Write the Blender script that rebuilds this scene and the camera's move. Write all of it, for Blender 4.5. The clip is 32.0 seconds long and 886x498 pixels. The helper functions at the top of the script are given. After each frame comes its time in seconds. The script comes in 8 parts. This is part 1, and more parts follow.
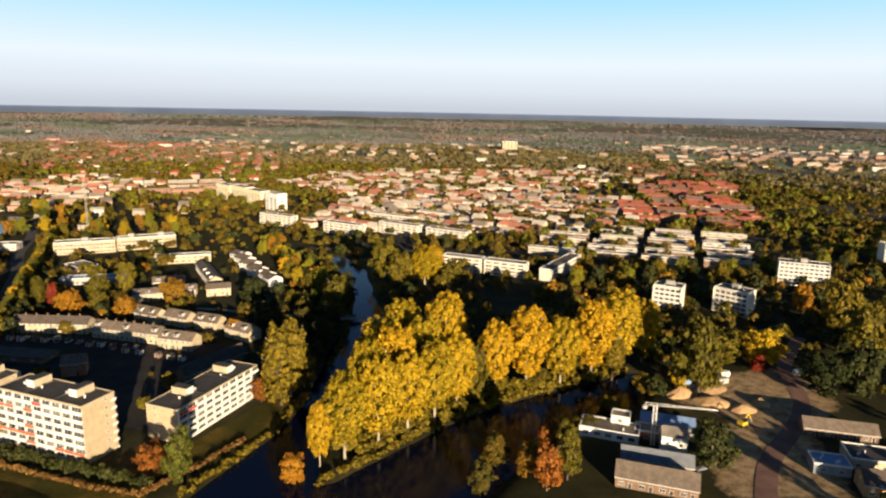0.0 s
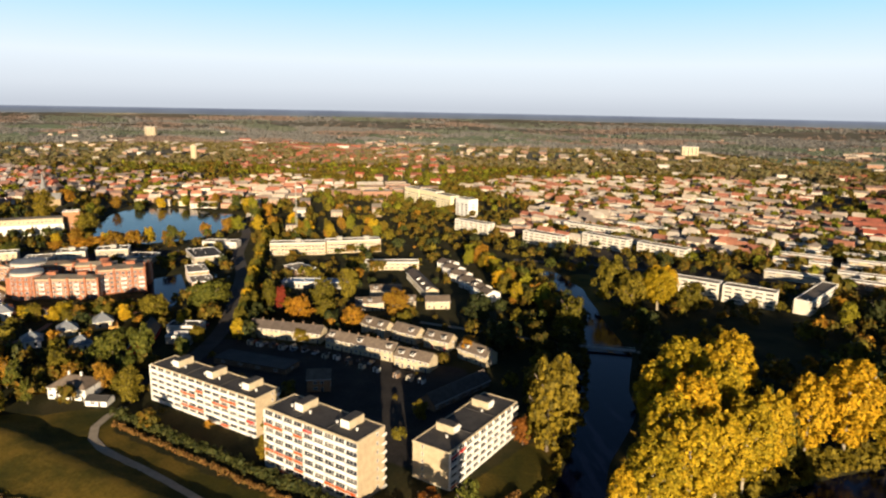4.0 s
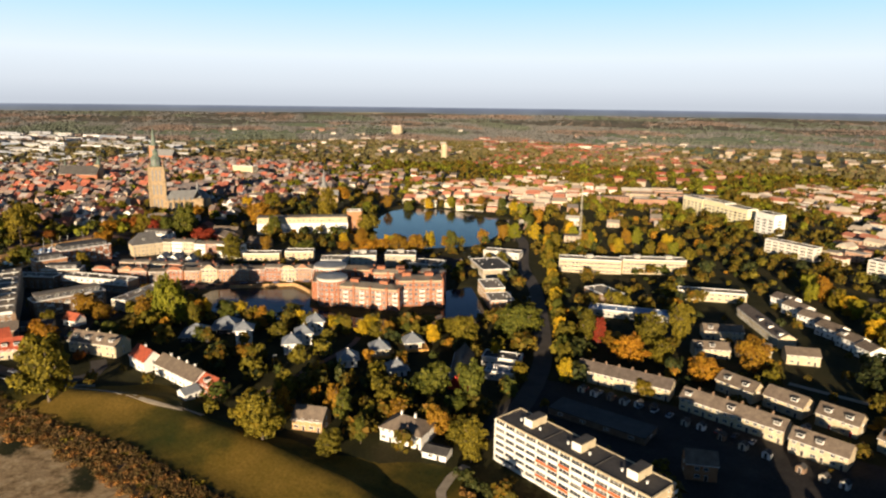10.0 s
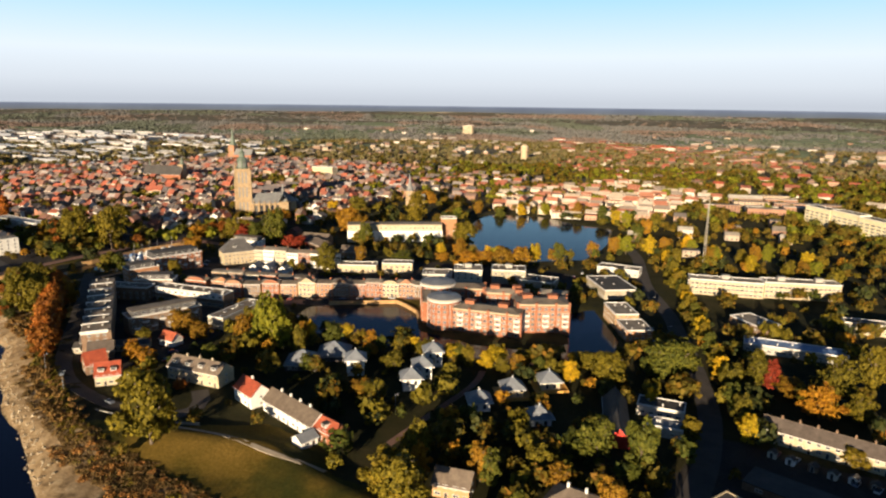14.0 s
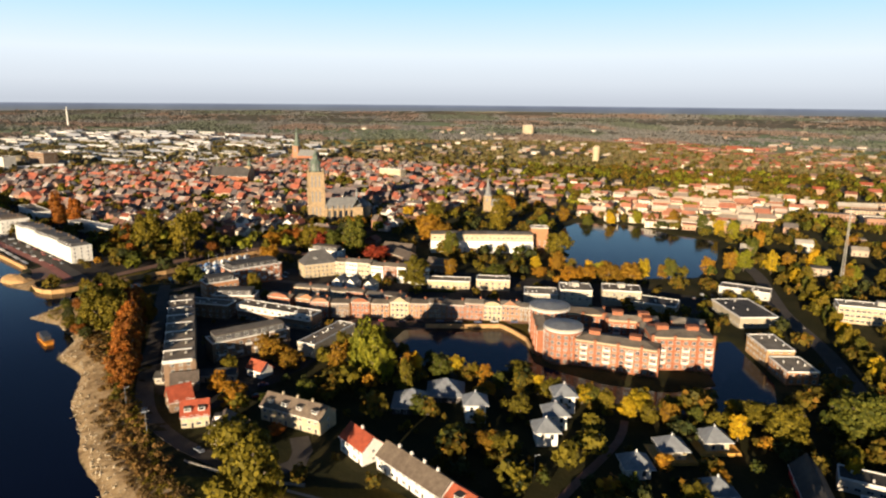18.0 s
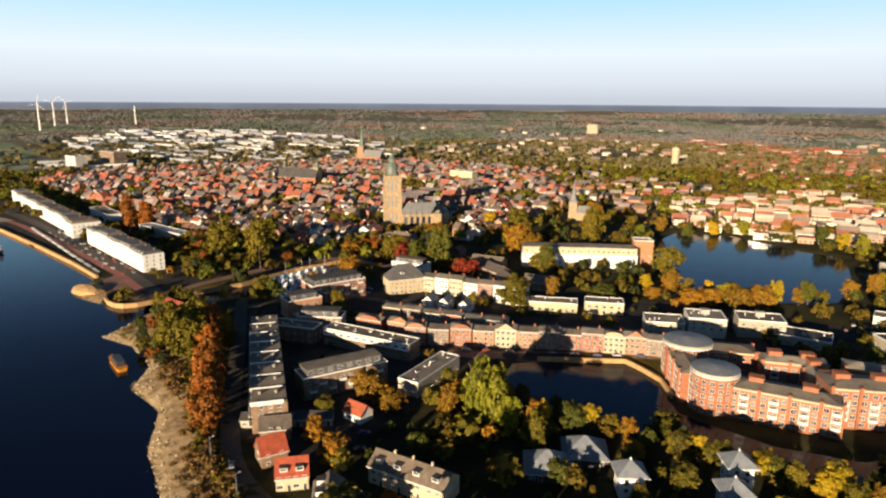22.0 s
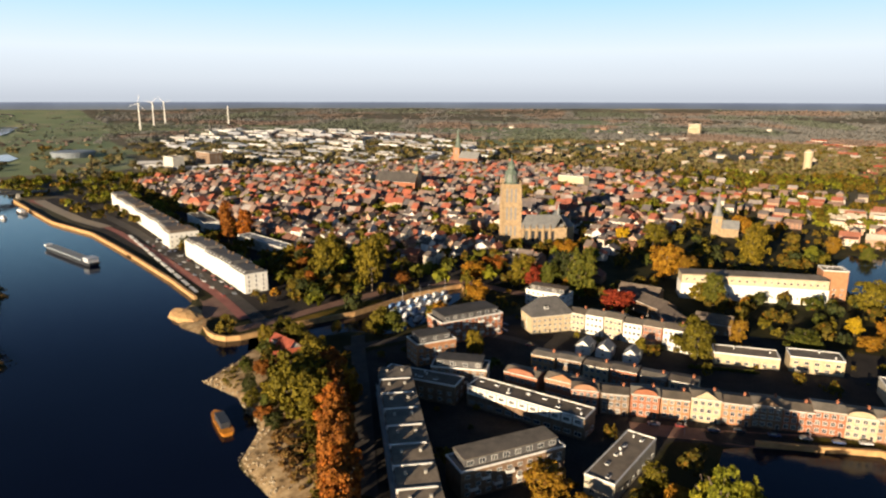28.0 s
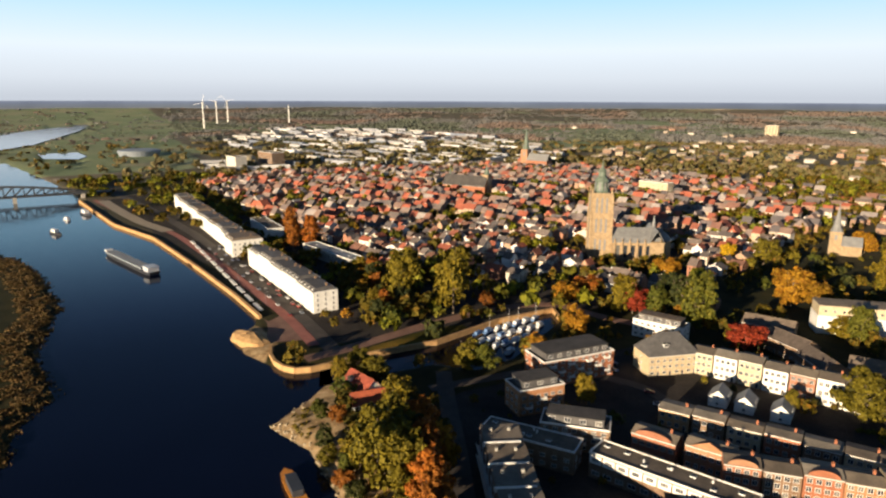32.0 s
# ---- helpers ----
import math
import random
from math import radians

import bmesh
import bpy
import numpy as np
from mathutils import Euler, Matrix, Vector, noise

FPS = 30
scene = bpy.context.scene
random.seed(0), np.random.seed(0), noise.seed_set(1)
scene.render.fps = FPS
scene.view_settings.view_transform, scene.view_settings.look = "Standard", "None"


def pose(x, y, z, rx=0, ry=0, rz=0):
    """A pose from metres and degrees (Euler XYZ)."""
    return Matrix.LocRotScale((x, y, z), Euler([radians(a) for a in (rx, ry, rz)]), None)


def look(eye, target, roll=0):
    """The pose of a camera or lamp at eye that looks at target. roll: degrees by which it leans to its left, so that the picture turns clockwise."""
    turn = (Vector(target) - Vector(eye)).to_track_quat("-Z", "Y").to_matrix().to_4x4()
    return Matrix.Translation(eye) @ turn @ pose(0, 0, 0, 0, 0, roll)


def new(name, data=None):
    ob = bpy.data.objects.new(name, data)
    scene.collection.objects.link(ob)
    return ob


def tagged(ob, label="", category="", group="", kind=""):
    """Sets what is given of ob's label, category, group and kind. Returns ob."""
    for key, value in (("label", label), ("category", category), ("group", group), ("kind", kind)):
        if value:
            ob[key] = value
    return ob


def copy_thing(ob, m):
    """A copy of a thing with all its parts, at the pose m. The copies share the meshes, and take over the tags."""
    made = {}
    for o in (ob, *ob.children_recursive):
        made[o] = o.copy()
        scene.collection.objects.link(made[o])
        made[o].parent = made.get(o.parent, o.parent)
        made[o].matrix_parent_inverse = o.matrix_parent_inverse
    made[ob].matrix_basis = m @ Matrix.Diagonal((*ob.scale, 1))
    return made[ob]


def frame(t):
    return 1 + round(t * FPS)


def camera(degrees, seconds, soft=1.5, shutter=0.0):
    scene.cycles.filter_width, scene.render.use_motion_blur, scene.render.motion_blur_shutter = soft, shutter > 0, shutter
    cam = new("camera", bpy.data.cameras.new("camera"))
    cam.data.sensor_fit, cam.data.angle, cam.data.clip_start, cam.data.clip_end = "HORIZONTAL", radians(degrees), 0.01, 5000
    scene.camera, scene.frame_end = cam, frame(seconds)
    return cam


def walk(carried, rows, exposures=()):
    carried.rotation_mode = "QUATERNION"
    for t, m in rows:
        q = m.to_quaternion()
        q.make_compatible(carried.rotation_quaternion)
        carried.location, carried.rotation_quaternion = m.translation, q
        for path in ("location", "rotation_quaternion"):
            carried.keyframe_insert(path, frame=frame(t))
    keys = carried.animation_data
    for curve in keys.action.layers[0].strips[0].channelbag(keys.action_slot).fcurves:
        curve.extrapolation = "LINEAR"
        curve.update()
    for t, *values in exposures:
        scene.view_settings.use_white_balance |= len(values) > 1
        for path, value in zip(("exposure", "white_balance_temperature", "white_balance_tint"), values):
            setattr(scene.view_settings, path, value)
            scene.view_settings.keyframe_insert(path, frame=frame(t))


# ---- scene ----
cam = camera(67.9, 32.0, soft=2.25)
PATH = [
    (0, (2.102, -2.902, 122.037), (2.086, -0.946, 121.619), 1.1),
    (0.5, (-4.69, 1.195, 122.041), (-4.765, 3.151, 121.628), 1.3),
    (1, (-11.519, 5.27, 122.052), (-11.649, 7.222, 121.636), 1.5),
    (1.5, (-18.402, 9.254, 122.031), (-18.584, 11.189, 121.556), 1.5),
    (2, (-25.295, 13.181, 122.018), (-25.525, 15.097, 121.491), 1.5),
    (2.5, (-32.201, 17.026, 122.0), (-32.479, 18.934, 121.471), 1.4),
    (3, (-39.088, 20.786, 121.991), (-39.426, 22.687, 121.468), 1.4),
    (3.5, (-45.955, 24.333, 121.946), (-46.356, 26.246, 121.522), 1.3),
    (5.5, (-73.373, 37.577, 121.58), (-73.983, 39.433, 121.153), 1.2),
    (6, (-80.164, 40.795, 121.548), (-80.83, 42.632, 121.121), 1.2),
    (6.5, (-86.862, 43.941, 121.5), (-87.578, 45.758, 121.073), 1.1),
    (7, (-93.482, 47.043, 121.466), (-94.252, 48.839, 121.039), 1.0),
    (7.5, (-100.12, 49.999, 121.44), (-100.939, 51.772, 121.011), 0.9),
    (8, (-106.877, 52.728, 121.401), (-107.744, 54.478, 120.971), 0.8),
    (8.5, (-113.774, 55.259, 121.361), (-114.688, 56.985, 120.931), 0.8),
    (9, (-120.741, 57.678, 121.327), (-121.697, 59.381, 120.895), 0.8),
    (9.5, (-127.62, 60.129, 121.314), (-128.623, 61.805, 120.883), 0.8),
    (10, (-134.399, 62.585, 121.319), (-135.443, 64.236, 120.887), 0.7),
    (10.5, (-141.106, 65.032, 121.328), (-142.178, 66.663, 120.895), 0.6),
    (11, (-147.826, 67.43, 121.344), (-148.915, 69.05, 120.91), 0.6),
    (11.5, (-154.575, 69.743, 121.358), (-155.683, 71.35, 120.924), 0.5),
    (12, (-161.339, 71.946, 121.371), (-162.465, 73.54, 120.936), 0.5),
    (12.5, (-168.118, 74.08, 121.414), (-169.26, 75.663, 120.978), 0.5),
    (13, (-174.961, 76.185, 121.485), (-176.122, 77.755, 121.049), 0.6),
    (13.5, (-181.818, 78.24, 121.527), (-182.996, 79.797, 121.092), 0.6),
    (14, (-188.676, 80.223, 121.537), (-189.868, 81.768, 121.101), 0.7),
    (14.5, (-195.54, 82.163, 121.533), (-196.748, 83.696, 121.097), 0.7),
    (16.5, (-222.919, 89.649, 121.281), (-224.183, 91.135, 120.843), 0.6),
    (17, (-229.73, 91.477, 121.252), (-231.009, 92.95, 120.813), 0.5),
    (17.5, (-236.503, 93.215, 121.206), (-237.798, 94.675, 120.768), 0.5),
    (18, (-243.222, 94.869, 121.14), (-244.528, 96.319, 120.701), 0.5),
    (18.5, (-250.0, 96.511, 121.06), (-251.322, 97.946, 120.622), 0.4),
    (19, (-256.747, 98.16, 120.997), (-258.086, 99.58, 120.558), 0.4),
    (19.5, (-263.547, 99.828, 120.963), (-264.898, 101.236, 120.523), 0.3),
    (20, (-270.375, 101.541, 120.947), (-271.736, 102.939, 120.506), 0.3),
    (20.5, (-277.177, 103.28, 120.951), (-278.552, 104.664, 120.51), 0.4),
    (21, (-283.975, 104.971, 120.933), (-285.366, 106.339, 120.491), 0.3),
    (21.5, (-290.715, 106.616, 120.895), (-292.119, 107.97, 120.453), 0.4),
    (22, (-297.327, 108.213, 120.863), (-298.743, 109.554, 120.42), 0.4),
    (22.5, (-303.886, 109.81, 120.831), (-305.316, 111.137, 120.388), 0.4),
    (23, (-310.486, 111.418, 120.799), (-311.928, 112.732, 120.356), 0.4),
    (23.5, (-317.093, 113.028, 120.784), (-318.546, 114.329, 120.34), 0.3),
    (24, (-323.68, 114.566, 120.774), (-325.147, 115.851, 120.328), 0.3),
    (24.5, (-330.232, 116.069, 120.774), (-331.713, 117.336, 120.326), 0.2),
    (25, (-336.774, 117.599, 120.78), (-338.267, 118.852, 120.333), 0.2),
    (25.5, (-343.299, 119.142, 120.781), (-344.806, 120.379, 120.332), 0.1),
    (27.5, (-369.198, 125.058, 120.825), (-370.75, 126.237, 120.377), 0.2),
    (28, (-375.65, 126.504, 120.833), (-377.214, 127.667, 120.385), 0.1),
    (28.5, (-382.039, 127.958, 120.832), (-383.618, 129.102, 120.384), 0.1),
    (29, (-388.405, 129.369, 120.823), (-389.996, 130.494, 120.374), 0.1),
    (29.5, (-394.787, 130.717, 120.806), (-396.388, 131.83, 120.358), 0.2),
    (30, (-401.247, 132.044, 120.764), (-402.856, 133.145, 120.316), 0.2),
    (30.5, (-407.775, 133.374, 120.709), (-409.395, 134.458, 120.259), 0.1),
    (31, (-414.325, 134.706, 120.64), (-415.958, 135.77, 120.19), 0.2),
    (31.5, (-420.907, 136.08, 120.598), (-422.551, 137.126, 120.147), 0.1),
    (32, (-427.49, 137.519, 120.581), (-429.143, 138.55, 120.131), 0.2),
]
walk(cam, [(t, look(eye, target, roll)) for t, eye, target, roll in PATH], [(0, 1.27, 6100, 15), (32, 1.27, 6100, 15)])

# ---- light: a low late-afternoon sun behind the camera, clear sky ----
SUN_EL, SUN_AZ = radians(9.5), math.atan2(0.34, -0.94)   # azimuth of the sun, from +y towards +x
sun_dir = Vector((math.sin(SUN_AZ) * math.cos(SUN_EL), math.cos(SUN_AZ) * math.cos(SUN_EL), math.sin(SUN_EL)))
world = bpy.data.worlds.new("sky")
scene.world = world
world.use_nodes = True
nt = world.node_tree
sky = nt.nodes.new("ShaderNodeTexSky")
sky.sky_type, sky.sun_disc = "NISHITA", False
sky.sun_elevation, sky.sun_rotation = SUN_EL, SUN_AZ
sky.air_density, sky.dust_density, sky.ozone_density = 1.0, 0.1, 3.5
nt.links.new(sky.outputs[0], nt.nodes["Background"].inputs[0])
clear_sky = nt.nodes["Background"]
clear_sky.inputs[1].default_value = 0.030
# thin autumn haze low over the land all round, blue above it
haze = nt.nodes.new("ShaderNodeBackground")
height = nt.nodes.new("ShaderNodeSeparateXYZ")
nt.links.new(nt.nodes.new("ShaderNodeTexCoord").outputs["Generated"], height.inputs[0])
tones = nt.nodes.new("ShaderNodeValToRGB")
share = nt.nodes.new("ShaderNodeValToRGB")
for r_, stops in ((tones, ((0.0, (0.256, 0.272, 0.276)), (0.025, (0.314, 0.335, 0.334)), (0.065, (0.36, 0.395, 0.392)), (0.155, (0.175, 0.33, 0.405)), (0.30, (0.045, 0.085, 0.19)))),
                  (share, ((0.0, (1, 1, 1)), (0.16, (1, 1, 1)), (0.34, (0, 0, 0))))):
    while len(r_.color_ramp.elements) < len(stops):
        r_.color_ramp.elements.new(0.5)
    for e_, (p_, c_) in zip(r_.color_ramp.elements, stops):
        e_.position, e_.color = p_, (*c_, 1)
    nt.links.new(height.outputs[2], r_.inputs[0])
nt.links.new(tones.outputs[0], haze.inputs[0])
both = nt.nodes.new("ShaderNodeMixShader")
nt.links.new(share.outputs[0], both.inputs[0])
nt.links.new(clear_sky.outputs[0], both.inputs[1])
nt.links.new(haze.outputs[0], both.inputs[2])
nt.links.new(both.outputs[0], nt.nodes["World Output"].inputs["Surface"])
sun = new("sun", bpy.data.lights.new("sun", "SUN"))
sun.data.energy, sun.data.angle, sun.data.color = 5.0, radians(0.5), (1.0, 0.79, 0.50)
sun.matrix_world = look(sun_dir * 100, (0, 0, 0))


# ---- materials ----
def nodes_of(name):
    m = bpy.data.materials.new(name)
    m.use_nodes = True
    t = m.node_tree
    return m, t, t.nodes["Principled BSDF"]


def link(t, a, b):
    t.links.new(a, b)


def mix(t, fac, a, b, mode="MIX"):
    n = t.nodes.new("ShaderNodeMix")
    n.data_type, n.blend_type = "RGBA", mode
    for sock, val in ((n.inputs[0], fac), (n.inputs[6], a), (n.inputs[7], b)):
        if isinstance(val, bpy.types.NodeSocket):
            link(t, val, sock)
        elif isinstance(val, (int, float)):
            sock.default_value = val
        else:
            sock.default_value = (*val[:3], 1)
    return n.outputs[2]


def tex(t, scale, detail=4.0, rough=0.6, vec=None):
    n = t.nodes.new("ShaderNodeTexNoise")
    n.inputs["Scale"].default_value, n.inputs["Detail"].default_value, n.inputs["Roughness"].default_value = scale, detail, rough
    if vec is None:
        vec = t.nodes.new("ShaderNodeTexCoord").outputs["Object"]
    link(t, vec, n.inputs["Vector"])
    return n.outputs["Fac"]


def ramp(t, fac, stops, kind="LINEAR"):
    n = t.nodes.new("ShaderNodeValToRGB")
    n.color_ramp.interpolation = kind
    el = n.color_ramp.elements
    while len(el) < len(stops):
        el.new(0.5)
    for e, (p, c) in zip(el, stops):
        e.position = p
        e.color = (*c, 1) if len(c) == 3 else c
    link(t, fac, n.inputs[0])
    return n.outputs[0]


def surface(name, col, col2=None, scale=0.6, rough=0.8, rand=(), bump=0.15, metal=0.0, island=False, spec=0.3):
    """A weathered surface: grain and larger stains between two tones; rand: further tones picked per object or per piece."""
    m, t, p = nodes_of(name)
    col2 = col2 or tuple(c * 0.72 for c in col)
    base = col
    if rand:
        src = t.nodes.new("ShaderNodeNewGeometry").outputs["Random Per Island"] if island else t.nodes.new("ShaderNodeObjectInfo").outputs["Random"]
        tones = [col, *rand]
        base = ramp(t, src, [(i / len(tones), c) for i, c in enumerate(tones)], "CONSTANT")
    ratio = tuple(min(1.0, b / max(a, 1e-3)) for a, b in zip(col, col2))
    stains = ramp(t, tex(t, scale, 5.0, 0.65), [(0.35, ratio), (0.65, (1, 1, 1))])
    grain = ramp(t, tex(t, scale * 9, 3.0, 0.6), [(0.3, (0.82, 0.82, 0.82)), (0.7, (1, 1, 1))])
    c = mix(t, 1.0, base, stains, "MULTIPLY")
    c = mix(t, 1.0, c, grain, "MULTIPLY")
    link(t, c, p.inputs["Base Color"])
    p.inputs["Roughness"].default_value, p.inputs["Metallic"].default_value = rough, metal
    p.inputs["Specular IOR Level"].default_value = spec
    if bump:
        b = t.nodes.new("ShaderNodeBump")
        b.inputs["Strength"].default_value, b.inputs["Distance"].default_value = bump, 0.05
        link(t, tex(t, scale * 14, 3.0), b.inputs["Height"])
        link(t, b.outputs[0], p.inputs["Normal"])
    return m


def leaves(name, tones):
    """Foliage: tone by clump and by tree, a little light coming through."""
    m, t, p = nodes_of(name)
    n = len(tones)
    c = ramp(t, t.nodes.new("ShaderNodeNewGeometry").outputs["Random Per Island"], [(i / max(1, n - 1), k) for i, k in enumerate(tones)])
    per = ramp(t, t.nodes.new("ShaderNodeObjectInfo").outputs["Random"], [(0.0, (0.68, 0.72, 0.75)), (0.5, (1, 1, 1)), (1.0, (1.2, 1.05, 0.8))])
    c = mix(t, 1.0, c, per, "MULTIPLY")
    link(t, c, p.inputs["Base Color"])
    p.inputs["Roughness"].default_value, p.inputs["Specular IOR Level"].default_value = 0.7, 0.15
    tr = t.nodes.new("ShaderNodeBsdfTranslucent")
    link(t, c, tr.inputs["Color"])
    ms = t.nodes.new("ShaderNodeMixShader")
    ms.inputs[0].default_value = 0.18
    link(t, p.outputs[0], ms.inputs[1])
    link(t, tr.outputs[0], ms.inputs[2])
    link(t, ms.outputs[0], t.nodes["Material Output"].inputs["Surface"])
    return m


def glass_pane(name):
    m, t, p = nodes_of(name)
    c = ramp(t, t.nodes.new("ShaderNodeObjectInfo").outputs["Random"], [(0.0, (0.015, 0.02, 0.03)), (0.6, (0.04, 0.045, 0.05)), (1.0, (0.16, 0.15, 0.13))])
    link(t, c, p.inputs["Base Color"])
    p.inputs["Roughness"].default_value, p.inputs["Specular IOR Level"].default_value = 0.12, 0.6
    return m


M_WHITE = surface("white_render", (0.80, 0.78, 0.72), (0.66, 0.63, 0.56), 0.25)
M_OFFWHITE = surface("off_white_brick", (0.52, 0.47, 0.37), (0.40, 0.36, 0.28), 0.3, rand=((0.44, 0.39, 0.30), (0.57, 0.53, 0.45), (0.40, 0.34, 0.245)))
M_CREAM = surface("cream_brick", (0.52, 0.43, 0.28), (0.40, 0.33, 0.21), 0.4)
M_TAN = surface("tan_brick", (0.50, 0.40, 0.25), (0.40, 0.31, 0.19), 0.5)
M_ROOFING = surface("bitumen_roofing", (0.075, 0.068, 0.062), (0.045, 0.042, 0.040), 0.18, 0.9)
M_GREYROOF = surface("grey_roofing", (0.25, 0.20, 0.145), (0.14, 0.115, 0.085), 0.15, 0.9, rand=((0.21, 0.175, 0.135), (0.17, 0.135, 0.10), (0.30, 0.255, 0.195)))
M_PALEYELLOW = surface("pale_yellow_render", (0.78, 0.68, 0.42), (0.66, 0.56, 0.33), 0.25)
M_CREAMWHITE = surface("cream_white_panels", (0.70, 0.64, 0.52), (0.58, 0.52, 0.41), 0.3)
M_DARKSLATE = surface("dark_slate", (0.11, 0.105, 0.10), (0.07, 0.066, 0.064), 0.4, 0.7, rand=((0.15, 0.14, 0.13), (0.09, 0.085, 0.082)))
M_ROCK = surface("shore_rock", (0.40, 0.32, 0.20), (0.24, 0.19, 0.12), 0.8, 0.95, rand=((0.33, 0.26, 0.17), (0.46, 0.38, 0.26)), island=True)
M_CONCRETE = surface("concrete", (0.42, 0.39, 0.33), (0.30, 0.28, 0.24), 0.4)
M_ORANGE = surface("orange_panel", (0.62, 0.10, 0.014), (0.50, 0.08, 0.012), 0.4, 0.6)
M_REDPANEL = surface("red_panel", (0.62, 0.05, 0.03), None, 0.4, 0.6)
M_PALE = surface("pale_panel", (0.68, 0.66, 0.62), (0.58, 0.56, 0.52), 0.5, 0.6)
M_TILE = surface("brown_roof_tile", (0.165, 0.128, 0.092), (0.10, 0.075, 0.055), 0.5, 0.85, rand=((0.125, 0.10, 0.08), (0.19, 0.148, 0.108)))
M_REDTILE = surface("red_roof_tile", (0.36, 0.075, 0.032), (0.23, 0.048, 0.022), 0.5, 0.85, rand=((0.29, 0.068, 0.036), (0.40, 0.10, 0.044)))
M_SLATE = surface("blue_grey_roof", (0.22, 0.235, 0.25), (0.15, 0.16, 0.175), 0.4, 0.6)
M_BRICK = surface("red_brick", (0.34, 0.130, 0.062), (0.24, 0.088, 0.042), 0.5)
M_BRICKO = surface("orange_brick", (0.40, 0.20, 0.095), (0.30, 0.14, 0.065), 0.5, rand=((0.33, 0.14, 0.075), (0.46, 0.29, 0.14), (0.37, 0.20, 0.11)))
M_BROWNBRICK = surface("brown_brick", (0.24, 0.155, 0.095), (0.16, 0.10, 0.06), 0.5)
M_WOOD = surface("yellow_timber", (0.58, 0.33, 0.08), (0.45, 0.24, 0.05), 0.8, 0.6)
M_DARKWOOD = surface("dark_timber", (0.06, 0.05, 0.045), None, 0.8)
M_FRAME = surface("white_frame", (0.74, 0.72, 0.67), None, 1.0, 0.5, bump=0)
M_GLASS = glass_pane("window_glass")
M_STONE = surface("church_stone", (0.37, 0.265, 0.15), (0.24, 0.17, 0.095), 0.35)
M_GIRDER = surface("dark_bridge_steel", (0.055, 0.06, 0.068), (0.04, 0.042, 0.046), 0.3, 0.6)
M_COPPER = surface("green_copper", (0.15, 0.19, 0.14), (0.08, 0.10, 0.08), 0.4, 0.6)
M_LEAD = surface("lead_grey", (0.22, 0.22, 0.21), (0.15, 0.15, 0.15), 0.3, 0.6)
M_TOWN_WALL = surface("town_wall", (0.36, 0.17, 0.10), (0.28, 0.13, 0.08), 0.4, rand=((0.70, 0.67, 0.60), (0.42, 0.27, 0.17), (0.73, 0.71, 0.66), (0.26, 0.13, 0.09), (0.62, 0.55, 0.43), (0.30, 0.17, 0.11), (0.66, 0.63, 0.57)))
M_TOWN_ROOF = surface("town_roof", (0.31, 0.095, 0.052), (0.21, 0.066, 0.038), 0.5, 0.85, rand=((0.15, 0.12, 0.10), (0.24, 0.12, 0.08), (0.36, 0.11, 0.058), (0.12, 0.10, 0.09), (0.17, 0.13, 0.105), (0.29, 0.10, 0.06), (0.21, 0.165, 0.135), (0.13, 0.11, 0.10)))
M_FAR_WALL = surface("far_wall", (0.42, 0.34, 0.25), (0.33, 0.26, 0.19), 0.2, rand=((0.66, 0.60, 0.50), (0.34, 0.18, 0.11), (0.46, 0.35, 0.24), (0.30, 0.17, 0.11), (0.28, 0.18, 0.12), (0.40, 0.25, 0.16)), island=True, bump=0)
M_FAR_RED = surface("far_red_roof", (0.34, 0.08, 0.040), (0.21, 0.052, 0.03), 0.1, 0.85, rand=((0.34, 0.10, 0.058), (0.25, 0.085, 0.05), (0.18, 0.115, 0.085)), island=True, bump=0)
M_OLD_ROOF = surface("old_town_roof_mix", (0.33, 0.10, 0.055), (0.24, 0.07, 0.042), 0.1, 0.85, rand=((0.16, 0.13, 0.11), (0.24, 0.16, 0.12), (0.40, 0.12, 0.065), (0.13, 0.115, 0.11), (0.25, 0.13, 0.09), (0.36, 0.32, 0.28), (0.31, 0.10, 0.06), (0.14, 0.12, 0.11), (0.20, 0.16, 0.14), (0.26, 0.20, 0.16)), island=True, bump=0)
M_EAST_WALL = surface("pale_estate_wall", (0.66, 0.58, 0.45), (0.54, 0.46, 0.35), 0.2, rand=((0.74, 0.69, 0.60), (0.50, 0.30, 0.20), (0.62, 0.52, 0.38), (0.70, 0.62, 0.50), (0.44, 0.27, 0.18)), island=True, bump=0)
M_EAST_ROOF = surface("pale_estate_roof", (0.46, 0.38, 0.29), (0.34, 0.28, 0.21), 0.1, 0.85, rand=((0.36, 0.14, 0.085), (0.56, 0.49, 0.40), (0.26, 0.21, 0.17), (0.40, 0.17, 0.10), (0.50, 0.42, 0.33)), island=True, bump=0)
M_FAR_GREY = surface("far_grey_roof", (0.30, 0.26, 0.21), (0.22, 0.19, 0.15), 0.1, 0.85, rand=((0.20, 0.17, 0.14), (0.44, 0.40, 0.34), (0.15, 0.13, 0.12)), island=True, bump=0)
M_SHED = surface("metal_cladding", (0.42, 0.42, 0.42), (0.34, 0.34, 0.34), 0.08, 0.5, rand=((0.26, 0.27, 0.30), (0.62, 0.61, 0.59), (0.17, 0.20, 0.26), (0.24, 0.22, 0.20), (0.34, 0.35, 0.38), (0.50, 0.47, 0.42)), island=True, bump=0)
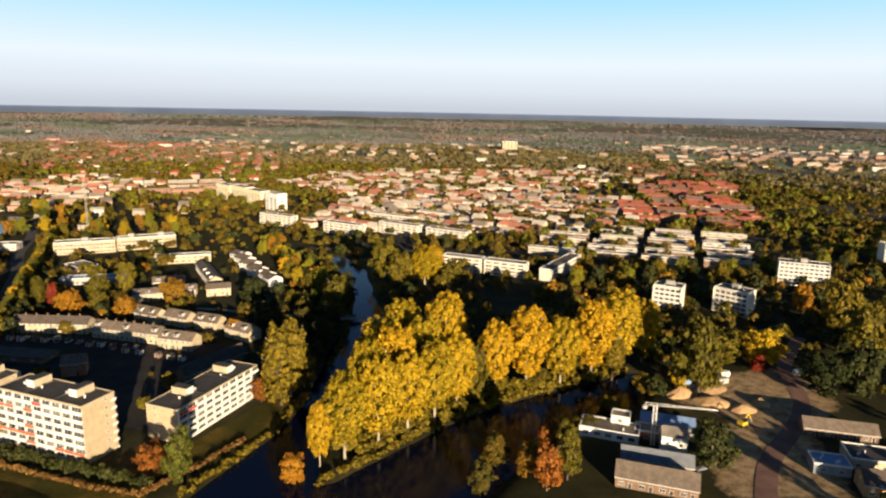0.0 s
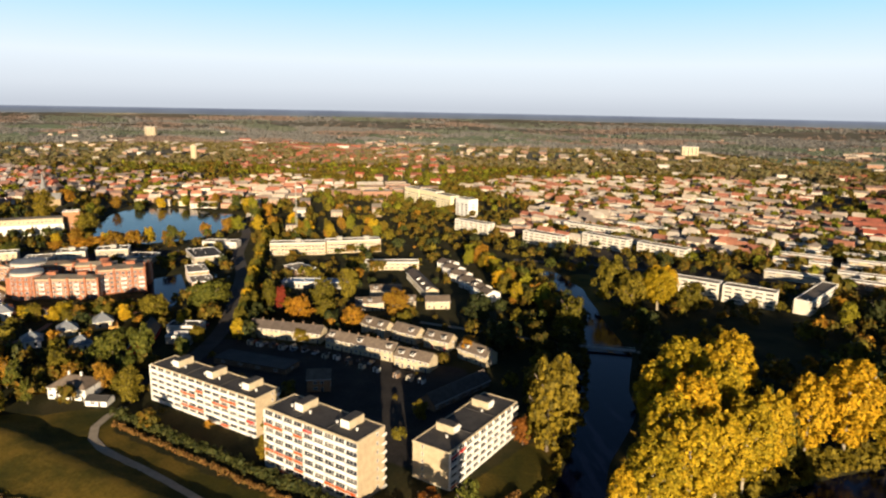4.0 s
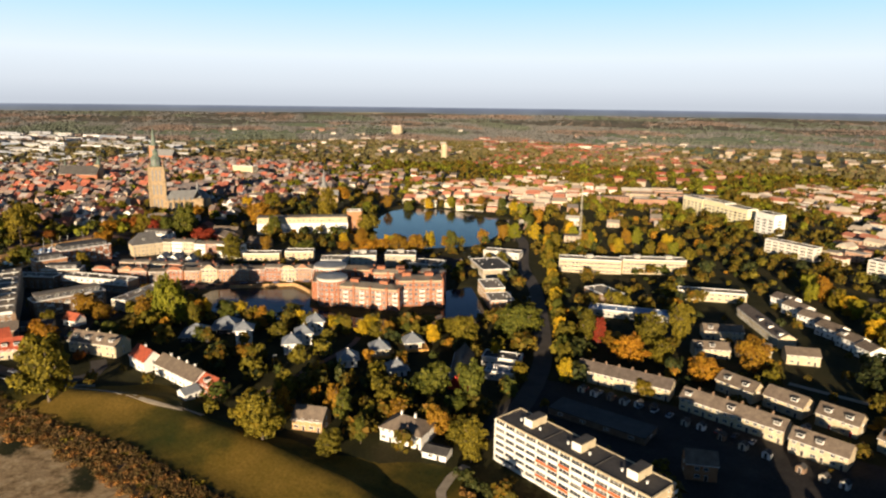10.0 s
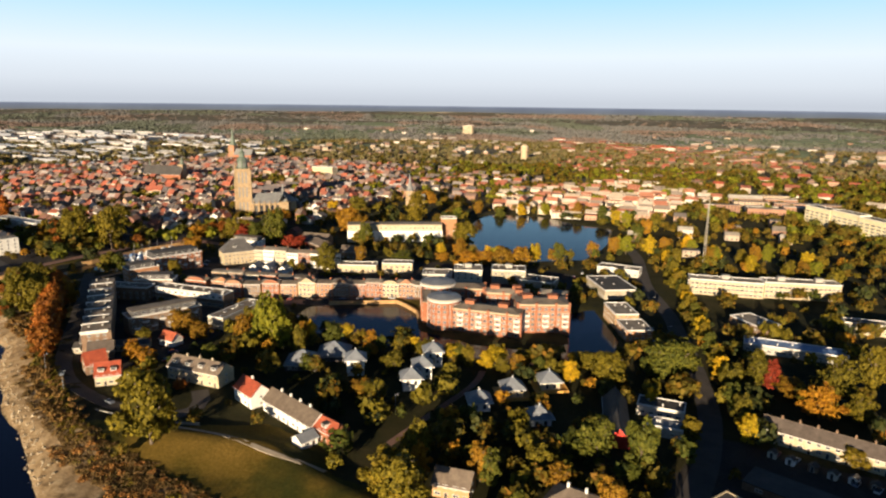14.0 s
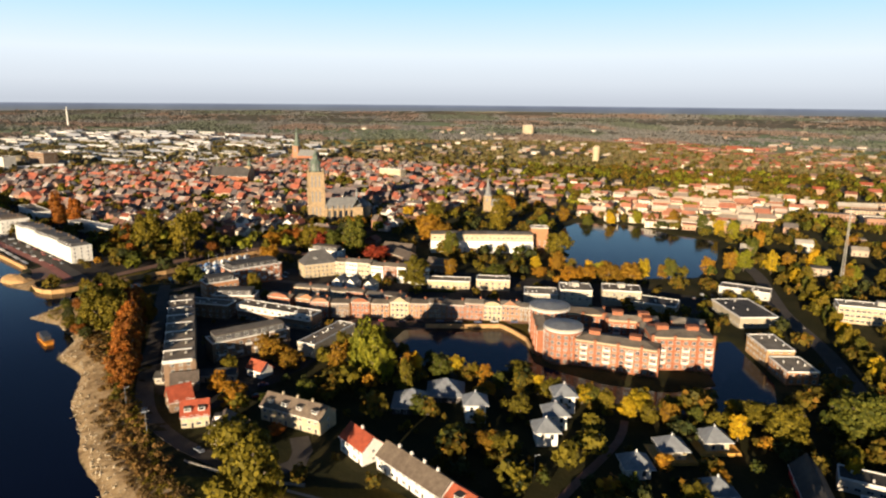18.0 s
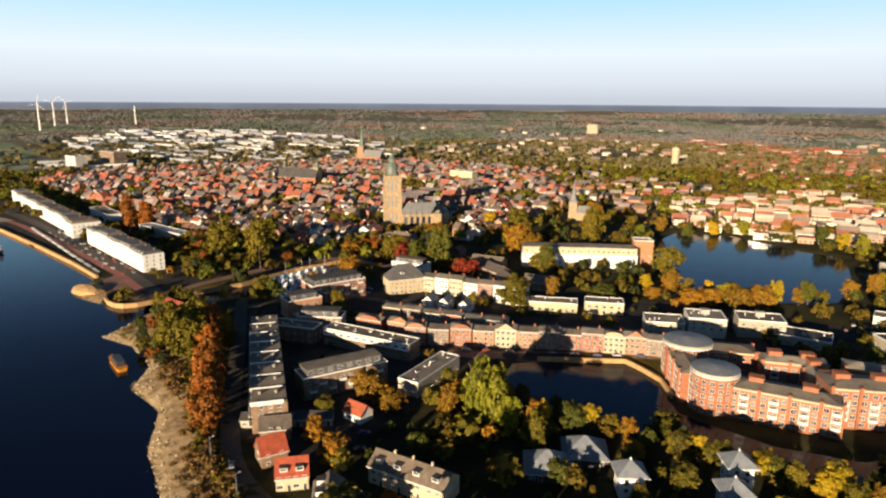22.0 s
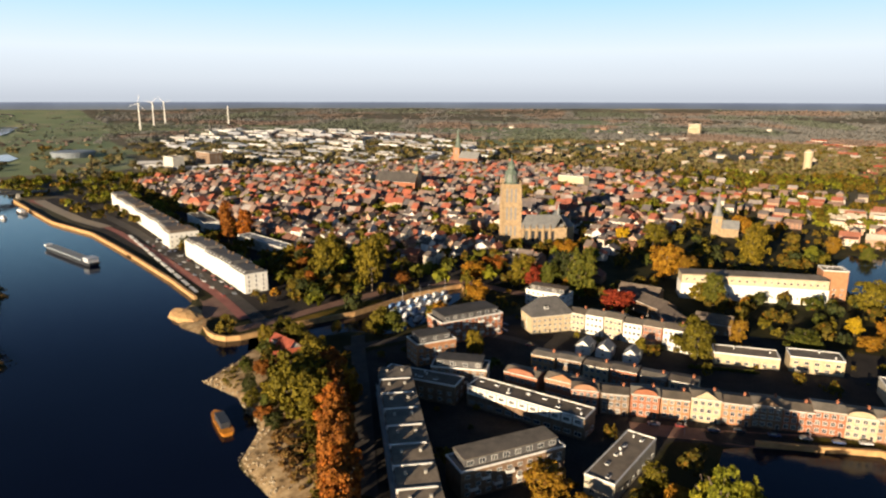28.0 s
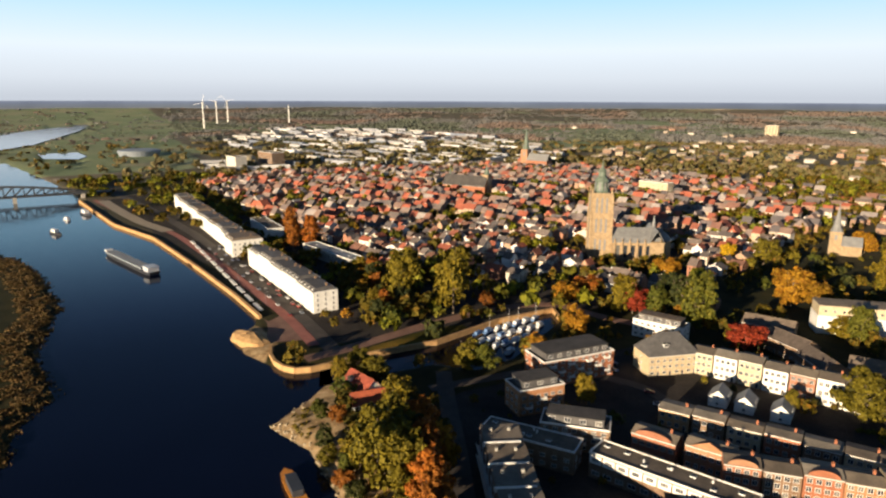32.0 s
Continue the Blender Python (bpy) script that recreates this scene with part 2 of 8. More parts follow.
M_SHEDROOF = surface("shed_roofing", (0.32, 0.32, 0.33), (0.23, 0.23, 0.235), 0.08, 0.7, rand=((0.18, 0.18, 0.19), (0.55, 0.54, 0.53), (0.22, 0.24, 0.29), (0.14, 0.14, 0.145), (0.40, 0.39, 0.37), (0.26, 0.27, 0.30)), island=True, bump=0)
M_BARK = surface("bark", (0.16, 0.12, 0.08), (0.09, 0.07, 0.05), 1.5, 0.9)
M_PALEBARK = surface("pale_bark", (0.42, 0.36, 0.25), (0.25, 0.2, 0.14), 1.5, 0.9)
M_ASPHALT = surface("asphalt", (0.078, 0.066, 0.056), (0.052, 0.045, 0.039), 0.12, 0.9)
M_PAVING = surface("brick_paving", (0.24, 0.135, 0.095), (0.16, 0.09, 0.065), 0.12, 0.9)
M_REDLANE = surface("red_lane_brick", (0.34, 0.13, 0.10), (0.25, 0.09, 0.07), 0.12, 0.9)
M_PATH = surface("pale_path", (0.36, 0.30, 0.22), (0.28, 0.23, 0.16), 0.3, 0.9)
M_QUAY = surface("quay_stone", (0.50, 0.31, 0.13), (0.34, 0.20, 0.085), 0.3, 0.9)
M_STEEL = surface("grey_steel", (0.24, 0.27, 0.30), None, 0.6, 0.5)
M_BLUE = surface("blue_sheet", (0.20, 0.30, 0.48), (0.15, 0.23, 0.38), 0.3, 0.5)
M_YELLOW = surface("yellow_paint", (0.75, 0.50, 0.03), None, 0.6, 0.5)
M_BOAT = surface("boat_white", (0.75, 0.75, 0.73), None, 0.6, 0.4, rand=((0.78, 0.78, 0.78), (0.5, 0.52, 0.55), (0.15, 0.25, 0.45)))
M_ORANGEHULL = surface("orange_hull", (0.66, 0.27, 0.03), (0.50, 0.19, 0.02), 0.6, 0.5)
M_HULL = surface("dark_hull", (0.05, 0.055, 0.065), None, 0.6, 0.5)
M_CAR = surface("car_paint", (0.55, 0.55, 0.56), None, 0.8, 0.3, rand=((0.06, 0.06, 0.07), (0.65, 0.65, 0.64), (0.20, 0.22, 0.26), (0.30, 0.04, 0.03), (0.06, 0.09, 0.2)), bump=0, spec=0.5)
M_TYRE = surface("tyre", (0.02, 0.02, 0.02), None, 1, 0.9, bump=0)
M_SAND = surface("sand_heap", (0.46, 0.30, 0.15), (0.36, 0.22, 0.10), 0.3, 0.95)

LEAF = {
    "gold": leaves("gold_leaves", [(0.140, 0.097, 0.0041), (0.400, 0.254, 0.0052), (0.520, 0.335, 0.0065), (0.335, 0.238, 0.0065), (0.195, 0.152, 0.0052)]),
    "olive": leaves("olive_leaves", [(0.036, 0.033, 0.0040), (0.124, 0.099, 0.0068), (0.182, 0.138, 0.0088), (0.095, 0.078, 0.0061)]),
    "green": leaves("green_leaves", [(0.025, 0.031, 0.0052), (0.070, 0.080, 0.0092), (0.112, 0.108, 0.0112), (0.056, 0.062, 0.0079)]),
    "dark": leaves("dark_leaves", [(0.014, 0.018, 0.0057), (0.034, 0.044, 0.0099), (0.059, 0.059, 0.0124), (0.028, 0.033, 0.0083)]),
    "orange": leaves("orange_leaves", [(0.095, 0.040, 0.0049), (0.246, 0.119, 0.0084), (0.317, 0.171, 0.0099), (0.206, 0.119, 0.0092)]),
    "rust": leaves("rust_leaves", [(0.076, 0.025, 0.006), (0.238, 0.078, 0.010), (0.306, 0.109, 0.012), (0.187, 0.072, 0.010)]),
    "red": leaves("red_leaves", [(0.08, 0.012, 0.008), (0.24, 0.03, 0.012), (0.32, 0.05, 0.015), (0.18, 0.03, 0.012)]),
    "lime": leaves("yellow_green_leaves", [(0.060, 0.068, 0.0048), (0.162, 0.157, 0.0083), (0.230, 0.208, 0.0107), (0.128, 0.128, 0.0071)]),
    "wood": leaves("mixed_wood_leaves", [(0.031, 0.030, 0.0051), (0.078, 0.066, 0.0077), (0.112, 0.087, 0.0083), (0.056, 0.053, 0.0070), (0.138, 0.078, 0.0077), (0.069, 0.062, 0.0077), (0.038, 0.038, 0.0058)]),
    "scrub": leaves("scrub_leaves", [(0.070, 0.042, 0.013), (0.15, 0.085, 0.026), (0.21, 0.122, 0.04), (0.11, 0.068, 0.02), (0.15, 0.105, 0.03)]),
    "reed": leaves("reed_leaves", [(0.12, 0.058, 0.018), (0.24, 0.120, 0.034), (0.30, 0.165, 0.05), (0.18, 0.085, 0.026)]),
    # far tones lightened and blued: distance haze put into the leaf colour
    "far": leaves("far_hazed_leaves", [(0.097, 0.092, 0.0396), (0.132, 0.113, 0.0422), (0.167, 0.128, 0.0484), (0.114, 0.106, 0.0440), (0.163, 0.104, 0.0484), (0.106, 0.104, 0.0484)]),
    "plain": leaves("hazed_wood_leaves", [(0.147, 0.147, 0.1349), (0.161, 0.153, 0.1371), (0.177, 0.157, 0.1395), (0.151, 0.151, 0.1441)]),
    "haze_brown": leaves("hazed_brown_leaves", [(0.150, 0.117, 0.0976), (0.173, 0.127, 0.1040), (0.141, 0.114, 0.1007)]),
    "haze_green": leaves("hazed_green_leaves", [(0.127, 0.141, 0.0976), (0.147, 0.152, 0.1032), (0.122, 0.131, 0.1009)]),
}


# ---- mesh helpers ----
rng = np.random.default_rng(7)


class Shape:
    """Gathers faces with a material index each, and turns them into one mesh."""

    def __init__(self):
        self.v, self.f, self.m = [], [], []

    def face(self, pts, mi=0):
        n = len(self.v)
        self.v += [tuple(p) for p in pts]
        self.f.append(tuple(range(n, n + len(pts))))
        self.m.append(mi)

    def solid(self, pts, faces, mi=0):
        n = len(self.v)
        self.v += [tuple(p) for p in pts]
        for k in faces:
            self.f.append(tuple(n + i for i in k))
            self.m.append(mi)

    def box(self, x0, x1, y0, y1, z0, z1, mi=0):
        p = [(x, y, z) for z in (z0, z1) for x, y in ((x0, y0), (x1, y0), (x1, y1), (x0, y1))]
        self.solid(p, [(3, 2, 1, 0), (4, 5, 6, 7), (0, 1, 5, 4), (1, 2, 6, 5), (2, 3, 7, 6), (3, 0, 4, 7)], mi)

    def bar(self, a, b, r, mi=0):
        """A square bar from a to b."""
        a, b = Vector(a), Vector(b)
        d = (b - a).normalized()
        s = d.cross(Vector((0.3, 0.1, 1))).normalized() * r
        u = d.cross(s).normalized() * r
        p = [q + i * s + j * u for q in (a, b) for i, j in ((-1, -1), (1, -1), (1, 1), (-1, 1))]
        self.solid(p, [(3, 2, 1, 0), (4, 5, 6, 7), (0, 1, 5, 4), (1, 2, 6, 5), (2, 3, 7, 6), (3, 0, 4, 7)], mi)

    def tube(self, rings, n=10, mi=0, x=0.0, y=0.0, cap=True):
        """Rings of (z, radius) round an upright axis."""
        base = len(self.v)
        for z, r in rings:
            self.v += [(x + r * math.cos(2 * math.pi * i / n), y + r * math.sin(2 * math.pi * i / n), z) for i in range(n)]
        for k in range(len(rings) - 1):
            for i in range(n):
                j = (i + 1) % n
                self.f.append((base + k * n + i, base + k * n + j, base + (k + 1) * n + j, base + (k + 1) * n + i))
                self.m.append(mi)
        if cap:
            self.f.append(tuple(base + (len(rings) - 1) * n + i for i in range(n)))
            self.m.append(mi)

    def gable(self, l, w, z0, zr, over=0.4, mi=0, thick=0.22):
        """A pitched roof with its ridge along x, with thickness at the eaves."""
        x, y = l / 2 + over, w / 2 + over
        ze = z0 - over * (zr - z0) / (w / 2)
        for s in (-1, 1):
            a = [(-x, s * y, ze), (x, s * y, ze), (x, 0, zr), (-x, 0, zr)]
            b = [(px, py, pz + thick) for px, py, pz in a]
            self.solid(a + b, [(0, 1, 2, 3), (4, 5, 6, 7), (0, 1, 5, 4), (1, 2, 6, 5), (3, 0, 4, 7)], mi)

    def hip(self, l, w, z0, zr, over=0.4, mi=0, run=None):
        x, y = l / 2 + over, w / 2 + over
        run = min(x, y) if run is None else run
        r = max(0.01, x - run)
        p = [(-x, -y, z0), (x, -y, z0), (x, y, z0), (-x, y, z0), (-r, 0, zr), (r, 0, zr)]
        self.solid(p, [(0, 1, 5, 4), (1, 2, 5), (2, 3, 4, 5), (3, 0, 4), (3, 2, 1, 0)], mi)

    def mesh(self, name, mats, smooth=False):
        me = bpy.data.meshes.new(name)
        me.from_pydata(self.v, [], self.f)
        for m in mats:
            me.materials.append(m)
        if len(mats) > 1:
            me.polygons.foreach_set("material_index", self.m)
        if smooth:
            me.polygons.foreach_set("use_smooth", [True] * len(self.f))
        me.update()
        return me


def part(name, shape, mats, parent, label="", at=None):
    """One mesh object under a thing or a part."""
    data = shape.mesh(name, mats if isinstance(mats, (list, tuple)) else [mats]) if isinstance(shape, Shape) else shape
    ob = new(name, data)
    ob.parent = parent
    if at is not None:
        ob.matrix_basis = at
    return tagged(ob, label)


FOOT = []  # footprints that trees keep clear of: x, y, cos, sin, half length, half width


def foot(x, y, ang, l, w):
    FOOT.append((x, y, math.cos(radians(ang)), math.sin(radians(ang)), l / 2, w / 2))


def thing(name, x, y, ang=0, label="", category="", group="", z=0.0):
    ob = new(name)
    ob.empty_display_size = 1
    ob.matrix_basis = pose(x, y, z, 0, 0, ang)
    return tagged(ob, label, category, group)


def structure(name, shape, mats, label="", kind="structure"):
    ob = new(name, shape.mesh(name, mats if isinstance(mats, (list, tuple)) else [mats]))
    return tagged(ob, label, "", "", kind)


# ---- water bodies, roads and ground zones of the plan ----
RIVER = [(400, 0), (150, 40), (-80, 80), (-200, 105), (-330, 128), (-405, 148), (-450, 161), (-475, 163), (-493, 170), (-522, 177), (-551, 192),
         (-579, 190), (-600, 206), (-630, 208), (-655, 201), (-669, 222), (-682, 236), (-695, 241), (-698, 225), (-712, 219), (-733, 213), (-757, 217),
         (-772, 230), (-782, 234), (-899, 231), (-1034, 220), (-1119, 198), (-1304, 180), (-1386, 178), (-1640, 138), (-1900, 90), (-2000, -40), (-1500, -20), (-1250, 40),
         (-1037, 106), (-1006, 123), (-943, 135), (-859, 143), (-783, 128), (-725, 135), (-708, 123), (-671, 117), (-560, 40), (-300, -20), (400, -160)]
HARBOUR = [(-695, 241), (-697, 262), (-694, 300), (-704, 346), (-704, 384), (-689, 376), (-661, 322), (-658, 300), (-674, 288), (-678, 258), (-680, 234)]
MOAT = [(-485, 334), (-480, 344), (-451, 373), (-428, 365), (-409, 343), (-372, 344), (-346, 356), (-333, 378), (-359, 419), (-350, 438), (-317, 398),
        (-308, 369), (-320, 350), (-350, 336), (-378, 328), (-410, 318), (-435, 309), (-460, 306), (-476, 314)]
POND = [(-560, 600), (-584, 655), (-590, 690), (-547, 714), (-485, 695), (-450, 694), (-425, 625), (-418, 588), (-415, 557), (-445, 524), (-490, 515), (-522, 552)]
CANAL = [(-110, 96), (-78, 185), (-61, 227), (-56, 254), (-57, 312), (-55, 361), (-62, 421), (-64, 466), (-79, 484), (-95, 530), (-84, 530), (-62, 486),
         (-48, 422), (-33, 362), (-36, 318), (-33, 296), (-44, 252), (-47, 218), (-38, 190), (-24, 205), (3, 236), (26, 256), (58, 275), (92, 296),
         (104, 290), (84, 262), (52, 234), (26, 206), (8, 176), (-30, 96)]
FARRIVER = [(-2150, 40), (-2225, 80), (-2380, 146), (-3060, 289), (-3830, 404), (-3700, 340), (-2940, 60), (-2700, -60)]
FARPOND = [(-2060, 150), (-2075, 225), (-1950, 235), (-1890, 215), (-1930, 158)]
WATERS = [RIVER, HARBOUR, MOAT, POND, CANAL, FARRIVER, FARPOND]
DIKE = [(-430, 181), (-367, 211), (-331, 208), (-300, 209), (-260, 207), (-212, 194), (-150, 176), (-110, 168)]
SHORE = [(-405, 148), (-450, 161), (-493, 170), (-522, 177), (-551, 192), (-579, 190), (-600, 206), (-630, 208), (-655, 201), (-669, 222)]


def inside(poly, x, y):
    """Which of the points lie in the polygon."""
    x, y = np.asarray(x, float), np.asarray(y, float)
    hit = np.zeros(x.shape, bool)
    for (ax, ay), (bx, by) in zip(poly, poly[1:] + poly[:1]):
        if ay != by:
            hit ^= ((ay > y) != (by > y)) & (x < (bx - ax) * (y - ay) / (by - ay) + ax)
    return hit


def dist_line(line, x, y):
    """The distance to a polyline, and the signed side (positive: to the left of its way)."""
    best = np.full(np.shape(x), 1e9)
    side = np.zeros(np.shape(x))
    for (ax, ay), (bx, by) in zip(line, line[1:]):
        dx, dy = bx - ax, by - ay
        s = np.clip(((x - ax) * dx + (y - ay) * dy) / (dx * dx + dy * dy), 0, 1)
        d = np.hypot(x - ax - s * dx, y - ay - s * dy)
        near = d < best
        best = np.where(near, d, best)
        side = np.where(near, np.sign(dx * (y - ay) - dy * (x - ax)), side)
    return best, side


def wavy(x, y, size, seed=0.0):
    """A cheap smooth variation between -1 and 1."""
    a, b = x / size + seed, y / size - seed * 1.7
    return (np.sin(a * 2.1 + 1.3 * np.sin(b * 1.7)) + np.sin(b * 2.6 + 1.1 * np.sin(a * 1.9 + 2)) + 0.6 * np.sin(a * 5.3 + b * 4.1)) / 2.6


# ---- ground: one sheet to the horizon, dug out under the water, raised at the dike ----
def axis(lo, hi, step, far, grow=1.12):
    mid = list(np.arange(lo, hi + 0.1, step))
    out, s, a = [], step, mid[-1]
    while a < far:
        s *= grow
        a += s
        out.append(a)
    low, s, a = [], step, mid[0]
    while a > -far:
        s *= grow
        a -= s
        low.append(a)
    return np.array(low[::-1] + mid + out)


CX, CY, RIM = -215.0, 70.0, 4650.0
gx, gy = axis(-1150, 250, 4.0, 5200), axis(90, 740, 4.0, 5200)
X, Y = np.meshgrid(gx, gy)
R = np.hypot(X - CX, Y - CY)
shrink = np.where(R > RIM, RIM / np.maximum(R, 1), 1.0)
X, Y = CX + (X - CX) * shrink, CY + (Y - CY) * shrink
R = np.minimum(R, RIM)
water_d = np.full(X.shape, 1e9)
in_water = np.zeros(X.shape, bool)
for poly in WATERS:
    in_water |= inside(poly, X, Y)
    water_d = np.minimum(water_d, dist_line(poly + poly[:1], X, Y)[0])
depth = np.where(in_water, -1.6 - np.minimum(water_d * 0.3, 2.0), -np.clip(1.6 - water_d * 0.28, 0, 1.6))
Z = depth + 0.18 * wavy(X, Y, 23) * (R < 1500)
shore_d = dist_line(SHORE, X, Y)[0]
Z = Z + np.where(shore_d < 20, shore_d * 0.13, np.clip(2.6 - (shore_d - 20) * 0.19, 0, 2.6)) * (~in_water) * (0.8 + 0.35 * wavy(X, Y, 9, 5)) * np.clip((X + 665) / 12, 0, 1) * np.clip((-402 - X) / 14, 0, 1) * (Y < 262)
dd, ds = dist_line(DIKE, X, Y)
Z = Z + np.where(ds > 0, np.clip(3.2 - dd * 0.32, 0, 3.2), np.clip(3.2 - dd * 0.17, 0, 3.2)) * np.clip((X + 450) / 40, 0, 1) * np.clip((-90 - X) / 40, 0, 1) * (~in_water)
Z = Z + np.clip((R - 3000) / 1650, 0, 1) ** 1.8 * 50 + 5 * wavy(X, Y, 420, 2) * np.clip((R - 2500) / 2000, 0, 1)

sd, _ = dist_line(SHORE, X, Y)
GRASS = [(-440, 178), (-385, 214), (-337, 212), (-293, 220), (-262, 224), (-246, 236), (-234, 236), (-228, 222), (-180, 206), (-120, 192), (-92, 186), (-84, 150),
         (-150, 150), (-212, 172), (-278, 186), (-337, 184), (-386, 179), (-417, 174)]
LAWN = [(-112, 184), (-70, 208), (-60, 250), (-68, 262), (-84, 232)]
LAWN2 = [(-76, 520), (-66, 466), (-48, 424), (-34, 436), (-40, 470), (-58, 530)]
LAWN4 = [(-698, 248), (-699, 290), (-705, 330), (-714, 328), (-709, 284), (-703, 250)]
LAWN5 = [(-487, 348), (-456, 382), (-436, 388), (-420, 372), (-417, 360), (-429, 369), (-451, 377), (-467, 362), (-482, 347)]
LAWN3 = [(-405, 205), (-380, 224), (-345, 224), (-338, 214), (-372, 214)]
grass = (inside(GRASS, X, Y) | inside(LAWN, X, Y) | inside(LAWN2, X, Y) | inside(LAWN3, X, Y) | inside(LAWN4, X, Y) | inside(LAWN5, X, Y)).astype(float)
sand = np.clip(1.55 - sd / 18 + 0.6 * wavy(X, Y, 11), 0, 1) * (~in_water) * (X < -395)
BEACH = [(-405, 148), (-425, 158), (-417, 172), (-386, 177), (-337, 182), (-300, 172), (-330, 130)]
POINT = [(-774, 234), (-757, 215), (-733, 210), (-710, 216), (-729, 229), (-752, 234)]
sand = np.maximum(sand, inside(POINT, X, Y) * 0.9)
sand = np.maximum(sand, inside(BEACH, X, Y) * np.clip(0.7 + 0.6 * wavy(X, Y, 14, 3), 0, 1))
SITE = [(96, 268), (128, 296), (172, 308), (178, 262), (150, 240), (140, 190), (92, 186), (96, 232), (118, 244)]
sand = np.maximum(sand, inside(SITE, X, Y) * 0.62)
TOWN = [(-690, 400), (-720, 250), (-900, 240), (-1300, 200), (-1420, 420), (-1380, 900), (-1000, 1000), (-760, 760), (-700, 560)]
NEWTOWN = [(-640, 270), (-596, 244), (-505, 204), (-470, 215), (-480, 262), (-500, 320), (-440, 392), (-400, 440), (-360, 500), (-420, 505), (-560, 440), (-640, 400)]
EAST = [(-80, 560), (120, 520), (330, 640), (480, 1150), (300, 1300), (-150, 1200)]
COURT = [(-250, 262), (-172, 262), (-110, 222), (-84, 262), (-110, 320), (-180, 328), (-245, 322)]
paved = np.clip(0.85 * (inside(TOWN, X, Y) | inside(NEWTOWN, X, Y)) + 0.55 * inside(EAST, X, Y) + 0.9 * inside(COURT, X, Y), 0, 1)
turn_at = np.arctan2(X - CX, Y - CY)
field = np.clip(0.6 - 2.2 * (0.1 + wavy(turn_at * 2400, R * 1.3, 520, 3.0) + 0.5 * wavy(turn_at * 1800, R * 1.8, 190, 5.0)), 0, 1) * np.clip((R - 1500) / 500, 0, 1) * np.clip((3800 - R) / 300, 0, 1)
field = np.maximum(field, np.clip((-1500 - X) / 200, 0, 1) * np.clip((420 + (-1500 - X) * 0.12 - Y) / 80, 0, 1))
for _ in range(2):
    for values in (grass, sand, paved, field):
        values[1:-1, 1:-1] = (values[1:-1, 1:-1] * 2 + values[:-2, 1:-1] + values[2:, 1:-1] + values[1:-1, :-2] + values[1:-1, 2:]) / 6
nx, ny = len(gx), len(gy)
idx = np.arange(nx * ny).reshape(ny, nx)
quads = np.stack([idx[:-1, :-1], idx[:-1, 1:], idx[1:, 1:], idx[1:, :-1]], -1).reshape(-1, 4)
rr = np.hypot(*(np.stack([X.ravel(), Y.ravel()])[:, quads].mean(-1) - np.array([[CX], [CY]])))
quads = quads[rr < RIM - 2]
me = bpy.data.meshes.new("ground")
me.from_pydata(np.stack([X.ravel(), Y.ravel(), Z.ravel()], -1).tolist(), [], quads.tolist())
me.polygons.foreach_set("use_smooth", [True] * len(quads))
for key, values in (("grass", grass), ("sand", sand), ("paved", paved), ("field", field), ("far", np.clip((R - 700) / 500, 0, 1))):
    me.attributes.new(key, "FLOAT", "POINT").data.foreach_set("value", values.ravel())


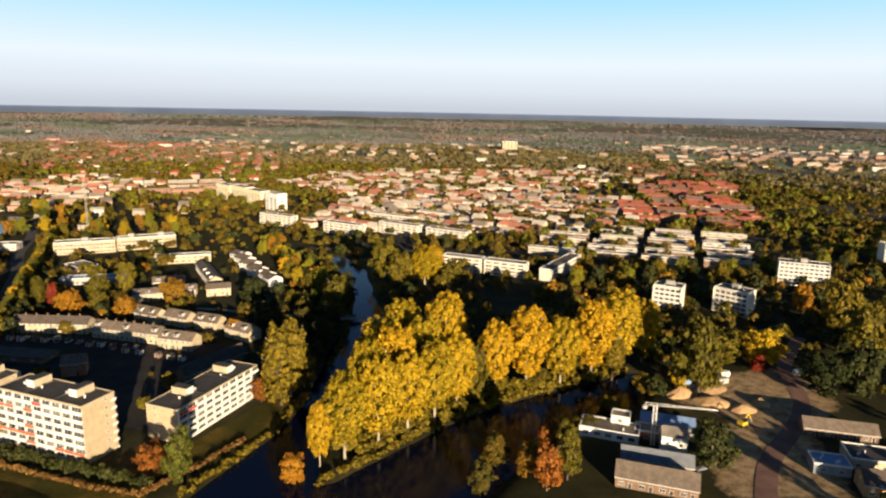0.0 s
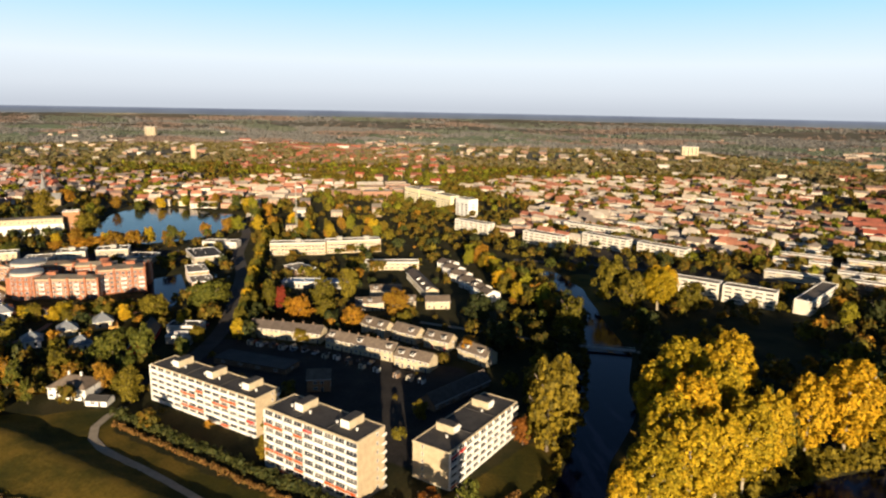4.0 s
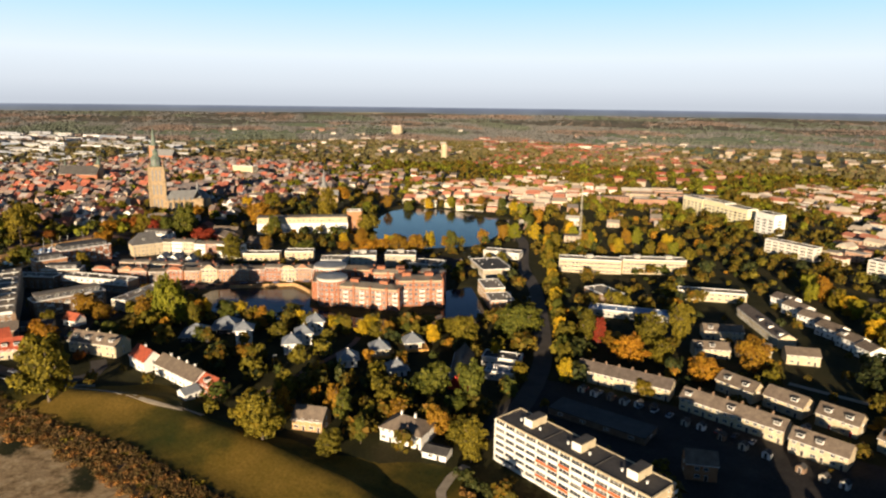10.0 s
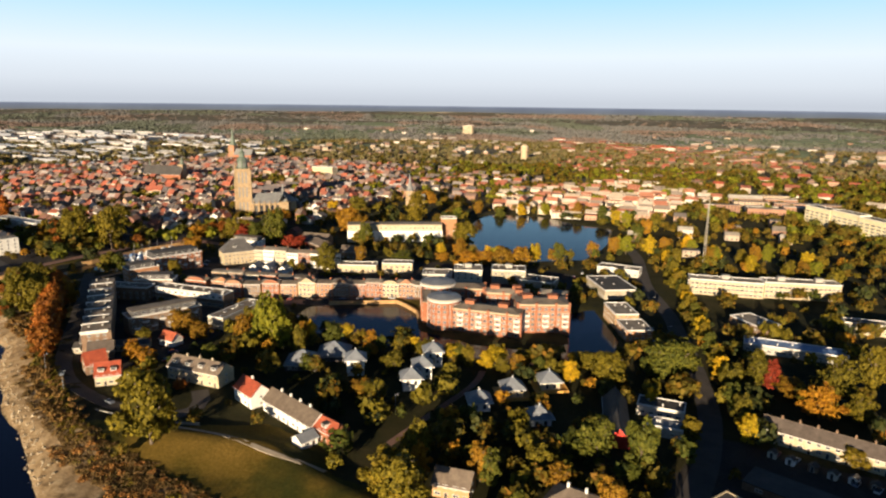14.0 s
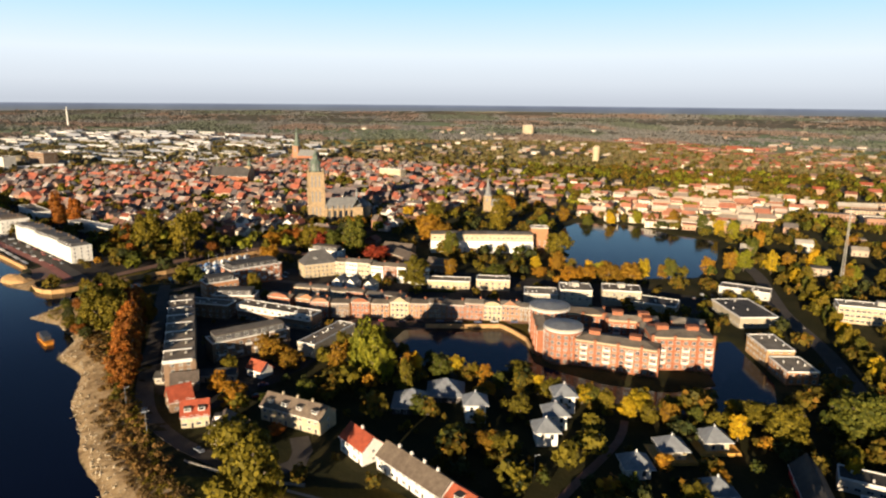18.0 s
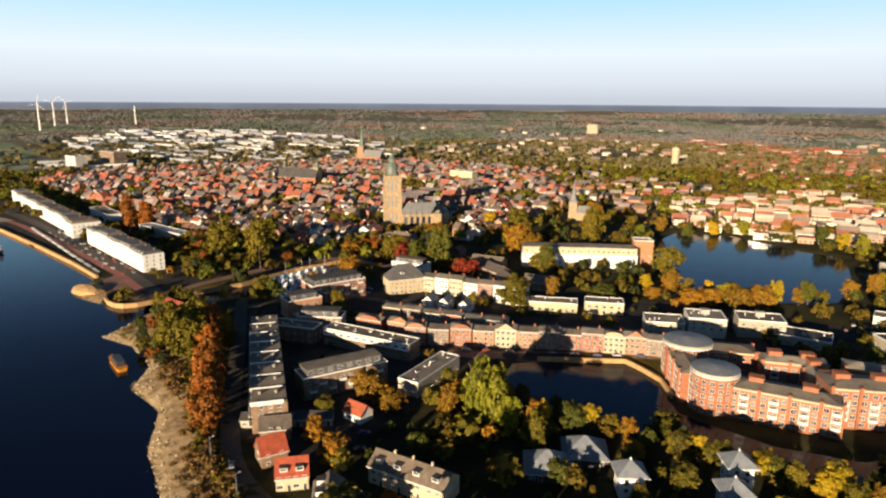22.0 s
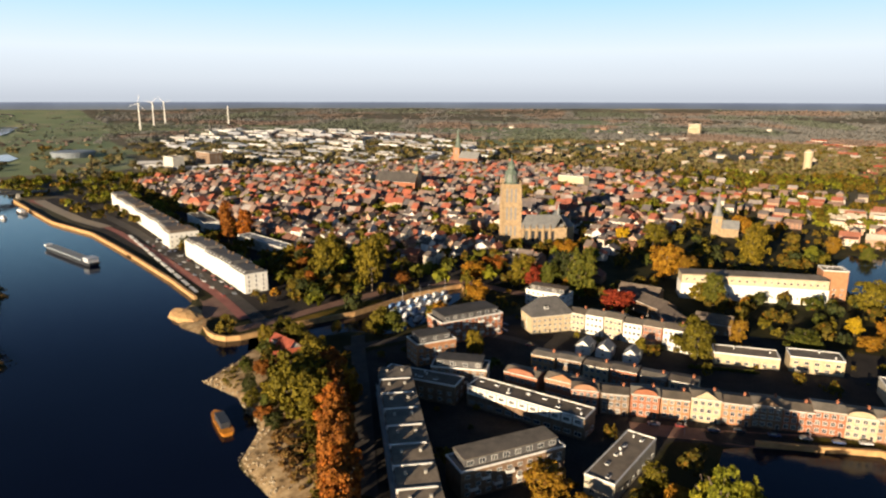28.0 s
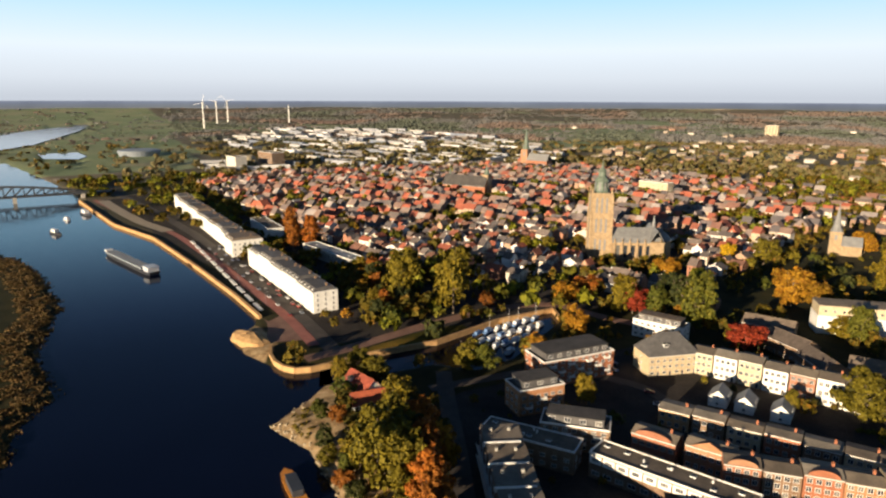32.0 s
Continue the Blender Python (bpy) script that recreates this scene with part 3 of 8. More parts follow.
def ground_material():
    m, t, p = nodes_of("ground")

    def zone(key, noise_scale=0.12, amount=0.6):
        a = t.nodes.new("ShaderNodeAttribute")
        a.attribute_name = key
        add = t.nodes.new("ShaderNodeMath")
        add.operation = "MULTIPLY_ADD"
        link(t, tex(t, noise_scale, 4.0), add.inputs[0])
        add.inputs[1].default_value = amount
        link(t, a.outputs["Fac"], add.inputs[2])
        return ramp(t, add.outputs[0], [(0.5 + amount * 0.35, (0, 0, 0)), (0.5 + amount * 0.65, (1, 1, 1))])

    soil = ramp(t, tex(t, 0.05, 6.0), [(0.3, (0.016, 0.018, 0.007)), (0.5, (0.034, 0.032, 0.011)), (0.7, (0.055, 0.042, 0.016))])
    fine = ramp(t, tex(t, 0.9, 4.0), [(0.3, (0.7, 0.7, 0.7)), (0.7, (1.1, 1.1, 1.1))])
    # far ground paler and greyer with distance: haze put into the base colour
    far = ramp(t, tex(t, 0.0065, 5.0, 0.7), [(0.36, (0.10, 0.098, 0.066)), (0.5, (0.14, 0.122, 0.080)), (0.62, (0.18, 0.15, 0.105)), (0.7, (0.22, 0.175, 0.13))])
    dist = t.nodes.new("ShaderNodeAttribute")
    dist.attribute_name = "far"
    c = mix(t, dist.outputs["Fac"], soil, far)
    green = ramp(t, tex(t, 0.022, 6.0, 0.65), [(0.34, (0.024, 0.031, 0.005)), (0.46, (0.060, 0.050, 0.007)), (0.55, (0.130, 0.086, 0.012)), (0.7, (0.190, 0.118, 0.020))])
    # meadow tones lifted by the same painted haze
    meadow = ramp(t, tex(t, 0.004, 3.0), [(0.35, (0.19, 0.245, 0.12)), (0.55, (0.25, 0.285, 0.15)), (0.7, (0.33, 0.30, 0.19))])
    shore = ramp(t, tex(t, 0.22, 6.0), [(0.3, (0.12, 0.080, 0.04)), (0.45, (0.31, 0.21, 0.105)), (0.58, (0.42, 0.30, 0.16)), (0.72, (0.52, 0.39, 0.22))])
    pave = ramp(t, tex(t, 0.08, 5.0), [(0.3, (0.028, 0.026, 0.024)), (0.6, (0.05, 0.043, 0.037)), (0.8, (0.085, 0.07, 0.056))])
    c = mix(t, zone("field", 0.01, 0.5), c, meadow)
    c = mix(t, zone("paved", 0.06, 0.5), c, pave)
    c = mix(t, zone("grass", 0.2, 0.3), c, green)
    c = mix(t, zone("sand", 0.3, 0.5), c, shore)
    c = mix(t, 1.0, c, fine, "MULTIPLY")
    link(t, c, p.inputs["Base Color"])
    p.inputs["Roughness"].default_value, p.inputs["Specular IOR Level"].default_value = 0.95, 0.1
    b = t.nodes.new("ShaderNodeBump")
    b.inputs["Strength"].default_value, b.inputs["Distance"].default_value = 0.5, 0.4
    link(t, tex(t, 0.7, 5.0), b.inputs["Height"])
    link(t, b.outputs[0], p.inputs["Normal"])
    return m


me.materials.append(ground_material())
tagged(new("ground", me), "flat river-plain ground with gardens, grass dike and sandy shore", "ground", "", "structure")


def water_material():
    m, t, p = nodes_of("river_water")
    c = ramp(t, tex(t, 0.01, 3.0), [(0.3, (0.002, 0.003, 0.010)), (0.7, (0.003, 0.005, 0.016))])
    link(t, c, p.inputs["Base Color"])
    p.inputs["Specular Tint"].default_value = (0.55, 0.72, 1.0, 1)
    p.inputs["Roughness"].default_value, p.inputs["IOR"].default_value, p.inputs["Specular IOR Level"].default_value = 0.06, 1.33, 0.26
    b = t.nodes.new("ShaderNodeBump")
    b.inputs["Strength"].default_value, b.inputs["Distance"].default_value = 0.22, 0.25
    link(t, tex(t, 0.35, 5.0, 0.65), b.inputs["Height"])
    link(t, b.outputs[0], p.inputs["Normal"])
    return m


M_WATER = water_material()


def sheet(name, poly, z, material, label, kind="structure"):
    bm = bmesh.new()
    vs = [bm.verts.new((x, y, z)) for x, y in poly]
    f = bm.faces.new(vs)
    if f.normal.z < 0 or sum(a[0] * b[1] - b[0] * a[1] for a, b in zip(poly, poly[1:] + poly[:1])) < 0:
        f.normal_flip()
    bmesh.ops.triangulate(bm, faces=bm.faces[:])
    data = bpy.data.meshes.new(name)
    bm.to_mesh(data)
    bm.free()
    data.materials.append(material)
    return tagged(new(name, data), label, "", "", kind)


def swell(poly, by):
    """The outline pushed outwards, so that the water runs in under its banks."""
    area = sum(a[0] * b[1] - b[0] * a[1] for a, b in zip(poly, poly[1:] + poly[:1]))
    out = []
    for a, b, c in zip(poly[-1:] + poly[:-1], poly, poly[1:] + poly[:1]):
        d = (Vector(b) - Vector(a)).normalized() + (Vector(c) - Vector(b)).normalized()
        n = Vector((d.y, -d.x)).normalized() * (by if area > 0 else -by)
        out.append((b[0] + n.x, b[1] + n.y))
    return out


for nm, poly, lab in (("water_river", RIVER, "broad dark-blue river with light ripples"), ("water_harbour", HARBOUR, "small harbour basin off the river"),
                      ("water_moat", MOAT, "still dark moat round the red-brick flats"), ("water_pond", POND, "blue town pond ringed by autumn trees"),
                      ("water_canal", CANAL, "dark canal forking round the poplar spit"), ("water_far", FARRIVER, "far bend of the river"), ("water_farpond", FARPOND, "small far meadow pool")):
    far = nm in ("water_far", "water_farpond")
    sheet(nm, poly if far else swell(poly, 3.0), -1.25 if not far else 0.5, M_WATER, lab)


def ribbon(name, line, width, z, material, label):
    s = Shape()
    pts = [Vector(p) for p in line]
    fine = []
    for a, b in zip(pts, pts[1:]):
        k = max(1, int((b - a).length / 8))
        fine += [a.lerp(b, i / k) for i in range(k)]
    fine.append(pts[-1])
    for _ in range(3):
        fine = [fine[0]] + [(a + b * 2 + c) / 4 for a, b, c in zip(fine, fine[1:], fine[2:])] + [fine[-1]]
    edge = []
    for i, q in enumerate(fine):
        d = (fine[min(i + 1, len(fine) - 1)] - fine[max(i - 1, 0)]).normalized()
        n = Vector((-d.y, d.x)) * width / 2
        h = [ground_z(*(q + n)), ground_z(*(q - n))]
        edge.append(((q.x + n.x, q.y + n.y, h[0] + z), (q.x - n.x, q.y - n.y, h[1] + z)))
    for a, b in zip(edge, edge[1:]):
        s.face((a[0], a[1], b[1], b[0]))
        s.face((a[1], (a[1][0], a[1][1], a[1][2] - 0.4), (b[1][0], b[1][1], b[1][2] - 0.4), b[1]))
    ROADS.append(([tuple(q) for q in fine], width / 2))
    return structure(name, s, material, label)


ROADS = []
gxs, gys = np.array(gx), np.array(gy)


def ground_z(x, y):
    i = int(np.clip(np.searchsorted(gxs, x) - 1, 0, nx - 2))
    j = int(np.clip(np.searchsorted(gys, y) - 1, 0, ny - 2))
    u, v = (x - gxs[i]) / (gxs[i + 1] - gxs[i]), (y - gys[j]) / (gys[j + 1] - gys[j])
    return float((Z[j, i] * (1 - u) + Z[j, i + 1] * u) * (1 - v) + (Z[j + 1, i] * (1 - u) + Z[j + 1, i + 1] * u) * v)


ribbon("road_main", [(-424, 650), (-382, 590), (-344, 508), (-307, 453), (-287, 413), (-272, 384), (-251, 338), (-241, 298), (-238, 268)], 9, 0.12, M_ASPHALT, "dark asphalt town road lined by trees")
ribbon("road_river", [(-690, 300), (-640, 272), (-599, 251), (-539, 218), (-503, 199), (-477, 190), (-441, 193), (-412, 203), (-408, 216), (-430, 224)], 7, 0.12, M_ASPHALT, "asphalt riverside road bending along the shore")
ribbon("path_dike", [(-236, 240), (-240, 222), (-232, 211), (-211, 206), (-177, 194), (-158, 185), (-138, 177), (-118, 169), (-96, 160), (-72, 150)], 3.2, 0.15, M_PATH, "pale cycle path winding over the grass dike")
ribbon("path_foot", [(-412, 196), (-385, 206), (-352, 208), (-338, 212)], 2.0, 0.15, M_PATH, "narrow pale footpath along the dike")
ribbon("road_moat", [(-515, 318), (-478, 352), (-452, 386), (-430, 402)], 9, 0.12, M_PAVING, "brick-paved quay street in front of the terrace")
ribbon("road_quay", [(-712, 252), (-770, 256), (-900, 256), (-1040, 254), (-1180, 244), (-1300, 230), (-1420, 220)], 9, 0.12, M_ASPHALT, "broad quay road with parked cars")
ribbon("quay_paving", [(-735, 236), (-766, 248), (-900, 242), (-1036, 232), (-1120, 210), (-1304, 192)], 20, 0.08, M_PAVING, "red-brown brick paving of the river quay")
ribbon("quay_terrace", [(-1060, 236), (-1120, 222), (-1200, 212), (-1290, 204)], 12, 0.3, M_PATH, "pale stone terraces on the river quay")
ribbon("road_redlane", [(-722, 246), (-766, 249.5), (-900, 247), (-1040, 240), (-1170, 214), (-1300, 196)], 6.0, 0.20, M_REDLANE, "red brick lane along the quay")
ribbon("road_harbour", [(-708, 236), (-709, 254), (-715, 284), (-721, 322), (-723, 360), (-716, 394), (-670, 402), (-640, 420)], 8, 0.12, M_PAVING, "brick street along the harbour wall")
ribbon("road_canalside", [(-650, 270), (-640, 330), (-600, 352), (-560, 330)], 6, 0.12, M_ASPHALT, "narrow asphalt street between the flats")
ribbon("railway_bed", [(-1560, 150), (-1480, 260), (-1400, 380), (-1400, 520), (-1430, 680), (-1470, 860), (-1500, 1000)], 22, 0.3, M_PATH, "pale gravel railway bed west of the town")
ribbon("road_site", [(104, 184), (118, 214), (140, 238), (158, 262), (168, 306), (200, 350)], 7, 0.12, M_PAVING, "dusty track through the building site")
ribbon("road_east", [(-120, 560), (-30, 560), (80, 530), (220, 600), (420, 700)], 7, 0.12, M_ASPHALT, "asphalt street through the estate")
ribbon("road_park", [(-336, 236), (-338, 254), (-340, 276), (-342, 310), (-348, 318)], 3, 0.12, M_PAVING, "red brick lane through the pavilion gardens")
ribbon("road_bridge", [(-150, 380), (-100, 372), (-62, 366), (-28, 366), (10, 372)], 3.0, 0.2, M_PATH, "footpath over the canal bridge")


# ---- building parts ----
CACHE = {}


def window_mesh(w, h, bars=1):
    """A window as one piece: a frame with bars and a sill, and panes set back in it."""
    key = ("window", w, h, bars)
    if key not in CACHE:
        t = 0.11
        xs = [-w / 2]
        for i in range(bars + 1):
            xs += [-w / 2 + w * i / (bars + 1) + t / (1 if i == 0 else 2), -w / 2 + w * (i + 1) / (bars + 1) - t / (1 if i == bars else 2)]
        xs.append(w / 2)
        zs = [0, t, h - t, h]
        s = Shape()
        n = len(xs)
        s.v = [(x, -0.09, z) for z in zs for x in xs]
        for j in range(3):
            for i in range(n - 1):
                a, b, c, d = j * n + i, j * n + i + 1, (j + 1) * n + i + 1, (j + 1) * n + i
                if j == 1 and i % 2 == 1:
                    k = len(s.v)
                    s.v += [(s.v[q][0], -0.02, s.v[q][2]) for q in (a, b, c, d)]
                    s.f += [(k, k + 1, k + 2, k + 3), (a, b, k + 1, k), (b, c, k + 2, k + 1), (c, d, k + 3, k + 2), (d, a, k, k + 3)]
                    s.m += [1, 0, 0, 0, 0]
                else:
                    s.f.append((a, b, c, d))
                    s.m.append(0)
        k = len(s.v)
        s.v += [(-w / 2, 0.02, 0), (w / 2, 0.02, 0), (w / 2, 0.02, h), (-w / 2, 0.02, h)]
        s.f += [(0, k, k + 1, n - 1), (n - 1, k + 1, k + 2, 4 * n - 1), (4 * n - 1, k + 2, k + 3, 3 * n), (3 * n, k + 3, k, 0)]
        s.m += [0] * 4
        CACHE[key] = s.mesh("window", [M_FRAME, M_GLASS])
    return CACHE[key]


def door_mesh(material):
    key = ("door", material.name)
    if key not in CACHE:
        s = Shape()
        s.box(-0.5, 0.5, -0.05, 0.02, 0, 2.1, 0)
        s.box(-0.58, -0.5, -0.09, 0.02, 0, 2.2, 1)
        s.box(0.5, 0.58, -0.09, 0.02, 0, 2.2, 1)
        s.box(-0.58, 0.58, -0.09, 0.02, 2.1, 2.2, 1)
        CACHE[key] = s.mesh("door", [material, M_FRAME])
    return CACHE[key]


def chimney_mesh(w=0.8, h=1.6, material=None):
    key = ("chimney", w, h, material.name)
    if key not in CACHE:
        s = Shape()
        s.box(-w / 2, w / 2, -w / 2, w / 2, -1.2, h, 0)
        s.box(-w / 2 - 0.08, w / 2 + 0.08, -w / 2 - 0.08, w / 2 + 0.08, h, h + 0.14, 0)
        s.tube([(h + 0.14, 0.16), (h + 0.5, 0.13)], 8, 0)
        CACHE[key] = s.mesh("chimney", [material])
    return CACHE[key]


def dormer_mesh(w=2.4, h=1.5, d=2.6):
    key = ("dormer", w, h, d)
    if key not in CACHE:
        s = Shape()
        s.box(-w / 2, w / 2, -d / 2, d / 2, 0, h, 0)
        s.box(-w / 2 - 0.15, w / 2 + 0.15, -d / 2 - 0.2, d / 2, h, h + 0.15, 2)
        s.face([(-w / 2 + 0.2, -d / 2 - 0.02, 0.35), (w / 2 - 0.2, -d / 2 - 0.02, 0.35), (w / 2 - 0.2, -d / 2 - 0.02, h - 0.2), (-w / 2 + 0.2, -d / 2 - 0.02, h - 0.2)], 1)
        CACHE[key] = s.mesh("dormer", [M_FRAME, M_GLASS, M_ROOFING])
    return CACHE[key]


SIDES = {"f": (0, 0), "b": (180, 0), "r": (90, 1), "l": (-90, 1)}


def on_wall(l, w, side, u, z, out=0.0):
    """The place of something on a wall: u runs along it from its middle."""
    ang, turned = SIDES[side]
    half = (l if turned else w) / 2 + out
    return pose(0, 0, 0, 0, 0, ang) @ pose(u, -half, z)


def windows(parent, l, w, sides, floors, pitch, size, z0=1.0, step=2.9, bars=1, skip=0.0, label="", seed=1):
    pick = random.Random(seed)
    for sd in sides:
        length = w if SIDES[sd][1] else l
        n = max(1, int((length - 1.2) / pitch))
        for k in range(floors):
            for i in range(n):
                if pick.random() < skip:
                    continue
                u = (i - (n - 1) / 2) * (length - 0.8) / n
                part("window", window_mesh(*size, bars), None, parent, label, on_wall(l, w, sd, u, z0 + k * step))


def slab_house(name, x, y, ang, l, w, h, wall, roof, label, category="building", group="", floors=3, pitch=3.2, win=(1.7, 1.4), sides="fr", rim=0.5, boxes=0, z0=1.0, step=2.9, bars=1, rim_mat=None, vents=4, skip=0.0):
    """A flat-roofed building with a raised roof edge, windows, and lift houses or vents on its roof."""
    b = thing(name, x, y, ang, label, category, group)
    foot(x, y, ang, l, w)
    s = Shape()
    s.box(-l / 2, l / 2, -w / 2, w / 2, -1.5, h)
    part("wall", s, wall, b)
    s = Shape()
    s.box(-l / 2 + 0.3, l / 2 - 0.3, -w / 2 + 0.3, w / 2 - 0.3, h, h + 0.12)
    part("roof", s, roof, b, "dark flat roof covering" if roof is M_ROOFING else "")
    s = Shape()
    for a in ((-l / 2 - 0.1, l / 2 + 0.1, -w / 2 - 0.1, -w / 2 + 0.3), (-l / 2 - 0.1, l / 2 + 0.1, w / 2 - 0.3, w / 2 + 0.1), (-l / 2 - 0.1, -l / 2 + 0.3, -w / 2 + 0.3, w / 2 - 0.3), (l / 2 - 0.3, l / 2 + 0.1, -w / 2 + 0.3, w / 2 - 0.3)):
        s.box(*a, h - 0.15, h + rim)
    part("roof_edge", s, rim_mat or M_FRAME, b)
    pick = random.Random(int(x * 7 + y))
    for i in range(boxes):
        u = (i + 0.5) / boxes * l - l / 2
        s = Shape()
        s.box(-2.2, 2.2, -1.6, 1.6, 0, 2.4)
        s.box(-2.35, 2.35, -1.75, 1.75, 2.4, 2.55)
        part("roof_house", s, M_CONCRETE, b, "", pose(u, w * 0.1, h + 0.12))
    for i in range(vents):
        s = Shape()
        s.tube([(0, 0.3), (0.7, 0.3), (0.75, 0.42), (0.95, 0.42)], 8)
        part("roof_vent", s, M_FRAME, b, "", pose(pick.uniform(-l / 2 + 1.5, l / 2 - 1.5), pick.uniform(-w / 3, w / 3), h + 0.12))
    if group == "flats between moat and harbour" and h > 8.9:
        s = Shape()
        s.box(-l / 2 + 2.2, l / 2 - 2.2, -w / 2 + 1.8, w / 2 - 1.2, h + 0.1, h + 2.9)
        top = part("set_back_floor", s, M_DARKSLATE, b, "dark slate-clad top floor set back")
        s = Shape()
        s.box(-l / 2 + 1.9, l / 2 - 1.9, -w / 2 + 1.5, w / 2 - 0.9, h + 2.9, h + 3.15)
        part("top_roof", s, roof, top)
        for i in range(max(2, int((l - 6) / 4))):
            u = -l / 2 + 4 + i * (l - 8) / max(1, int((l - 6) / 4) - 1)
            part("window", window_mesh(2.2, 1.7, 1), None, top, "", pose(u, -w / 2 + 1.8, h + 0.6))
            for k in range(1, floors):
                if (i + k) % 2:
                    q = Shape()
                    q.box(-1.5, 1.5, -1.3, 0, 0, 0.16)
                    q.box(-1.5, 1.5, -1.3, -1.22, 0.16, 1.0)
                    q.box(-1.5, -1.42, -1.3, 0, 0.16, 1.0)
                    q.box(1.42, 1.5, -1.3, 0, 0.16, 1.0)
                    part("balcony", q, M_FRAME, b, "white balcony", pose(u, -w / 2, z0 + k * step - 0.75))
    elif group == "flats between moat and harbour":
        for i in range(max(2, int(l / 7))):
            s = Shape()
            s.box(-0.9, 0.9, -0.6, 0.6, 0, 0.35)
            s.face([(-0.8, -0.5, 0.36), (0.8, -0.5, 0.36), (0.8, 0.5, 0.36), (-0.8, 0.5, 0.36)], 1)
            part("skylight", s, [M_FRAME, M_GLASS], b, "", pose(-l / 2 + 3 + i * 7, pick.choice((-1.5, 1.8)), h + 0.12))
    windows(b, l, w, sides, floors, pitch, win, z0, step, bars, skip, seed=int(abs(x)))
    return b


def row_house(name, x, y, ang, l, w, eaves, ridge, wall, roof, label, category="house", group="", units=0, sides="f", dormers=0.0, floors=2, hip=False, door=None, chim=None, gable_wall=None, end_win=False):
    """A terrace or single house under one pitched roof with its ridge along its length."""
    b = thing(name, x, y, ang, label, category, group)
    foot(x, y, ang, l + 3, w + 5)
    s = Shape()
    s.box(-l / 2, l / 2, -w / 2, w / 2, -1.5, eaves)
    if not hip:
        for sx in (-1, 1):
            s.solid([(sx * l / 2, -w / 2, eaves), (sx * l / 2, w / 2, eaves), (sx * l / 2, 0, ridge), (sx * (l / 2 - 0.3), -w / 2, eaves), (sx * (l / 2 - 0.3), w / 2, eaves), (sx * (l / 2 - 0.3), 0, ridge)],
                    [(0, 1, 2), (5, 4, 3), (0, 2, 5, 3), (1, 4, 5, 2)])
    part("wall", s, wall, b)
    s = Shape()
    if hip:
        s.hip(l, w, eaves, ridge, 0.5)
    else:
        s.gable(l, w, eaves, ridge, 0.4)
    rf = part("roof", s, roof, b)
    if not hip:
        s = Shape()
        s.box(-l / 2 - 0.4, l / 2 + 0.4, -0.14, 0.14, ridge + 0.16, ridge + 0.3)
        part("ridge", s, roof, rf)
    s = Shape()
    s.box(-l / 2 - 0.4, l / 2 + 0.4, -w / 2 - 0.55, -w / 2 - 0.4, eaves - 0.35, eaves - 0.15)
    part("gutter", s, M_FRAME, b)
    units = units or max(1, int(round(l / 6)))
    pick = random.Random(int(abs(x * 13 + y * 5)))
    u_len = l / units
    for i in range(units):
        u = (i + 0.5) * u_len - l / 2
        for sd in sides:
            flip = -1 if sd == "b" else 1
            for k in range(floors):
                if u_len > 4.5:
                    for du in ((-1.5, 1.3) if k else (-1.3,)):
                        part("window", window_mesh(1.9 if k == 0 else 1.5, 1.35, 1), None, b, "", on_wall(l, w, sd, flip * u + du, 0.9 + 2.75 * k))
                else:
                    part("window", window_mesh(1.4, 1.35, 1), None, b, "", on_wall(l, w, sd, flip * u, 0.9 + 2.75 * k))
            if u_len > 4.5:
                part("door", door_mesh(door or M_DARKWOOD), None, b, "", on_wall(l, w, sd, flip * u + 1.5, 0.0))
        if pick.random() < dormers:
            yy = -w * 0.27
            part("dormer", dormer_mesh(), None, rf, "white box dormer", pose(u, yy, eaves + (ridge - eaves) * 0.36))
        if chim is not None and i:
            part("chimney", chimney_mesh(0.7, 1.1, chim), None, b, "", pose(u - u_len / 2, 0.3, ridge))
    if end_win:
        for sd in "lr":
            for k in range(floors):
                part("window", window_mesh(1.2, 1.3, 1), None, b, "", on_wall(l, w, sd, 0, 0.9 + 2.75 * k))
    return b


# ---- the three balcony flats by the canal ----
def balcony_mesh(l, colour):
    key = ("balcony", round(l, 2), colour.name)
    if key not in CACHE:
        s = Shape()
        s.box(-l / 2 + 0.06, l / 2 - 0.06, -0.75, 0, -0.16, 0.0, 0)
        s.box(-l / 2 + 0.1, l / 2 - 0.1, -0.75, -0.68, 0.04, 1.0, 1)
        s.box(-l / 2 + 0.06, l / 2 - 0.06, -0.78, -0.66, 1.0, 1.07, 0)
        s.box(-l / 2, -l / 2 + 0.14, -0.8, 0, -0.16, 2.5, 0)
        CACHE[key] = s.mesh("balcony", [M_WHITE, colour])
    return CACHE[key]


def glazing_mesh(l):
    key = ("glazing", round(l, 2))
    if key not in CACHE:
        s = Shape()
        s.box(-l / 2 + 0.1, l / 2 - 0.1, -0.06, 0.02, 0.0, 0.75, 2)
        s.face([(-l / 2 + 0.1, -0.03, 0.75), (l / 2 - 0.1, -0.03, 0.75), (l / 2 - 0.1, -0.03, 2.35), (-l / 2 + 0.1, -0.03, 2.35)], 1)
        for u in (-0.48, -0.16, 0.16, 0.48):
            s.box(u * l - 0.05, u * l + 0.05, -0.08, 0.02, 0, 2.4, 0)
        s.box(-l / 2 + 0.1, l / 2 - 0.1, -0.08, 0.02, 2.3, 2.45, 0)
        CACHE[key] = s.mesh("glazing", [M_FRAME, M_GLASS, M_PALE])
    return CACHE[key]


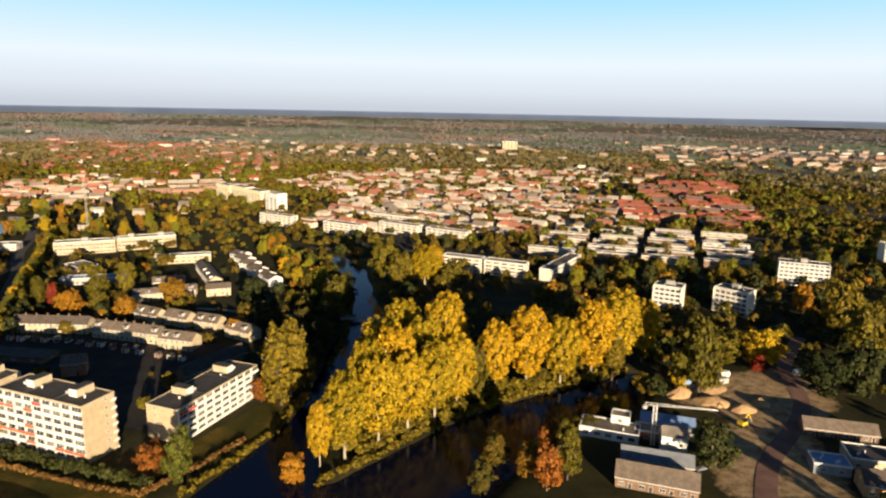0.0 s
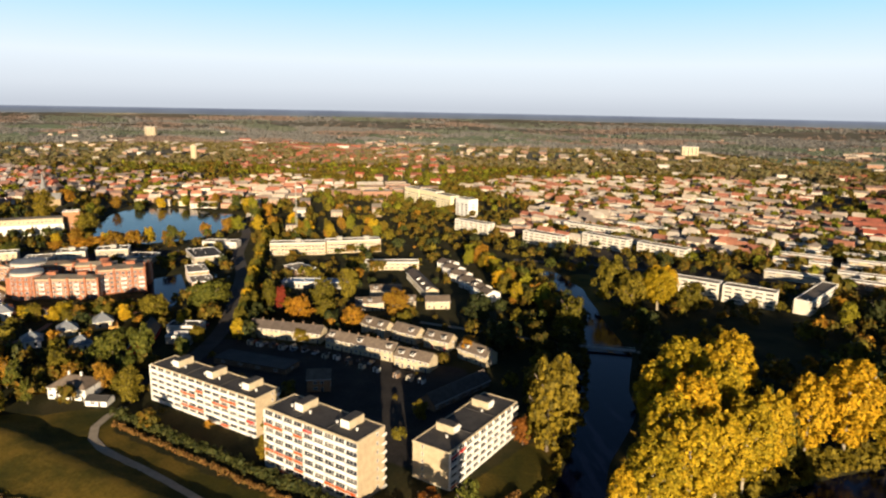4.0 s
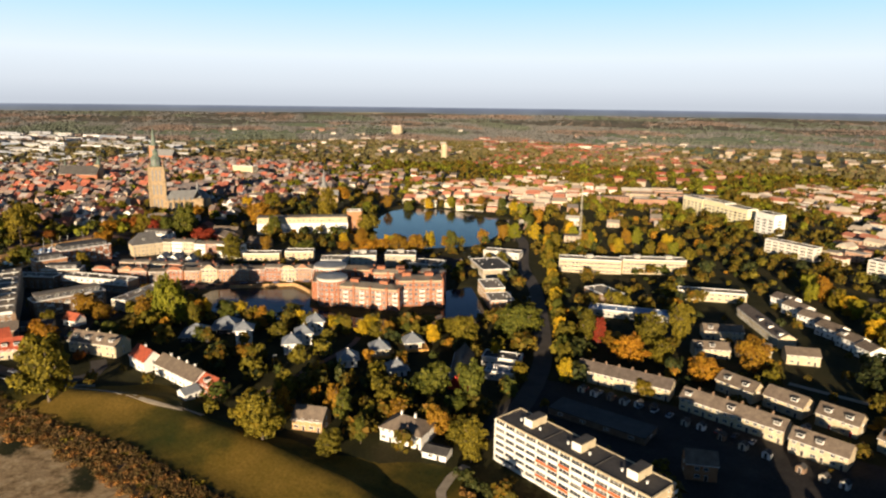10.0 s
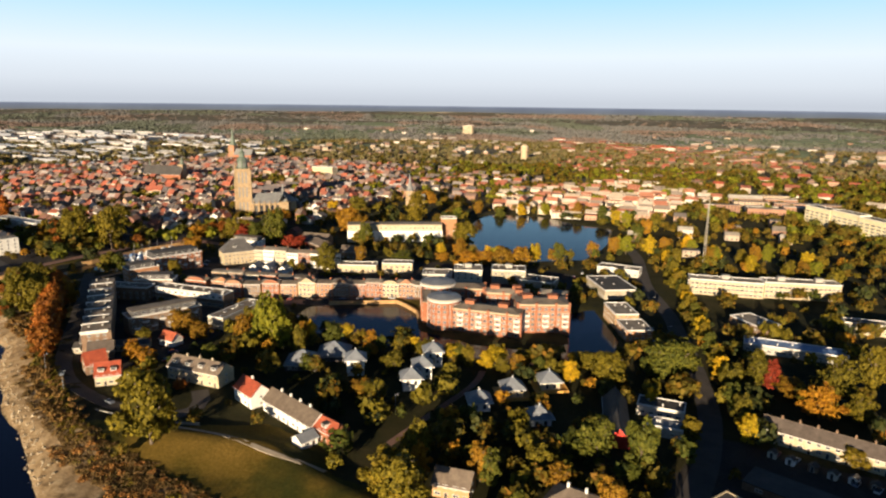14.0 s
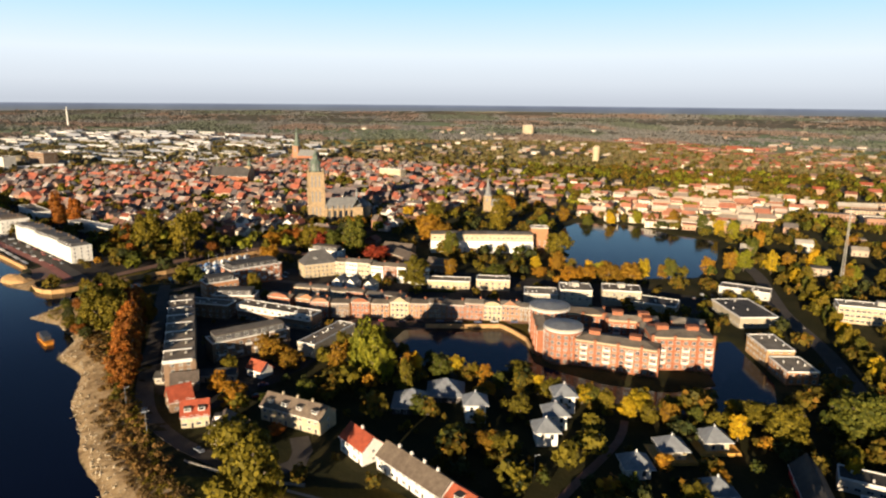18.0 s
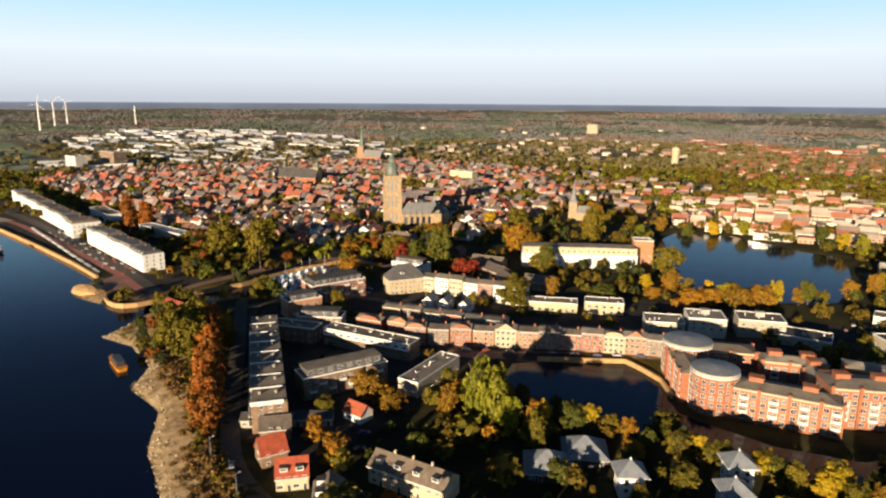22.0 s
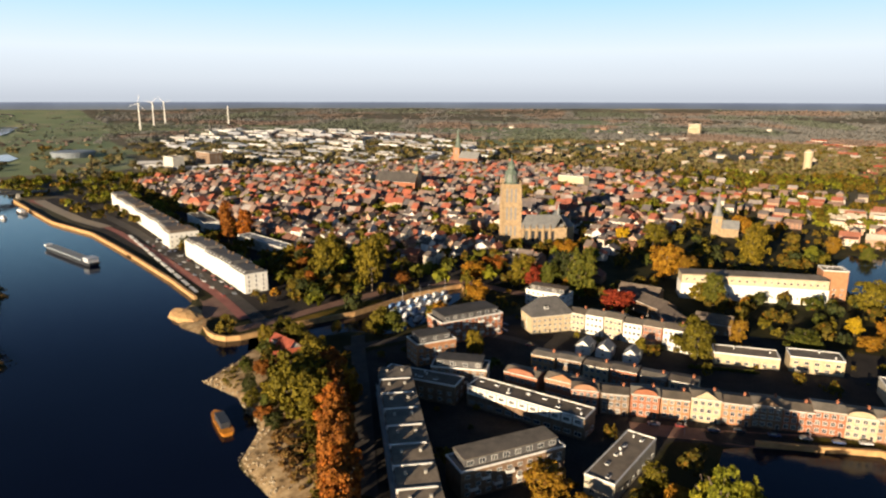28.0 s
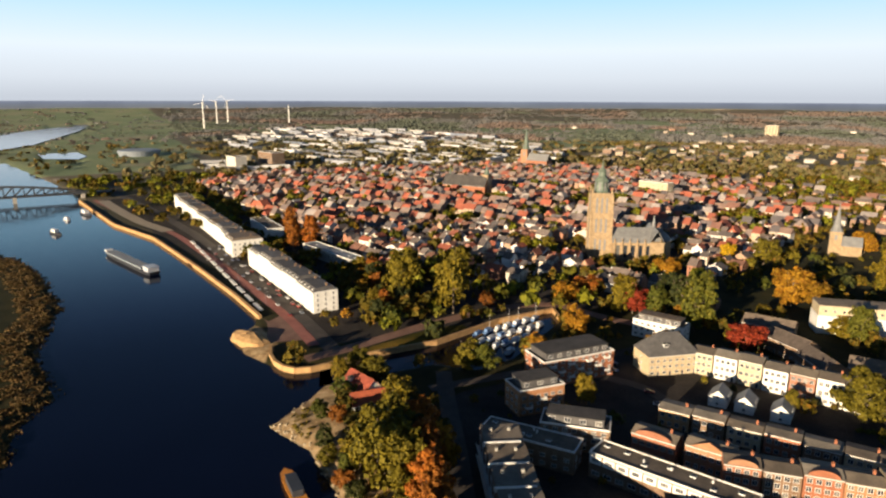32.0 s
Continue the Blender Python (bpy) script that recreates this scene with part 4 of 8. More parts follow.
def flats(x, y, ang, l, w, h, floors, bays, orange, red, lifts, label, mirror=False):
    b = thing("apartment_block", x, y, ang, label, "apartment block", "flats by the canal")
    foot(x, y, ang, l, w + 6)
    s = Shape()
    s.box(-l / 2, l / 2, -w / 2, w / 2, -1.5, h)
    part("wall", s, [M_TAN], b, "tan brick end walls")
    s = Shape()
    s.box(-l / 2 + 0.35, l / 2 - 0.35, -w / 2 + 0.35, w / 2 - 0.35, h, h + 0.1)
    roof = part("roof", s, M_ROOFING, b, "dark bitumen flat roof")
    for i in (1, 2):
        q = Shape()
        q.box(-0.12, 0.12, -w / 2 + 0.4, w / 2 - 0.4, 0, 0.25)
        part("expansion_ridge", q, M_ROOFING, roof, "", pose(-l / 2 + l * i / 3, 0, h + 0.1))
    s = Shape()
    for a in ((-l / 2 - 0.1, l / 2 + 0.1, -w / 2 - 0.12, -w / 2 + 0.35), (-l / 2 - 0.1, l / 2 + 0.1, w / 2 - 0.35, w / 2 + 0.12), (-l / 2 - 0.1, -l / 2 + 0.35, -w / 2 + 0.35, w / 2 - 0.35), (l / 2 - 0.35, l / 2 + 0.1, -w / 2 + 0.35, w / 2 - 0.35)):
        s.box(*a, h - 0.3, h + 0.35)
    part("roof_edge", s, M_CREAM, b)
    fl = h / floors
    bl = l / bays
    for k in range(floors):
        for i in range(bays):
            u = (i + 0.5) * bl - l / 2
            row = floors - 1 - k
            c = M_ORANGE if (row, i) in orange else M_REDPANEL if (row, i) in red else (M_WHITE if (i * 7 + k * 3) % 4 else M_PALE)
            z = k * fl + 0.35
            part("glazing", glazing_mesh(bl), None, b, "", on_wall(l, w, "f", u, z, 0.0))
            part("balcony", balcony_mesh(bl, c), None, b, "orange balcony front" if c is M_ORANGE else "red balcony front" if c is M_REDPANEL else "", on_wall(l, w, "f", u, z, 0.02))
    for k in range(floors):
        part("window", window_mesh(0.9, 1.3, 0), None, b, "", on_wall(l, w, "r", w * 0.22, k * fl + 1.2))
        part("window", window_mesh(0.9, 1.3, 0), None, b, "", on_wall(l, w, "l", -w * 0.22, k * fl + 1.2))
        s = Shape()
        s.box(-0.9, 0.9, -0.9, 0, 0, 0.14)
        s.box(-0.9, 0.9, -0.9, -0.82, 0.14, 1.0)
        part("end_balcony", s, M_WHITE, b, "", on_wall(l, w, "r", w * 0.42, k * fl + 0.4))
    for i in range(lifts):
        u = (i + 0.55) / lifts * l - l / 2
        hs = Shape()
        hs.box(-1.9, 1.9, -3.6, 3.6, 0, 2.8)
        lift = part("lift_house", hs, M_CREAM, b, "cream lift house with dark roof", pose(u, w * 0.12, h + 0.1))
        q = Shape()
        q.box(-1.8, 1.8, -3.5, 3.5, 2.81, 2.95)
        part("lift_roof", q, M_ROOFING, lift)
        q = Shape()
        q.box(-1.85, 1.85, -3.66, -3.6, 0.2, 2.76)
        part("lift_front", q, M_WHITE, lift, "white panel")
        for du in (-4.5, 4.0):
            q = Shape()
            q.tube([(0, 0.35), (0.6, 0.35), (0.65, 0.5), (0.9, 0.5)], 8)
            part("roof_vent", q, M_FRAME, b, "", pose(u + du, -w * 0.05, h + 0.1))
    s = Shape()
    s.box(-l / 2 - 0.03, l / 2 + 0.03, -w / 2 - 0.03, w / 2 + 0.03, -1.5, 0.3)
    part("plinth", s, M_CONCRETE, b)
    return b


flats(-199, 246, -17.5, 61, 12, 15.5, 6, 13, {(2, 4), (2, 5), (1, 6), (2, 8), (2, 9), (1, 9), (1, 10), (4, 4), (4, 5), (4, 6), (5, 9)}, {(3, 12)}, 3,
      "long six-storey balcony flats, white fronts with orange panels")
flats(-137, 214, -20, 41, 13.5, 21.5, 7, 9, {(1, 0), (1, 1), (1, 3), (3, 3), (4, 0), (4, 1), (4, 2), (4, 3), (5, 3), (6, 2), (6, 3), (6, 1), (5, 6), (5, 7), (5, 8)}, {(0, 4), (3, 3)}, 2,
      "seven-storey balcony flats with many orange panels by the dike")
flats(-93.5, 241, 70, 47, 14.5, 13.2, 5, 10, {(4, 0)}, {(0, 0), (0, 1)}, 2, "five-storey balcony flats facing the canal, tan end wall")

# ---- terraces and houses behind the flats ----
g = "terraced houses behind the flats"
row_house("row_of_houses", -211, 335, 0, 41, 9, 5.4, 8.4, M_CREAM, M_TILE, "long cream terrace with brown tiled roof", "terrace", g, dormers=0.15, chim=M_BROWNBRICK)
row_house("row_of_houses", -165, 326, -13, 40, 9, 5.4, 8.4, M_CREAM, M_TILE, "cream terrace with brown tiled roof and box dormers", "terrace", g, dormers=0.3, chim=M_BROWNBRICK)
row_house("row_of_houses", -134, 315, -14, 19, 9, 5.4, 8.4, M_CREAM, M_TILE, "short cream terrace at the end of the court", "terrace", g, dormers=0.4)
for hx, hy, ha, hl, lab in ((-167, 355, -24, 17, "pair of cream houses with white dormers"), (-148, 350, -22, 16, "pair of cream houses under brown tiles"), (-129, 344, -18, 15, "cream houses with a red garage door"), (-107, 331, -30, 18, "cream end houses beside the trees")):
    row_house("semi_detached_houses", hx, hy, ha, hl, 9, 5.2, 8.4, M_CREAM, M_TILE, lab, "house", g, units=2, dormers=0.8, door=M_REDPANEL if hx == -129 else None, end_win=True)
row_house("garage_row", -108, 288, 61, 36, 8, 3.2, 6.8, M_BROWNBRICK, M_TILE, "low brown-brick row with a long tiled roof", "terrace", g, dormers=0, floors=1)
row_house("brick_house", -168, 279, 21, 10, 8, 6, 9, M_BRICKO, M_TILE, "narrow orange-brick house behind the flats", "house", g, units=1, sides="fb", end_win=True)
g = "estate houses by the park"
slab_house("row_of_houses", -206, 499, 19, 41, 9, 6, M_CREAM, M_GREYROOF, "flat-roofed cream terrace with long window bands", "terrace", g, floors=2, pitch=4.0, win=(2.6, 1.3))
row_house("row_of_houses", -169, 452, -60, 54, 9, 5.2, 7.6, M_CREAM, M_TILE, "long diagonal cream terrace with grey tiled roof", "terrace", g, sides="f", dormers=0.15)
for hx, hy, ha, hl in ((-187, 427, 24, 20), (-187, 396, 24, 17), (-169, 407, 13, 16), (-148, 412, 19, 15)):
    row_house("row_of_houses", hx, hy, ha, hl, 9, 5.0, 7.4, M_CREAM, M_TILE, "short cream terrace with brown roof and garden", "terrace", g, dormers=0.25, end_win=True)
for hx, hy, ha, hl in ((-164, 510, -31, 14), (-156, 495, -40, 15), (-147, 479, -30, 13), (-137, 463, -38, 13), (-127, 449, -45, 12), (-119, 437, -50, 10)):
    row_house("stepped_house", hx, hy, ha, hl, 10, 5.6, 7.8, M_WHITE, M_TILE, "white-fronted house in a stepped row", "house", g, units=2, dormers=0.3, end_win=True)

slab_house("garage_block", -208, 296, -6, 40, 12, 2.8, M_BROWNBRICK, M_ROOFING, "long low garage block in the shaded court", "garage", floors=1, pitch=9, win=(2.2, 1.0), vents=0, rim_mat=M_ROOFING, rim=0.2)


def garden_shed(x, y, ang, wall, label):
    b = thing("garden_shed", x, y, ang, label, "shed", "garden sheds")
    foot(x, y, ang, 3, 3)
    s = Shape()
    s.box(-1.4, 1.4, -1.2, 1.2, -0.5, 2.1)
    s.solid([(-1.4, -1.2, 2.1), (1.4, -1.2, 2.1), (0, -1.2, 3.0), (-1.4, 1.2, 2.1), (1.4, 1.2, 2.1), (0, 1.2, 3.0)], [(0, 1, 2), (5, 4, 3)])
    part("wall", s, wall, b)
    s = Shape()
    s.gable(2.6, 2.8, 2.1, 3.0, 0.15, 0, 0.08)
    part("roof", s, M_ROOFING, b, "", pose(0, 0, 0, 0, 0, 90))
    part("door", door_mesh(M_DARKWOOD), None, b, "", pose(0, -1.2, 0))


for i, (hx, hy) in enumerate(((-225, 320), (-219, 319), (-212, 319), (-206, 318), (-200, 319), (-194, 319), (-180, 313), (-174, 313), (-166, 309), (-158, 306), (-150, 304), (-139, 300), (-132, 298), (-126, 297), (-176, 343), (-158, 339), (-140, 334), (-122, 328))):
    garden_shed(hx, hy, -8 - i, (M_OFFWHITE, M_WHITE, M_BROWNBRICK)[i % 3], ("pale" if i % 3 < 2 else "brown") + " garden shed with dark pitched roof")

# ---- school, sports hall and mast ----
slab_house("school", -297, 525, 23, 45, 12, 10, M_TAN, M_GREYROOF, "long cream school with window bands", "school", floors=3, pitch=2.6, win=(2.3, 1.5), z0=1.0, sides="fl", boxes=1)
slab_house("school_wing", -257, 548, 29, 46, 12, 10.5, M_TAN, M_GREYROOF, "cream school wing with blank stair tower", "school", floors=3, pitch=2.6, win=(2.3, 1.5), sides="fr", boxes=2)
slab_house("sports_hall", -263, 458, -33, 22, 14, 6.5, M_BROWNBRICK, M_GREYROOF, "brown-brick sports hall with flat roof", "hall", floors=1, pitch=5, win=(2.0, 1.0), z0=4)
s = slab_house("low_hall", -239, 434, 14, 46, 11, 4.2, M_CONCRETE, M_BLUE, "low hall with a pale blue sheet roof", "hall", floors=1, pitch=3, win=(2, 1.4))
mast = thing("lattice_mast", -330, 590, 20, "tall pale lattice radio mast with cross arms", "mast")
s = Shape()
for sx, sy in ((-1, -1), (1, -1), (1, 1), (-1, 1)):
    s.bar((sx * 0.9, sy * 0.9, -0.5), (sx * 0.35, sy * 0.35, 52), 0.12)
part("leg_frame", s, M_CONCRETE, mast)
s = Shape()
for k in range(26):
    z, r, r2 = k * 2.0, 0.9 - 0.55 * k / 26, 0.9 - 0.55 * (k + 1) / 26
    for (ax, ay), (bx, by) in (((-1, -1), (1, -1)), ((1, -1), (1, 1)), ((1, 1), (-1, 1)), ((-1, 1), (-1, -1))):
        s.bar((ax * r, ay * r, z), (bx * r2, by * r2, z + 2), 0.07)
part("lattice", s, M_CONCRETE, mast)
s = Shape()
s.bar((-2.6, 0, 49), (2.6, 0, 49), 0.14)
s.bar((0, -2.0, 47), (0, 2.0, 47), 0.12)
s.tube([(52, 0.12), (56, 0.05)], 6)
part("antenna_arm", s, M_FRAME, mast)

# ---- slab flats and estate towards the east ----
g = "slab flats in the park"
for hx, hy, ha, hl, hw, hh, fl, lab, wall in ((-175, 672, -29, 44, 10, 11, 4, "white four-storey slab flats behind park trees", M_CREAMWHITE), (-100, 630, -29, 44, 10, 11, 4, "white four-storey slab flats", M_CREAMWHITE),
                                        (-45, 634, -31, 46, 10, 11, 4, "long white slab flats with window rows", M_CREAMWHITE), (2, 606, -31, 44, 10, 11, 4, "white slab flats at the street", M_CREAMWHITE),
                                        (14, 492, -23, 32, 10, 11, 4, "cream slab flats beside the yellow trees", M_CREAMWHITE), (46, 478, -23, 32, 10, 11, 4, "cream slab flats with open galleries", M_CREAMWHITE),
                                        (89, 490, 60, 62, 10, 9, 3, "low white flats across the lawn", M_CREAMWHITE), (-60, 700, -30, 60, 10, 9, 3, "white flats with a grey roof", M_CREAMWHITE), (-10, 720, -30, 50, 10, 9, 3, "long low white flats", M_CREAMWHITE)):
    slab_house("slab_flats", hx, hy, ha, hl, hw, hh, wall, M_GREYROOF, lab, "apartment block", g, floors=fl, pitch=5.8, win=(4.6, 1.5), bars=3, sides="fr", step=2.65, vents=1)
for hx, hy, ha, hl, hh in ((-290, 858, -43, 36, 19), (-262, 832, -43, 36, 20), (-236, 806, -43, 36, 19), (-204, 773, -43, 26, 20)):
    slab_house("yellow_flats", hx, hy, ha, hl, 13, hh, M_PALEYELLOW if hx < -210 else M_WHITE, M_GREYROOF, "pale yellow flats stepping along the park", "apartment block", "yellow flats", floors=5, pitch=6.4, win=(4.8, 1.6), bars=3, sides="fr", vents=1, step=3.0)
g = "white tower flats by the canal"
for hx, hy, ha, hl, hh, fl in ((143, 402, -30, 17, 15.5, 5), (182, 396, -46, 21, 15.5, 5), (262, 468, -22, 33, 17, 6), (372, 530, -10, 26, 20, 7)):
    tf = slab_house("tower_flats", hx, hy, ha, hl, 12, hh, M_CREAMWHITE, M_ROOFING, "white gallery flats among tall trees", "apartment block", g, floors=fl, pitch=2.9, win=(2.5, 1.9), sides="f", boxes=1, vents=2, z0=0.7)
    for k in range(1, fl):
        q = Shape()
        q.box(-hl / 2, hl / 2, -7.2, -6.0, 0, 0.18)
        q.box(-hl / 2, hl / 2, -7.2, -7.1, 0.18, 1.05)
        part("gallery", q, M_WHITE, tf, "white gallery parapet", pose(0, 0, k * 2.9))
    for sx in (-1, 1):
        q = Shape()
        q.box(sx * hl / 2 - 0.12, sx * hl / 2 + 0.12, -7.3, -6.0, -0.5, hh)
        part("end_fin", q, M_WHITE, tf)
for i in range(6):
    for j in range(4):
        slab_house("estate_row", 92 + j * 46 + i * 9, 556 + i * 25 - j * 13, -17, (40, 34, 42)[(i + j) % 3], 8.5, 5.6, (M_OFFWHITE, M_BROWNBRICK, M_TAN, M_BROWNBRICK)[(i * 3 + j) % 4], (M_GREYROOF, M_TILE)[(i + j) % 2], "flat-roofed pale terrace of the estate", "terrace", "white estate rows", floors=2, pitch=9.0, win=(5.2, 1.3), bars=3, sides="f", vents=0)

# ---- house park: garden pavilions with pyramid roofs ----
def pavilion(x, y, ang, size, h, deck, label):
    b = thing("pavilion", x, y, ang, label, "pavilion", "garden pavilions")
    foot(x, y, ang, size + 4, size + 4)
    w = size / 2
    base = h - size * 0.42
    s = Shape()
    s.box(-w + 0.7, w - 0.7, -w + 0.7, w - 0.7, -1.5, base)
    part("wall", s, M_CREAM if deck else M_WHITE, b)
    s = Shape()
    s.hip(size, size, base, h, 0.5, 0, size / 2 + 0.5)
    rf = part("roof", s, M_SLATE, b, "blue-grey pyramid roof")
    s = Shape()
    s.tube([(0, 0.32), (0.5, 0.28), (0.9, 0.05)], 8)
    part("finial", s, M_FRAME, rf, "", pose(0, 0, h - 0.15))
    s = Shape()
    s.box(-w - 0.55, w + 0.55, -w - 0.55, w + 0.55, base - 0.3, base - 0.02)
    part("eaves", s, M_FRAME, rf)
    if deck:
        s = Shape()
        s.box(-w - 2.4, w + 2.4, -w - 2.4, w + 2.4, base - 4.0, base - 3.7)
        dk = part("deck", s, M_WOOD, b, "yellow timber deck")
        for a in ((-w - 2.4, w + 2.4, -w - 2.4, -w - 2.3), (w + 2.3, w + 2.4, -w - 2.4, w + 2.4)):
            q = Shape()
            q.box(*a, base - 3.7, base - 2.8)
            part("deck_rail", q, M_WOOD, dk)
    for sd in "flr":
        for u in (-1.7, 1.7):
            part("window", window_mesh(1.5, 2.2, 0), None, b, "", on_wall(size - 1.4, size - 1.4, sd, u, base - 3.2))
            if base > 6:
                part("window", window_mesh(1.5, 1.6, 0), None, b, "", on_wall(size - 1.4, size - 1.4, sd, u, base - 5.8))


for px_, py_, hh, dk in ((-315, 320.5, 8.7, True), (-324, 305, 8.2, True), (-328, 286, 8.2, False), (-303, 291, 7.2, False), (-371, 310, 11.4, False), (-366, 296, 10, False), (-362, 283.5, 9.5, False), (-392, 279.5, 11.5, False)):
    pavilion(px_, py_, 44, 9.4 if hh < 9 else 9.0, hh, dk, "pavilion house with blue-grey pyramid roof" + (" and yellow deck" if dk else ""))

for hx, hy in ((-414, 287), (-417, 270)):
    row_house("dark_pavilion", hx, hy, 40, 15, 14, 3.0, 8.0, M_DARKWOOD, M_SLATE, "dark tent-roofed house with a white ridge light", "pavilion", "dark pavilions", units=2, floors=1, hip=True)

# ---- white cottages, villa and houses by the dike ----
row_house("cottage", -404, 232, -8, 14, 9, 5.5, 9.5, M_WHITE, M_REDTILE, "white cottage with a bright red tiled roof", "house", "cottages by the dike", units=2, chim=M_WHITE, end_win=True)
row_house("white_terrace", -377, 232, -6, 32, 9, 5.0, 8.6, M_WHITE, M_TILE, "white terrace with grey-brown roof and white chimneys", "terrace", "cottages by the dike", units=5, chim=M_WHITE, end_win=True)
row_house("brick_cottage", -356, 231, -4, 11, 8, 4.5, 7.4, M_BRICK, M_REDTILE, "small brick cottage with red roof", "house", "cottages by the dike", units=1, dormers=1, end_win=True)
row_house("annex", -360, 222, 84, 7, 6, 3.0, 4.8, M_WHITE, M_SLATE, "low white annex with solar roof", "shed", units=1, floors=1)
row_house("villa", -264, 245, 6, 17, 12, 5.2, 8.8, M_WHITE, M_TILE, "white villa with brown hipped roof and chimneys", "villa", units=3, hip=True, chim=M_WHITE, end_win=True)
row_house("garden_shed", -248, 240, 10, 9, 6, 2.6, 3.6, M_WHITE, M_ROOFING, "low white carport beside the villa", "shed", units=1, floors=1)
row_house("brick_villa", -300, 232, 20, 12, 9, 4.6, 8.2, M_BRICKO, M_TILE, "brick house with brown pitched roof in gardens", "house", units=2, end_win=True)
row_house("barn", -278, 307, -64, 36, 9, 3.2, 8.0, M_REDPANEL, M_ROOFING, "long black barn with red gable end", "barn", units=2, floors=1)
slab_house("depot", -268, 328, 14, 18, 9, 4.2, M_OFFWHITE, M_ROOFING, "low white depot with dark roof", "shed", floors=1, pitch=3.2, win=(2, 1.2))
slab_house("depot", -261, 313, 14, 13, 8, 4.0, M_CONCRETE, M_SLATE, "low grey depot with flat roof", "shed", floors=1, pitch=4)

# ---- the red-brick moat flats ----
def moat_flats():
    b = thing("moat_flats", -378, 372, 0, "large red-brick flats with round corner towers on the moat", "apartment block")
    foot(-385, 378, 30, 95, 48)

    def wing(x, y, ang, l, w, h, floors, sides, mat=M_BRICK, loggia=True):
        m = pose(x + 378, y - 372, 0, 0, 0, ang)
        s = Shape()
        s.box(-l / 2, l / 2, -w / 2, w / 2, -1.6, h)
        wl = part("wing", s, mat, b, "", m)
        s = Shape()
        s.box(-l / 2 - 0.3, l / 2 + 0.3, -w / 2 - 0.3, w / 2 + 0.3, h, h + 0.35)
        s.hip(l - 1.2, w - 1.2, h + 0.36, h + 1.7, 0.3)
        part("roof", s, M_GREYROOF, wl, "grey-brown shallow roof")
        if l > 25:
            for u in (-l * 0.27, l * 0.22):
                s = Shape()
                s.box(-2.6, 2.6, -2.0, 2.0, 0, 2.6)
                s.box(-2.8, 2.8, -2.2, 2.2, 2.6, 2.8)
                part("roof_house", s, M_BRICK, wl, "small brick roof house", pose(u, 1.0, h + 0.6))
        for k in range(1, floors):
            s = Shape()
            s.box(-l / 2 - 0.06, l / 2 + 0.06, -w / 2 - 0.06, w / 2 + 0.06, k * 2.9 + 0.1, k * 2.9 + 0.35)
            part("band", s, M_BRICKO, wl)
        for sd in sides:
            length = w if SIDES[sd][1] else l
            n = max(1, int(length / 3.4))
            for i in range(0, n + 1, 3):
                q = Shape()
                q.box(-0.55, 0.55, -0.85, 0, -1.6, h + 0.9)
                q.box(-0.7, 0.7, -1.0, 0.3, h + 0.9, h + 1.15)
                part("pilaster", q, M_BRICK, wl, "", on_wall(l, w, sd, max(-length / 2 + 0.6, min(length / 2 - 0.6, (i - n / 2) * length / n)), 0))
            q = Shape()
            q.box(-length / 2 + 0.4, length / 2 - 0.4, -0.12, 0, h - 0.75, h - 0.05)
            part("attic_band", q, M_CREAM, wl, "cream band below the eaves", on_wall(l, w, sd, 0, 0))
            for k in range(floors):
                for i in range(n):
                    u = (i - (n - 1) / 2) * length / n
                    if loggia and k in (1, 2, 3) and i % 3 == 1:
                        q = Shape()
                        q.box(-1.7, 1.7, -0.7, 0, 0, 0.2)
                        q.box(-1.7, 1.7, -0.7, -0.6, 0.2, 1.0)
                        q.box(-1.7, -1.5, -0.7, 0, 0.2, 2.5)
                        q.box(1.5, 1.7, -0.7, 0, 0.2, 2.5)
                        part("window", window_mesh(1.9, 1.9, 1), None, wl, "", on_wall(l, w, sd, u, k * 2.9 + 0.7))
                        part("loggia", q, M_FRAME, wl, "white loggia", on_wall(l, w, sd, u, k * 2.9 + 0.5))
                    else:
                        part("window", window_mesh(1.9, 1.75, 1), None, wl, "", on_wall(l, w, sd, u, k * 2.9 + 1.0))
        return wl

    def drum(x, y, r, h, floors):
        m = pose(x + 378, y - 372, 0)
        s = Shape()
        s.tube([(-1.6, r), (h, r)], 28)
        d = part("drum", s, M_BRICK, b, "round red-brick corner tower", m)
        s = Shape()
        s.tube([(h, r + 0.3), (h + 0.5, r + 0.3)], 28)
        part("drum_ring", s, M_FRAME, d)
        s = Shape()
        s.tube([(h + 0.5, r - 0.5), (h + 1.5, r - 0.6)], 28)
        part("roof_storey", s, M_OFFWHITE, d, "white set-back top storey")
        s = Shape()
        s.tube([(h + 1.5, r + 0.1), (h + 1.7, r + 0.1), (h + 2.9, 0.3)], 28)
        part("roof", s, M_SLATE, d, "pale grey cone roof")
        for k in range(floors):
            for i in range(13):
                a = radians(-150 + i * 20)
                part("window", window_mesh(1.8, 1.75, 1), None, d, "", pose(r * math.cos(a), r * math.sin(a), k * 2.9 + 1.0, 0, 0, math.degrees(a) + 90))

    drum(-401, 357, 9.2, 15.5, 5)
    drum(-425, 382, 10.5, 14.5, 5)
    wing(-377, 365, 19, 38, 13, 13.0, 4, "fr")
    wing(-357, 387, 37, 28, 15, 16.0, 5, "fr")
    wing(-416, 364, -50, 24, 10, 12.5, 4, "f", loggia=False)
    wing(-386, 398, 31, 26, 10, 13.5, 4, "f")
    wing(-374, 391, -52, 28, 7, 13.0, 4, "f", loggia=False)
    wing(-411, 392, 33, 22, 12, 13.5, 4, "fr", loggia=False)
    wing(-362, 410, 20, 16, 10, 14.5, 4, "fr", loggia=False)


